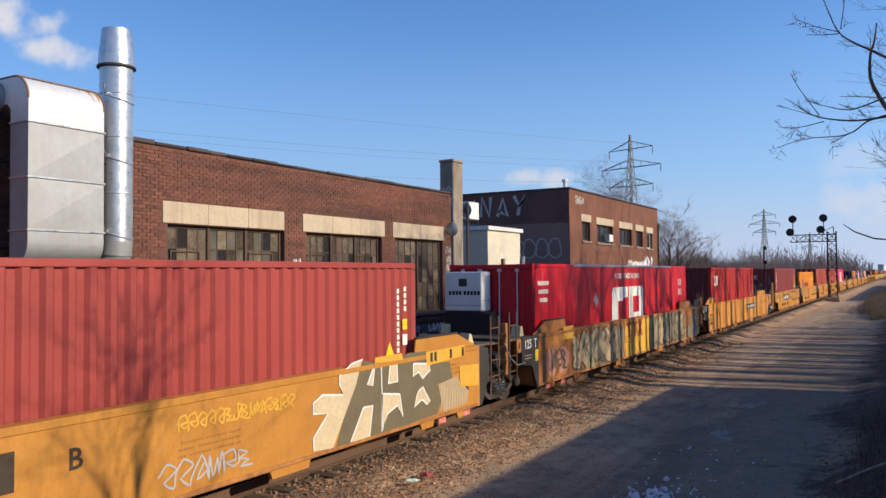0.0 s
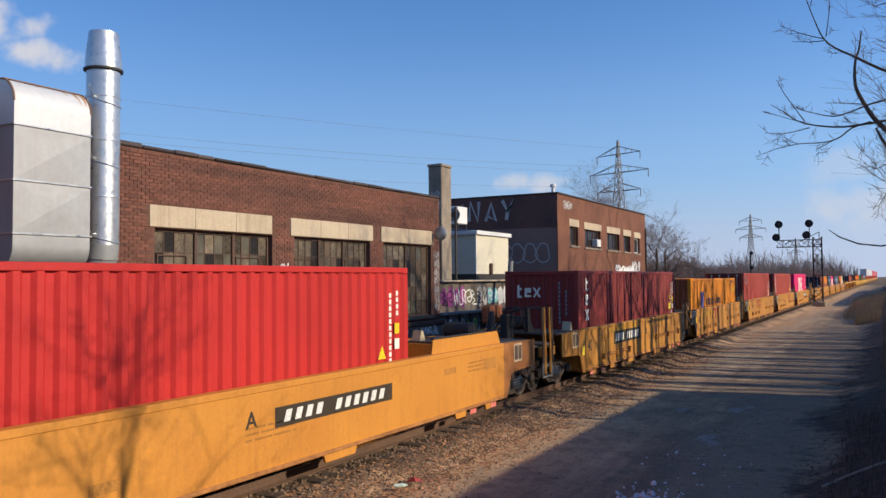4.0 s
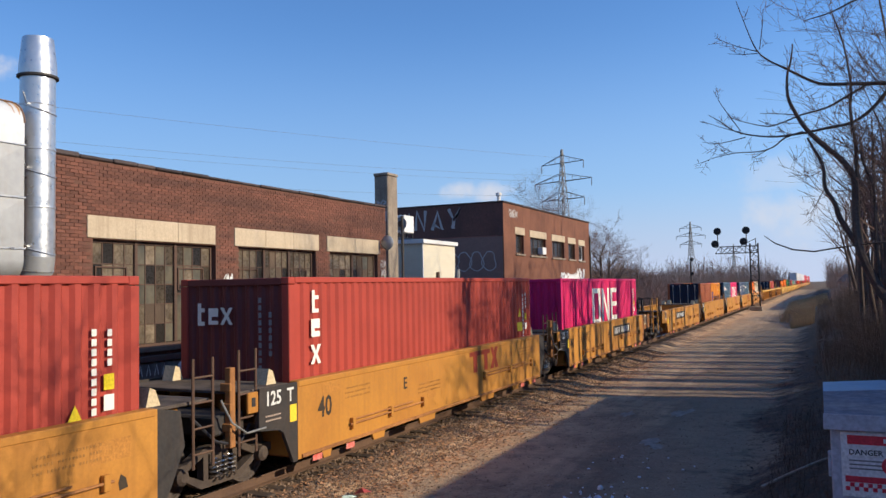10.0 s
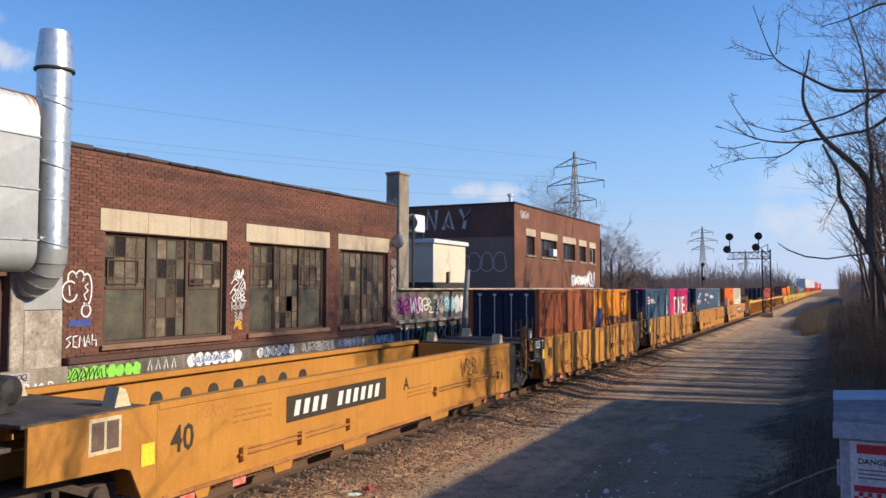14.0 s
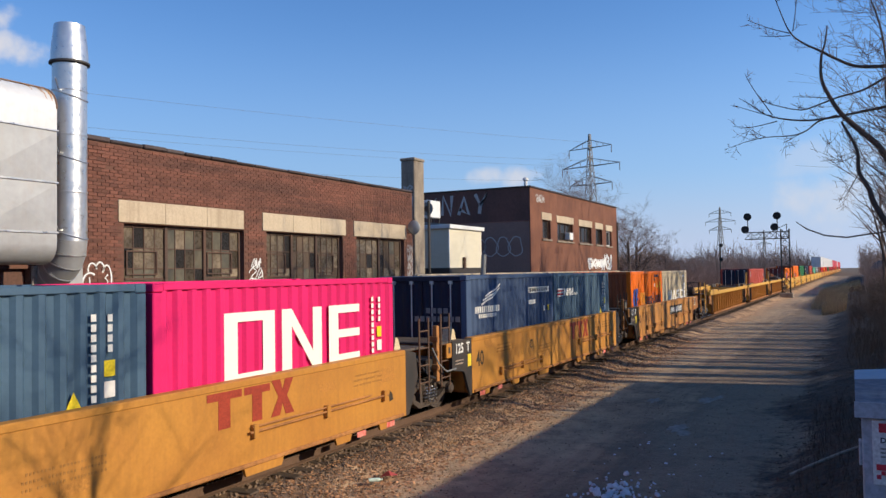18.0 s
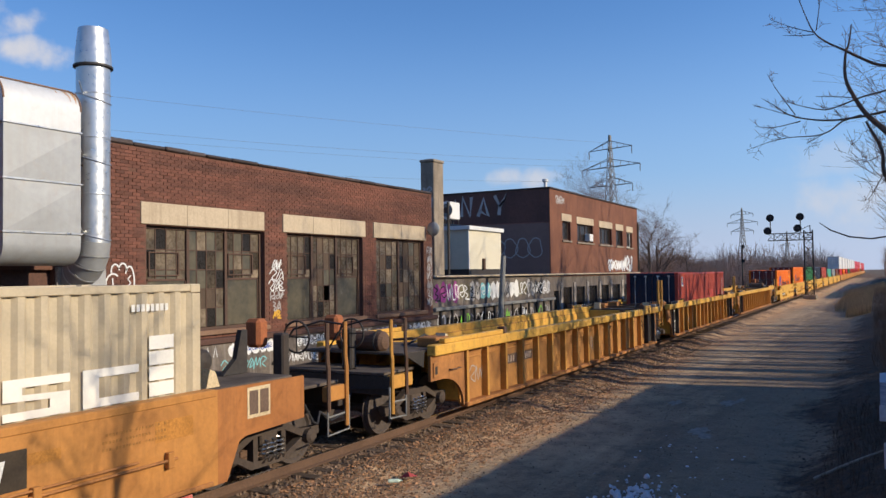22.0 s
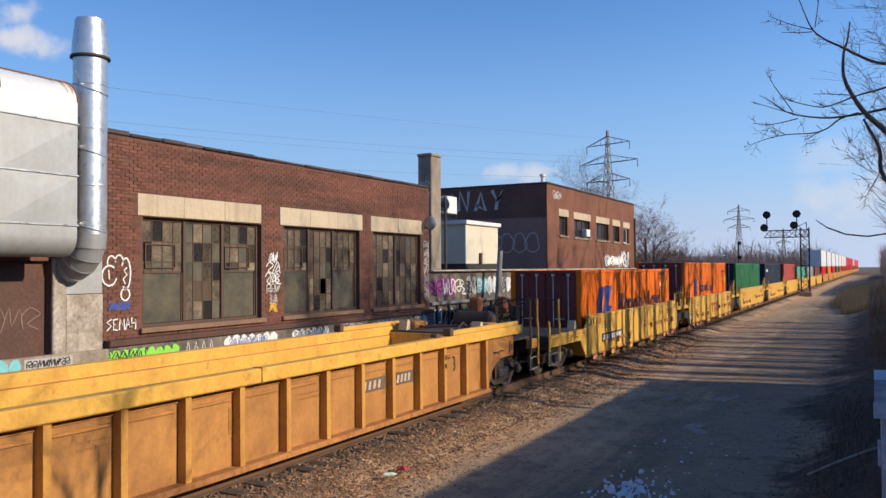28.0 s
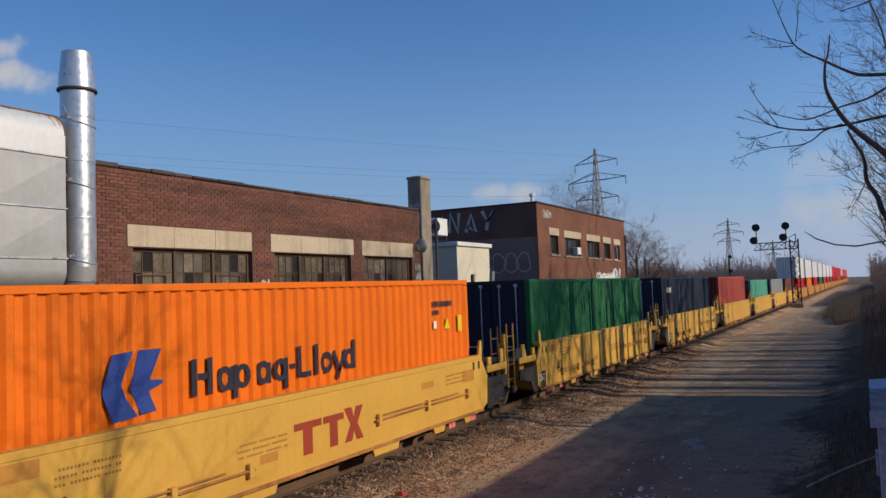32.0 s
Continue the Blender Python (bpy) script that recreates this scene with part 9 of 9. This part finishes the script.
scatter("road_pebbles", "scattered pebbles on the dirt road", "stones", M_STONE, 3800, (-6.4, -1.2, 8, 45), (0.006, 0.022), 0.6, seed=45)
scatter("bank_leaves", "bank leaves in a shade-darkened colour", "leaves", M_BRUSH_SHADE, 4000, (-1.5, 2.0, 10, 40), (0.025, 0.06), leafy=True, seed=46)


def snow_heap():
    r = random.Random(8)
    s = thing("snow_patch", pose(0, 0, 0), "lumps of dirty old snow on the road", "snow")
    me = []
    for k in range(4):
        g = Geo()
        n = 9
        g.lathe([(1.0, -0.3), (0.96, 0.0), (0.7, 0.35 + 0.1 * k), (0.3, 0.55)], "z", n)
        g.v = [(a * r.uniform(0.75, 1.2), b * r.uniform(0.75, 1.2), c * r.uniform(0.8, 1.2)) for a, b, c in g.v]
        me.append(g.mesh("snow_lump", M_SNOW, True))
    for i in range(110):
        x = -3.4 + r.gauss(0, 0.26)
        y = 12.15 + r.gauss(0, 0.5)
        k = r.uniform(0.012, 0.03) if i % 4 else r.uniform(0.035, 0.075)
        part("snow_lump", me[i % 4], None, s, at=pose(x, y, ground_height(x, y) + k * 0.25, r.uniform(-40, 40), r.uniform(-40, 40), r.uniform(0, 360)) @ Matrix.Diagonal((k, k * 0.8, k * 1.7, 1)))
    for i in range(34):
        x, y = r.uniform(-4.4, -2.2), r.uniform(11.5, 17)
        k = r.uniform(0.012, 0.035)
        part("snow_lump", me[i % 4], None, s, at=pose(x, y, ground_height(x, y), 0, 0, r.uniform(0, 360)) @ Matrix.Diagonal((k, k, k * 0.7, 1)))


snow_heap()


def frozen_puddles():
    r = random.Random(18)
    for (x, y, a, b) in ((-3.45, 17.5, 0.22, 0.55), (-3.25, 17.0, 0.15, 0.3), (-3.5, 21.6, 0.22, 0.6), (-3.3, 22.2, 0.12, 0.4), (-4.75, 21.0, 0.16, 0.45)):
        g = Geo()
        n = 26
        rim = []
        for k in range(n):
            t = 6.283 * k / n
            f = r.uniform(0.5, 1.15)
            px, py = x + a * math.cos(t) * f, y + b * math.sin(t) * f
            rim.append((px, py, ground_height(px, py) + 0.012))
        g.add(rim + [(x, y, ground_height(x, y) + 0.016)], [(k, (k + 1) % n, n) for k in range(n)])
        tagged(part("frozen_puddle", g, M_ICE), "pale frozen puddle in the dirt road", "puddle", "frozen puddles")


frozen_puddles()


def litter():
    g = Geo().lathe([(0.03, 0), (0.032, 0.02), (0.032, 0.16), (0.012, 0.2), (0.012, 0.23)], "x", 10, (0, 0, 0.035))
    tagged(part("plastic_bottle", g, surface("clear_green_plastic", (0.5, 0.62, 0.52), (0.4, 0.5, 0.42), 0.3, bump=0.0), at=pose(-7.1, 10.9, GZ + 0.06, 0, 0, 40)), "crushed pale green plastic bottle on the verge", "bottle")
    g = Geo().add([(-0.12, -0.08, 0), (0.1, -0.1, 0.05), (0.14, 0.09, 0.02), (-0.08, 0.11, 0.07), (0, 0, 0.1)], [(0, 1, 4), (1, 2, 4), (2, 3, 4), (3, 0, 4)])
    tagged(part("wrapper", g, surface("red_wrapper", (0.42, 0.07, 0.06), (0.3, 0.05, 0.05), 0.5, bump=0.0), at=pose(-7.0, 11.35, GZ + 0.06)), "crumpled dull red wrapper on the verge", "litter")

    ends = [(x, y, ground_height(x, y) + 0.07) for x, y in POLE]
    mid = [tuple(a + (b - a) * k + (0, 0, 0.02 * math.sin(3.1 * k))[i] for i, (a, b) in enumerate(zip(*ends))) for k in (0, 0.35, 0.7, 1)]
    tagged(part("fallen_pole", Geo().tube(mid, [0.022, 0.022, 0.02, 0.016], 8), M_BARE_WOOD, smooth=True), "pale barkless pole lying on the bank", "pole")


POLE = ((-0.98, 13.5), (0.05, 13.95))
M_BARE_WOOD = surface("barkless_grey_wood", (0.36, 0.31, 0.25), (0.24, 0.2, 0.16), 0.85, stretch=(1, 1, 6), bump=0.2)
litter()


def sign_cabinet():
    """A pale cabinet with a warped lid and a red and white danger sign."""
    Y = 9.0
    c = thing("utility_cabinet", pose(0, Y, 0.35), "pale grey utility cabinet with a danger sign", "cabinet")
    x0, x1 = 0.02, 1.05
    part("body", Geo().cbox(x0, x1, 0.0, 0.7, 0.0, 1.30, 0.012), M_BOXGREY, c)
    lid = Geo().prism([(x0 - 0.05, 1.31), (x1 + 0.05, 1.31), (x1 + 0.05, 1.58), (0.55, 1.66), (x0 - 0.05, 1.62)], "y", -0.06, 0.76)
    part("lid", lid, M_TARP, c, "blue-grey streaked lid")
    part("lid_lip", Geo().cbox(x0 - 0.06, x1 + 0.06, -0.075, -0.06, 1.24, 1.40, 0.005), M_BOXGREY, c)
    part("hinge", Geo().cbox(x0 - 0.03, x0, 0.02, 0.12, 0.75, 1.0, 0.008), M_BOXGREY, c)
    s = part("sign", Geo().cbox(0.11, 0.98, -0.022, -0.004, 0.58, 1.22, 0.004), M_SIGNWHITE, c, "white and red danger sign")
    turn = lambda x, z: Matrix.Translation((x, -0.024, z)) @ pose(0, 0, 0, 0, 0, -90)
    part("red_band", plates([(-0.38, 0.38, -0.045, 0.045)]), M_SIGNRED, s, at=turn(0.55, 1.145))
    part("band_mark", plates([(-0.06, 0.06, -0.02, 0.02)]), M_SIGNWHITE, s, at=turn(0.55, 1.145) @ pose(0.003, 0, 0))
    for x in (0.33, 0.80):
        part("sign_word", letters("DANGER", 0.075, M_SIGBLACK), None, s, "black word", at=turn(x, 1.02))
        for k in range(3):
            part("sign_line", plates([(-0.15, 0.15, -0.007, 0.007)]), M_GREYPAINT, s, at=turn(x, 0.94 - k * 0.04))
    part("stop_disc", Geo().lathe([(0.095, 0), (0.095, 0.004)], "y", 24, (0.56, -0.028, 0.90)), M_SIGNRED, s)
    part("stop_bar", plates([(-0.055, 0.055, -0.016, 0.016)]), M_SIGNWHITE, s, at=turn(0.56, 0.90) @ pose(0.006, 0, 0))
    part("red_band", plates([(-0.40, 0.40, -0.03, 0.03)]), M_SIGNRED, s, at=turn(0.54, 0.755))
    for k in range(20):
        for q in range(2):
            if (k + q) % 2:
                part("check", plates([(-0.02, 0.02, -0.02, 0.02)]), M_SIGNRED, s, at=turn(0.16 + k * 0.04, 0.70 - q * 0.04))
    p = thing("plank", pose(-0.55, 9.6, 0.33, 0, -14, 12), "weathered plank leaning by the cabinet", "plank")
    part("board", Geo().cbox(-0.65, 0.6, -0.06, 0.06, -0.02, 0.02, 0.005), surface("grey_plank", (0.2, 0.17, 0.14), (0.13, 0.11, 0.09), 0.85, stretch=(0.6, 6, 6), bump=0.3), p)


sign_cabinet()


# ---------------------------------------------------------------- signal bridge
def lattice(g, a, b, w, d, bays, r):
    """A box truss from a to b with diagonals; w across x or y, d across the other way."""
    a, b = Vector(a), Vector(b)
    ax = (b - a).normalized()
    u = Vector((1, 0, 0)) if abs(ax.x) < 0.5 else Vector((0, 0, 1))
    v = ax.cross(u).normalized()
    u = v.cross(ax).normalized()
    cs = [(u * i * w / 2 + v * j * d / 2) for i, j in ((-1, -1), (1, -1), (1, 1), (-1, 1))]
    for c in cs:
        g.rod(a + c, b + c, r, 4)
    for k in range(bays):
        p0, p1 = a.lerp(b, k / bays), a.lerp(b, (k + 1) / bays)
        for i in range(4):
            c0, c1 = cs[i], cs[(i + 1) % 4]
            g.rod(p0 + c0, p1 + c1 if k % 2 else p0 + c1, r * 0.6, 3)
            g.rod(p0 + (c0 if k % 2 else c1), p1 + (c1 if k % 2 else c0), r * 0.6, 3)


def signal_bridge():
    Y = 99.0
    s = thing("signal_bridge", pose(0, Y, GZ), "dark steel cantilever signal bridge over the track", "railway signal")
    g = Geo(); lattice(g, (-7.0, 0, 0), (-7.0, 0, 7.9), 0.9, 0.9, 9, 0.06)
    part("mast", g, M_DARKSTEEL, s)
    g = Geo(); lattice(g, (-6.6, 0, 7.2), (-11.3, 0, 7.2), 0.8, 0.8, 7, 0.05)
    part("beam", g, M_DARKSTEEL, s)
    part("brace", Geo().rod((-6.8, 0, 8.45), (-8.4, 0, 7.65), 0.05, 4).rod((-6.8, 0, 8.45), (-6.8, 0, 7.6), 0.06, 4), M_DARKSTEEL, s)
    part("footing", Geo().cbox(-7.7, -6.3, -0.7, 0.7, 0, 0.5, 0.05), M_CONC, s)
    for x, zs in ((-11.0, (9.45, 7.95)), (-7.8, (9.45, 8.15))):
        part("signal_post", Geo().rod((x, 0, 7.6), (x, 0, 9.4), 0.06, 6), M_DARKSTEEL, s)
        for k, z in enumerate(zs):
            h = part("signal_head", Geo().lathe([(0.05, -0.02), (0.44, -0.02), (0.44, 0.02), (0.05, 0.02)], "y", 22, (x + (0.0 if k == 0 else -0.3), -0.15, z)), M_SIGBLACK, s, "round black signal target")
            part("lamp_hood", Geo().lathe([(0.12, -0.3), (0.13, 0.0)], "y", 12, (x + (0.0 if k == 0 else -0.3), -0.15, z)), M_SIGBLACK, h)
    d = thing("dwarf_signal", pose(-12.6, 88, GZ), "slim signal mast with lamps beside the scrub", "railway signal")
    part("mast", Geo().rod((0, 0, 0), (0, 0, 6.0), 0.08, 8), M_DARKSTEEL, d)
    for z in (5.9, 4.4):
        part("signal_head", Geo().lathe([(0.05, -0.02), (0.19, -0.02), (0.19, 0.02), (0.05, 0.02)], "y", 18, (0.1, -0.1, z)), M_SIGBLACK, d)


signal_bridge()


# ---------------------------------------------------------------- power line
def pylon(x, y, h, m, scale=1.0):
    p = thing("transmission_tower", pose(x, y, GZ, 0, 0, m), "grey steel lattice transmission tower", "pylon", "transmission towers")
    g = Geo()
    rad = 0.10 * scale
    levels = [0, 0.2, 0.36, 0.48, 0.58, 0.66, 0.73, 0.80, 0.87, 0.94, 1.0]
    half = lambda s: (0.105 - 0.15 * s if s < 0.5 else 0.030 - 0.026 * (s - 0.5) * 2) * h
    ring = []
    for s in levels:
        k = max(0.15, half(s))
        ring.append([Vector((i * k, j * k, s * h)) for i, j in ((-1, -1), (1, -1), (1, 1), (-1, 1))])
    for a, b in zip(ring, ring[1:]):
        for i in range(4):
            g.rod(a[i], b[i], rad, 3)
            g.rod(a[i], b[(i + 1) % 4], rad * 0.6, 3)
            g.rod(a[(i + 1) % 4], b[i], rad * 0.6, 3)
            g.rod(b[i], b[(i + 1) % 4], rad * 0.6, 3)
    part("tower_body", g, M_TOWER, p)
    for s, reach in ((0.67, 0.17), (0.79, 0.23), (0.91, 0.17)):
        for sx in (-1, 1):
            g = Geo()
            z = s * h
            k = max(0.15, half(s))
            tip = Vector((sx * reach * h, 0, z))
            for j in (-1, 1):
                g.rod((sx * k, j * k, z), tip, rad * 0.8, 3)
                g.rod((sx * k, j * k, z + 0.05 * h), tip, rad * 0.8, 3)
            for q in (0.3, 0.6):
                g.rod(Vector((sx * k, 0, z)).lerp(tip, q), Vector((sx * k, 0, z + 0.05 * h)).lerp(tip, q), rad * 0.6, 3)
            part("cross_arm", g, M_TOWER, p)
            part("insulator", Geo().rod(tip, tip - Vector((0, 0, 0.05 * h)), rad * 0.9, 5), M_TOWER, p)
    return p


pylon(-48.5, 160.5, 32.0, -20)
pylon(-53.0, 372.0, 31.0, -20, 1.3)
pylon(-58.0, 620.0, 31.0, -20, 1.6)


def power_lines():
    """Conductors that run off from the near tower across the sky."""
    for z, ox, drop in ((29.2, 4.5, 2.0), (25.4, 6.5, 3.4), (25.4, -6.0, 2.6), (21.6, 5.0, 4.0)):
        pts = []
        for i in range(25):
            s = i / 24
            pts.append((-48.5 + ox - 106 * s, 160.5 - 172 * s, z + 4.5 * s - drop * 4 * s * (1 - s)))
        tagged(part("power_line", Geo().tube(pts, 0.022, 4), M_TOWER), "thin high-voltage conductor of the power line", "cable", "power lines")


power_lines()

# ---------------------------------------------------------------- graffiti on the works wall
def works_tags():
    r = random.Random(55)
    b = works
    wx = BX + 0.024

    def tag(geo, mat, y, z, x=wx, label=""):
        part("graffiti", geo, M_SPRAY[mat], b, label, at=pose(x, y, z))
    # a fist-like outline with a loop below
    ring = lambda cy, cz, ry_, rz_, a0=0.0, a1=6.2832: stroke([(cy + ry_ * math.cos(a0 + (a1 - a0) * k / 18), cz + rz_ * math.sin(a0 + (a1 - a0) * k / 18)) for k in range(19)], 0.035)
    for shape in (ring(-0.20, -0.02, 0.18, 0.21, 0.9, 6.0), ring(-0.15, 0.25, 0.10, 0.14, 0.1, 3.6), ring(0.04, 0.27, 0.10, 0.14, -0.3, 3.0), ring(0.21, 0.02, 0.12, 0.33, -2.2, 2.6), ring(0.2, -0.42, 0.11, 0.13)):
        tag(shape, "white", 11.28, 3.02)
    tag(stroke([(-0.22, 0.1), (-0.2, -0.1)], 0.03), "white", 11.28, 3.02)
    tag(stroke([(0.24, 0.15), (0.16, 0.08), (0.24, 0.0), (0.14, -0.1), (0.2, -0.2)], 0.03), "white", 11.28, 3.02)
    tag(scribble(r, 0.5, 0.16, 3, 0.04), "cobalt", 11.35, 2.35)
    jagged = ([(0.06, 0.12), (-0.06, 0.06), (0.05, -0.02), (-0.06, -0.12)], [(0.06, 0.12), (-0.05, 0.1), (-0.05, 0.0), (0.03, 0.0), (-0.05, 0.0), (-0.05, -0.1), (0.06, -0.12)], [(-0.06, -0.12), (-0.04, 0.12), (0.02, -0.02), (0.06, 0.12), (0.07, -0.12)], [(-0.06, -0.12), (0.0, 0.13), (0.06, -0.12), (0.03, -0.02), (-0.04, -0.02)], [(-0.05, 0.13), (-0.06, -0.12), (-0.055, 0.0), (0.05, 0.02), (0.05, 0.14), (0.05, -0.12)])
    for k, o in enumerate(jagged):
        tag(stroke(o, 0.03), "white", 11.08 + k * 0.155, 1.97)
    # stacked tag on the pier between the windows
    for k, (w, h) in enumerate(((0.35, 0.2), (0.55, 0.22), (0.62, 0.2), (0.5, 0.16), (0.3, 0.16))):
        tag(scribble(r, w, h * 1.5, 3 + k % 2, 0.028), "white" if k < 3 else "pale", 16.18, 3.42 - k * 0.27)
    tag(scribble(r, 0.3, 0.22, 3, 0.04), "yellow", 16.2, 2.12)
    # right-hand corner strip
    for k in range(7):
        tag(scribble(r, 0.36, 0.3, 2, 0.03), "pale", 24.3, 3.95 - k * 0.3)
    # plinth pieces
    px = BX + 0.163
    tag(polyplate(bubble_row(r, 2.45, 0.34, 11)), "lime", 11.6, 1.30, px)
    tag(scribble(r, 2.3, 0.24, 9, 0.025), "black", 11.6, 1.30, px + 0.005)
    for k in range(4):
        tag(stroke([(-0.06, -0.12), (0.0, 0.12), (0.06, -0.12)], 0.025), "white", 13.1 + k * 0.24, 1.34, px)
    tag(polyplate(bubble_row(r, 1.9, 0.34, 7)), "white", 15.2, 1.33, px)
    tag(scribble(r, 1.4, 0.16, 7, 0.02), "cobalt", 15.1, 1.34, px + 0.004)
    tag(polyplate(bubble_row(r, 1.6, 0.3, 6)), "white", 17.6, 1.34, px)
    tag(scribble(r, 1.5, 0.22, 6, 0.02), "black", 17.6, 1.34, px + 0.004)
    tag(scribble(r, 1.7, 0.26, 12, 0.035), "pale", 19.6, 1.34, px)
    tag(polyplate(bubble_row(r, 1.5, 0.3, 6)), "pale", 21.4, 1.33, px)
    tag(scribble(r, 1.4, 0.24, 6, 0.025), "cobalt", 21.4, 1.33, px + 0.004)
    tag(scribble(r, 1.5, 0.26, 6, 0.035), "white", 23.4, 1.33, px)
    for k in range(5):
        tag(scribble(r, 1.6, 0.3, 5, 0.03), ("pale", "aqua", "white", "violet", "pale")[k], 12.4 + k * 2.4, 0.95, px)
    qx = BX + 0.203
    tag(plates([(-0.5, 0.5, -0.1, 0.1)]), "pale", 9.6, 1.36, qx)
    tag(scribble(r, 0.9, 0.15, 5, 0.02), "black", 9.6, 1.36, qx + 0.004)
    tag(polyplate(bubble_row(r, 0.5, 0.35, 2)), "aqua", 8.8, 1.34, qx)
    tag(scribble(r, 1.4, 0.22, 6, 0.03), "white", 9.9, 1.12, qx)
    # faint tag on the brown door
    tag(scribble(r, 1.5, 0.42, 5, 0.018), "buff", 8.9, 2.2, BX - 0.132)
    # marks on the chimney
    part("graffiti", scribble(r, 0.4, 0.3, 2, 0.06), M_SPRAY["pale"], b, at=Matrix.Translation((-15.0, 25.992, 6.3)) @ pose(0, 0, 0, 0, 0, -90))


works_tags()

# ---------------------------------------------------------------- the bricks of the works wall
def brick_face():
    """Courses of single bricks proud of the mortar; the 300 by the first window are parts of their own."""
    r = random.Random(99)
    holes = [(y0, y1, WZ0 - 0.13, LZ0) for y0, y1 in WINDOWS] + [(y0, y1, LZ0 - 0.02, LZ1) for y0, y1 in LINTELS] + [(5.2, 10.92, -1, 3.36), (2.2, 4.8, 1.78, 4.8), (-2.7, 1.7, 1.78, 4.8)]
    bw, bh, j = 0.20, 0.0645, 0.0105
    pw, ph = bw + j, bh + j
    shared = [Geo().box(0, 0.012 + 0.003 * k, j / 2, pw - j / 2, j / 2, ph - j / 2).mesh("brick", M_BRICK) for k in range(4)]
    rest = Geo()
    z, row, single = 1.66, 0, 0
    wall_ob = None
    for ch in works.children:
        if ch.name.startswith("wall"):
            wall_ob = ch
    while z + ph < PARAPET:
        y = 2.0 + (row % 2) * pw / 2
        while y + pw < BY1:
            hit = False
            for a, b, c, d in holes:
                if y + pw > a + 0.01 and y < b - 0.01 and z + ph > c + 0.01 and z < d - 0.01:
                    hit = True
                    break
            if not hit and r.random() > 0.004:
                if single < 300 and 10.95 <= y < 11.8 and z > 1.66:
                    part("brick", shared[r.randrange(4)], None, wall_ob, at=pose(BX + 0.001, y, z))
                    single += 1
                else:
                    t = 0.010 + r.random() * 0.008
                    y0, y1, z0, z1 = y + j / 2 + r.uniform(0, 0.003), y + pw - j / 2, z + j / 2, z + ph - j / 2 - r.uniform(0, 0.003)
                    x1 = BX + t
                    o = len(rest.v)
                    rest.v += [(BX, y0, z0), (BX, y1, z0), (BX, y1, z1), (BX, y0, z1), (x1, y0, z0), (x1, y1, z0), (x1, y1, z1), (x1, y0, z1)]
                    rest.f += [(o + 4, o + 5, o + 6, o + 7), (o, o + 1, o + 5, o + 4), (o + 1, o + 2, o + 6, o + 5), (o + 2, o + 3, o + 7, o + 6), (o + 3, o, o + 4, o + 7)]
            y += pw
        z += ph
        row += 1
    part("brickwork", rest, M_BRICK, wall_ob)["kind"] = "stuff"


brick_face()

def motions():
    times = [0, 2, 4, 6, 8, 9, 10, 11, 12, 14, 16, 17, 18, 20, 22, 24, 25, 26, 27, 28, 29, 30, 31, 32]
    for ob, u, z in ROLLING:
        walk(ob, [(t, pose(TX, u - travelled(t), z)) for t in times])
    step = 1 / 15
    spin = [(i * step, math.degrees(travelled(i * step) / 0.48)) for i in range(int(32 / step) + 1)]
    for w, k in WHEELSETS:
        walk(w, [(t, pose(0, k, 0.48, a % 360)) for t, a in spin])


motions()
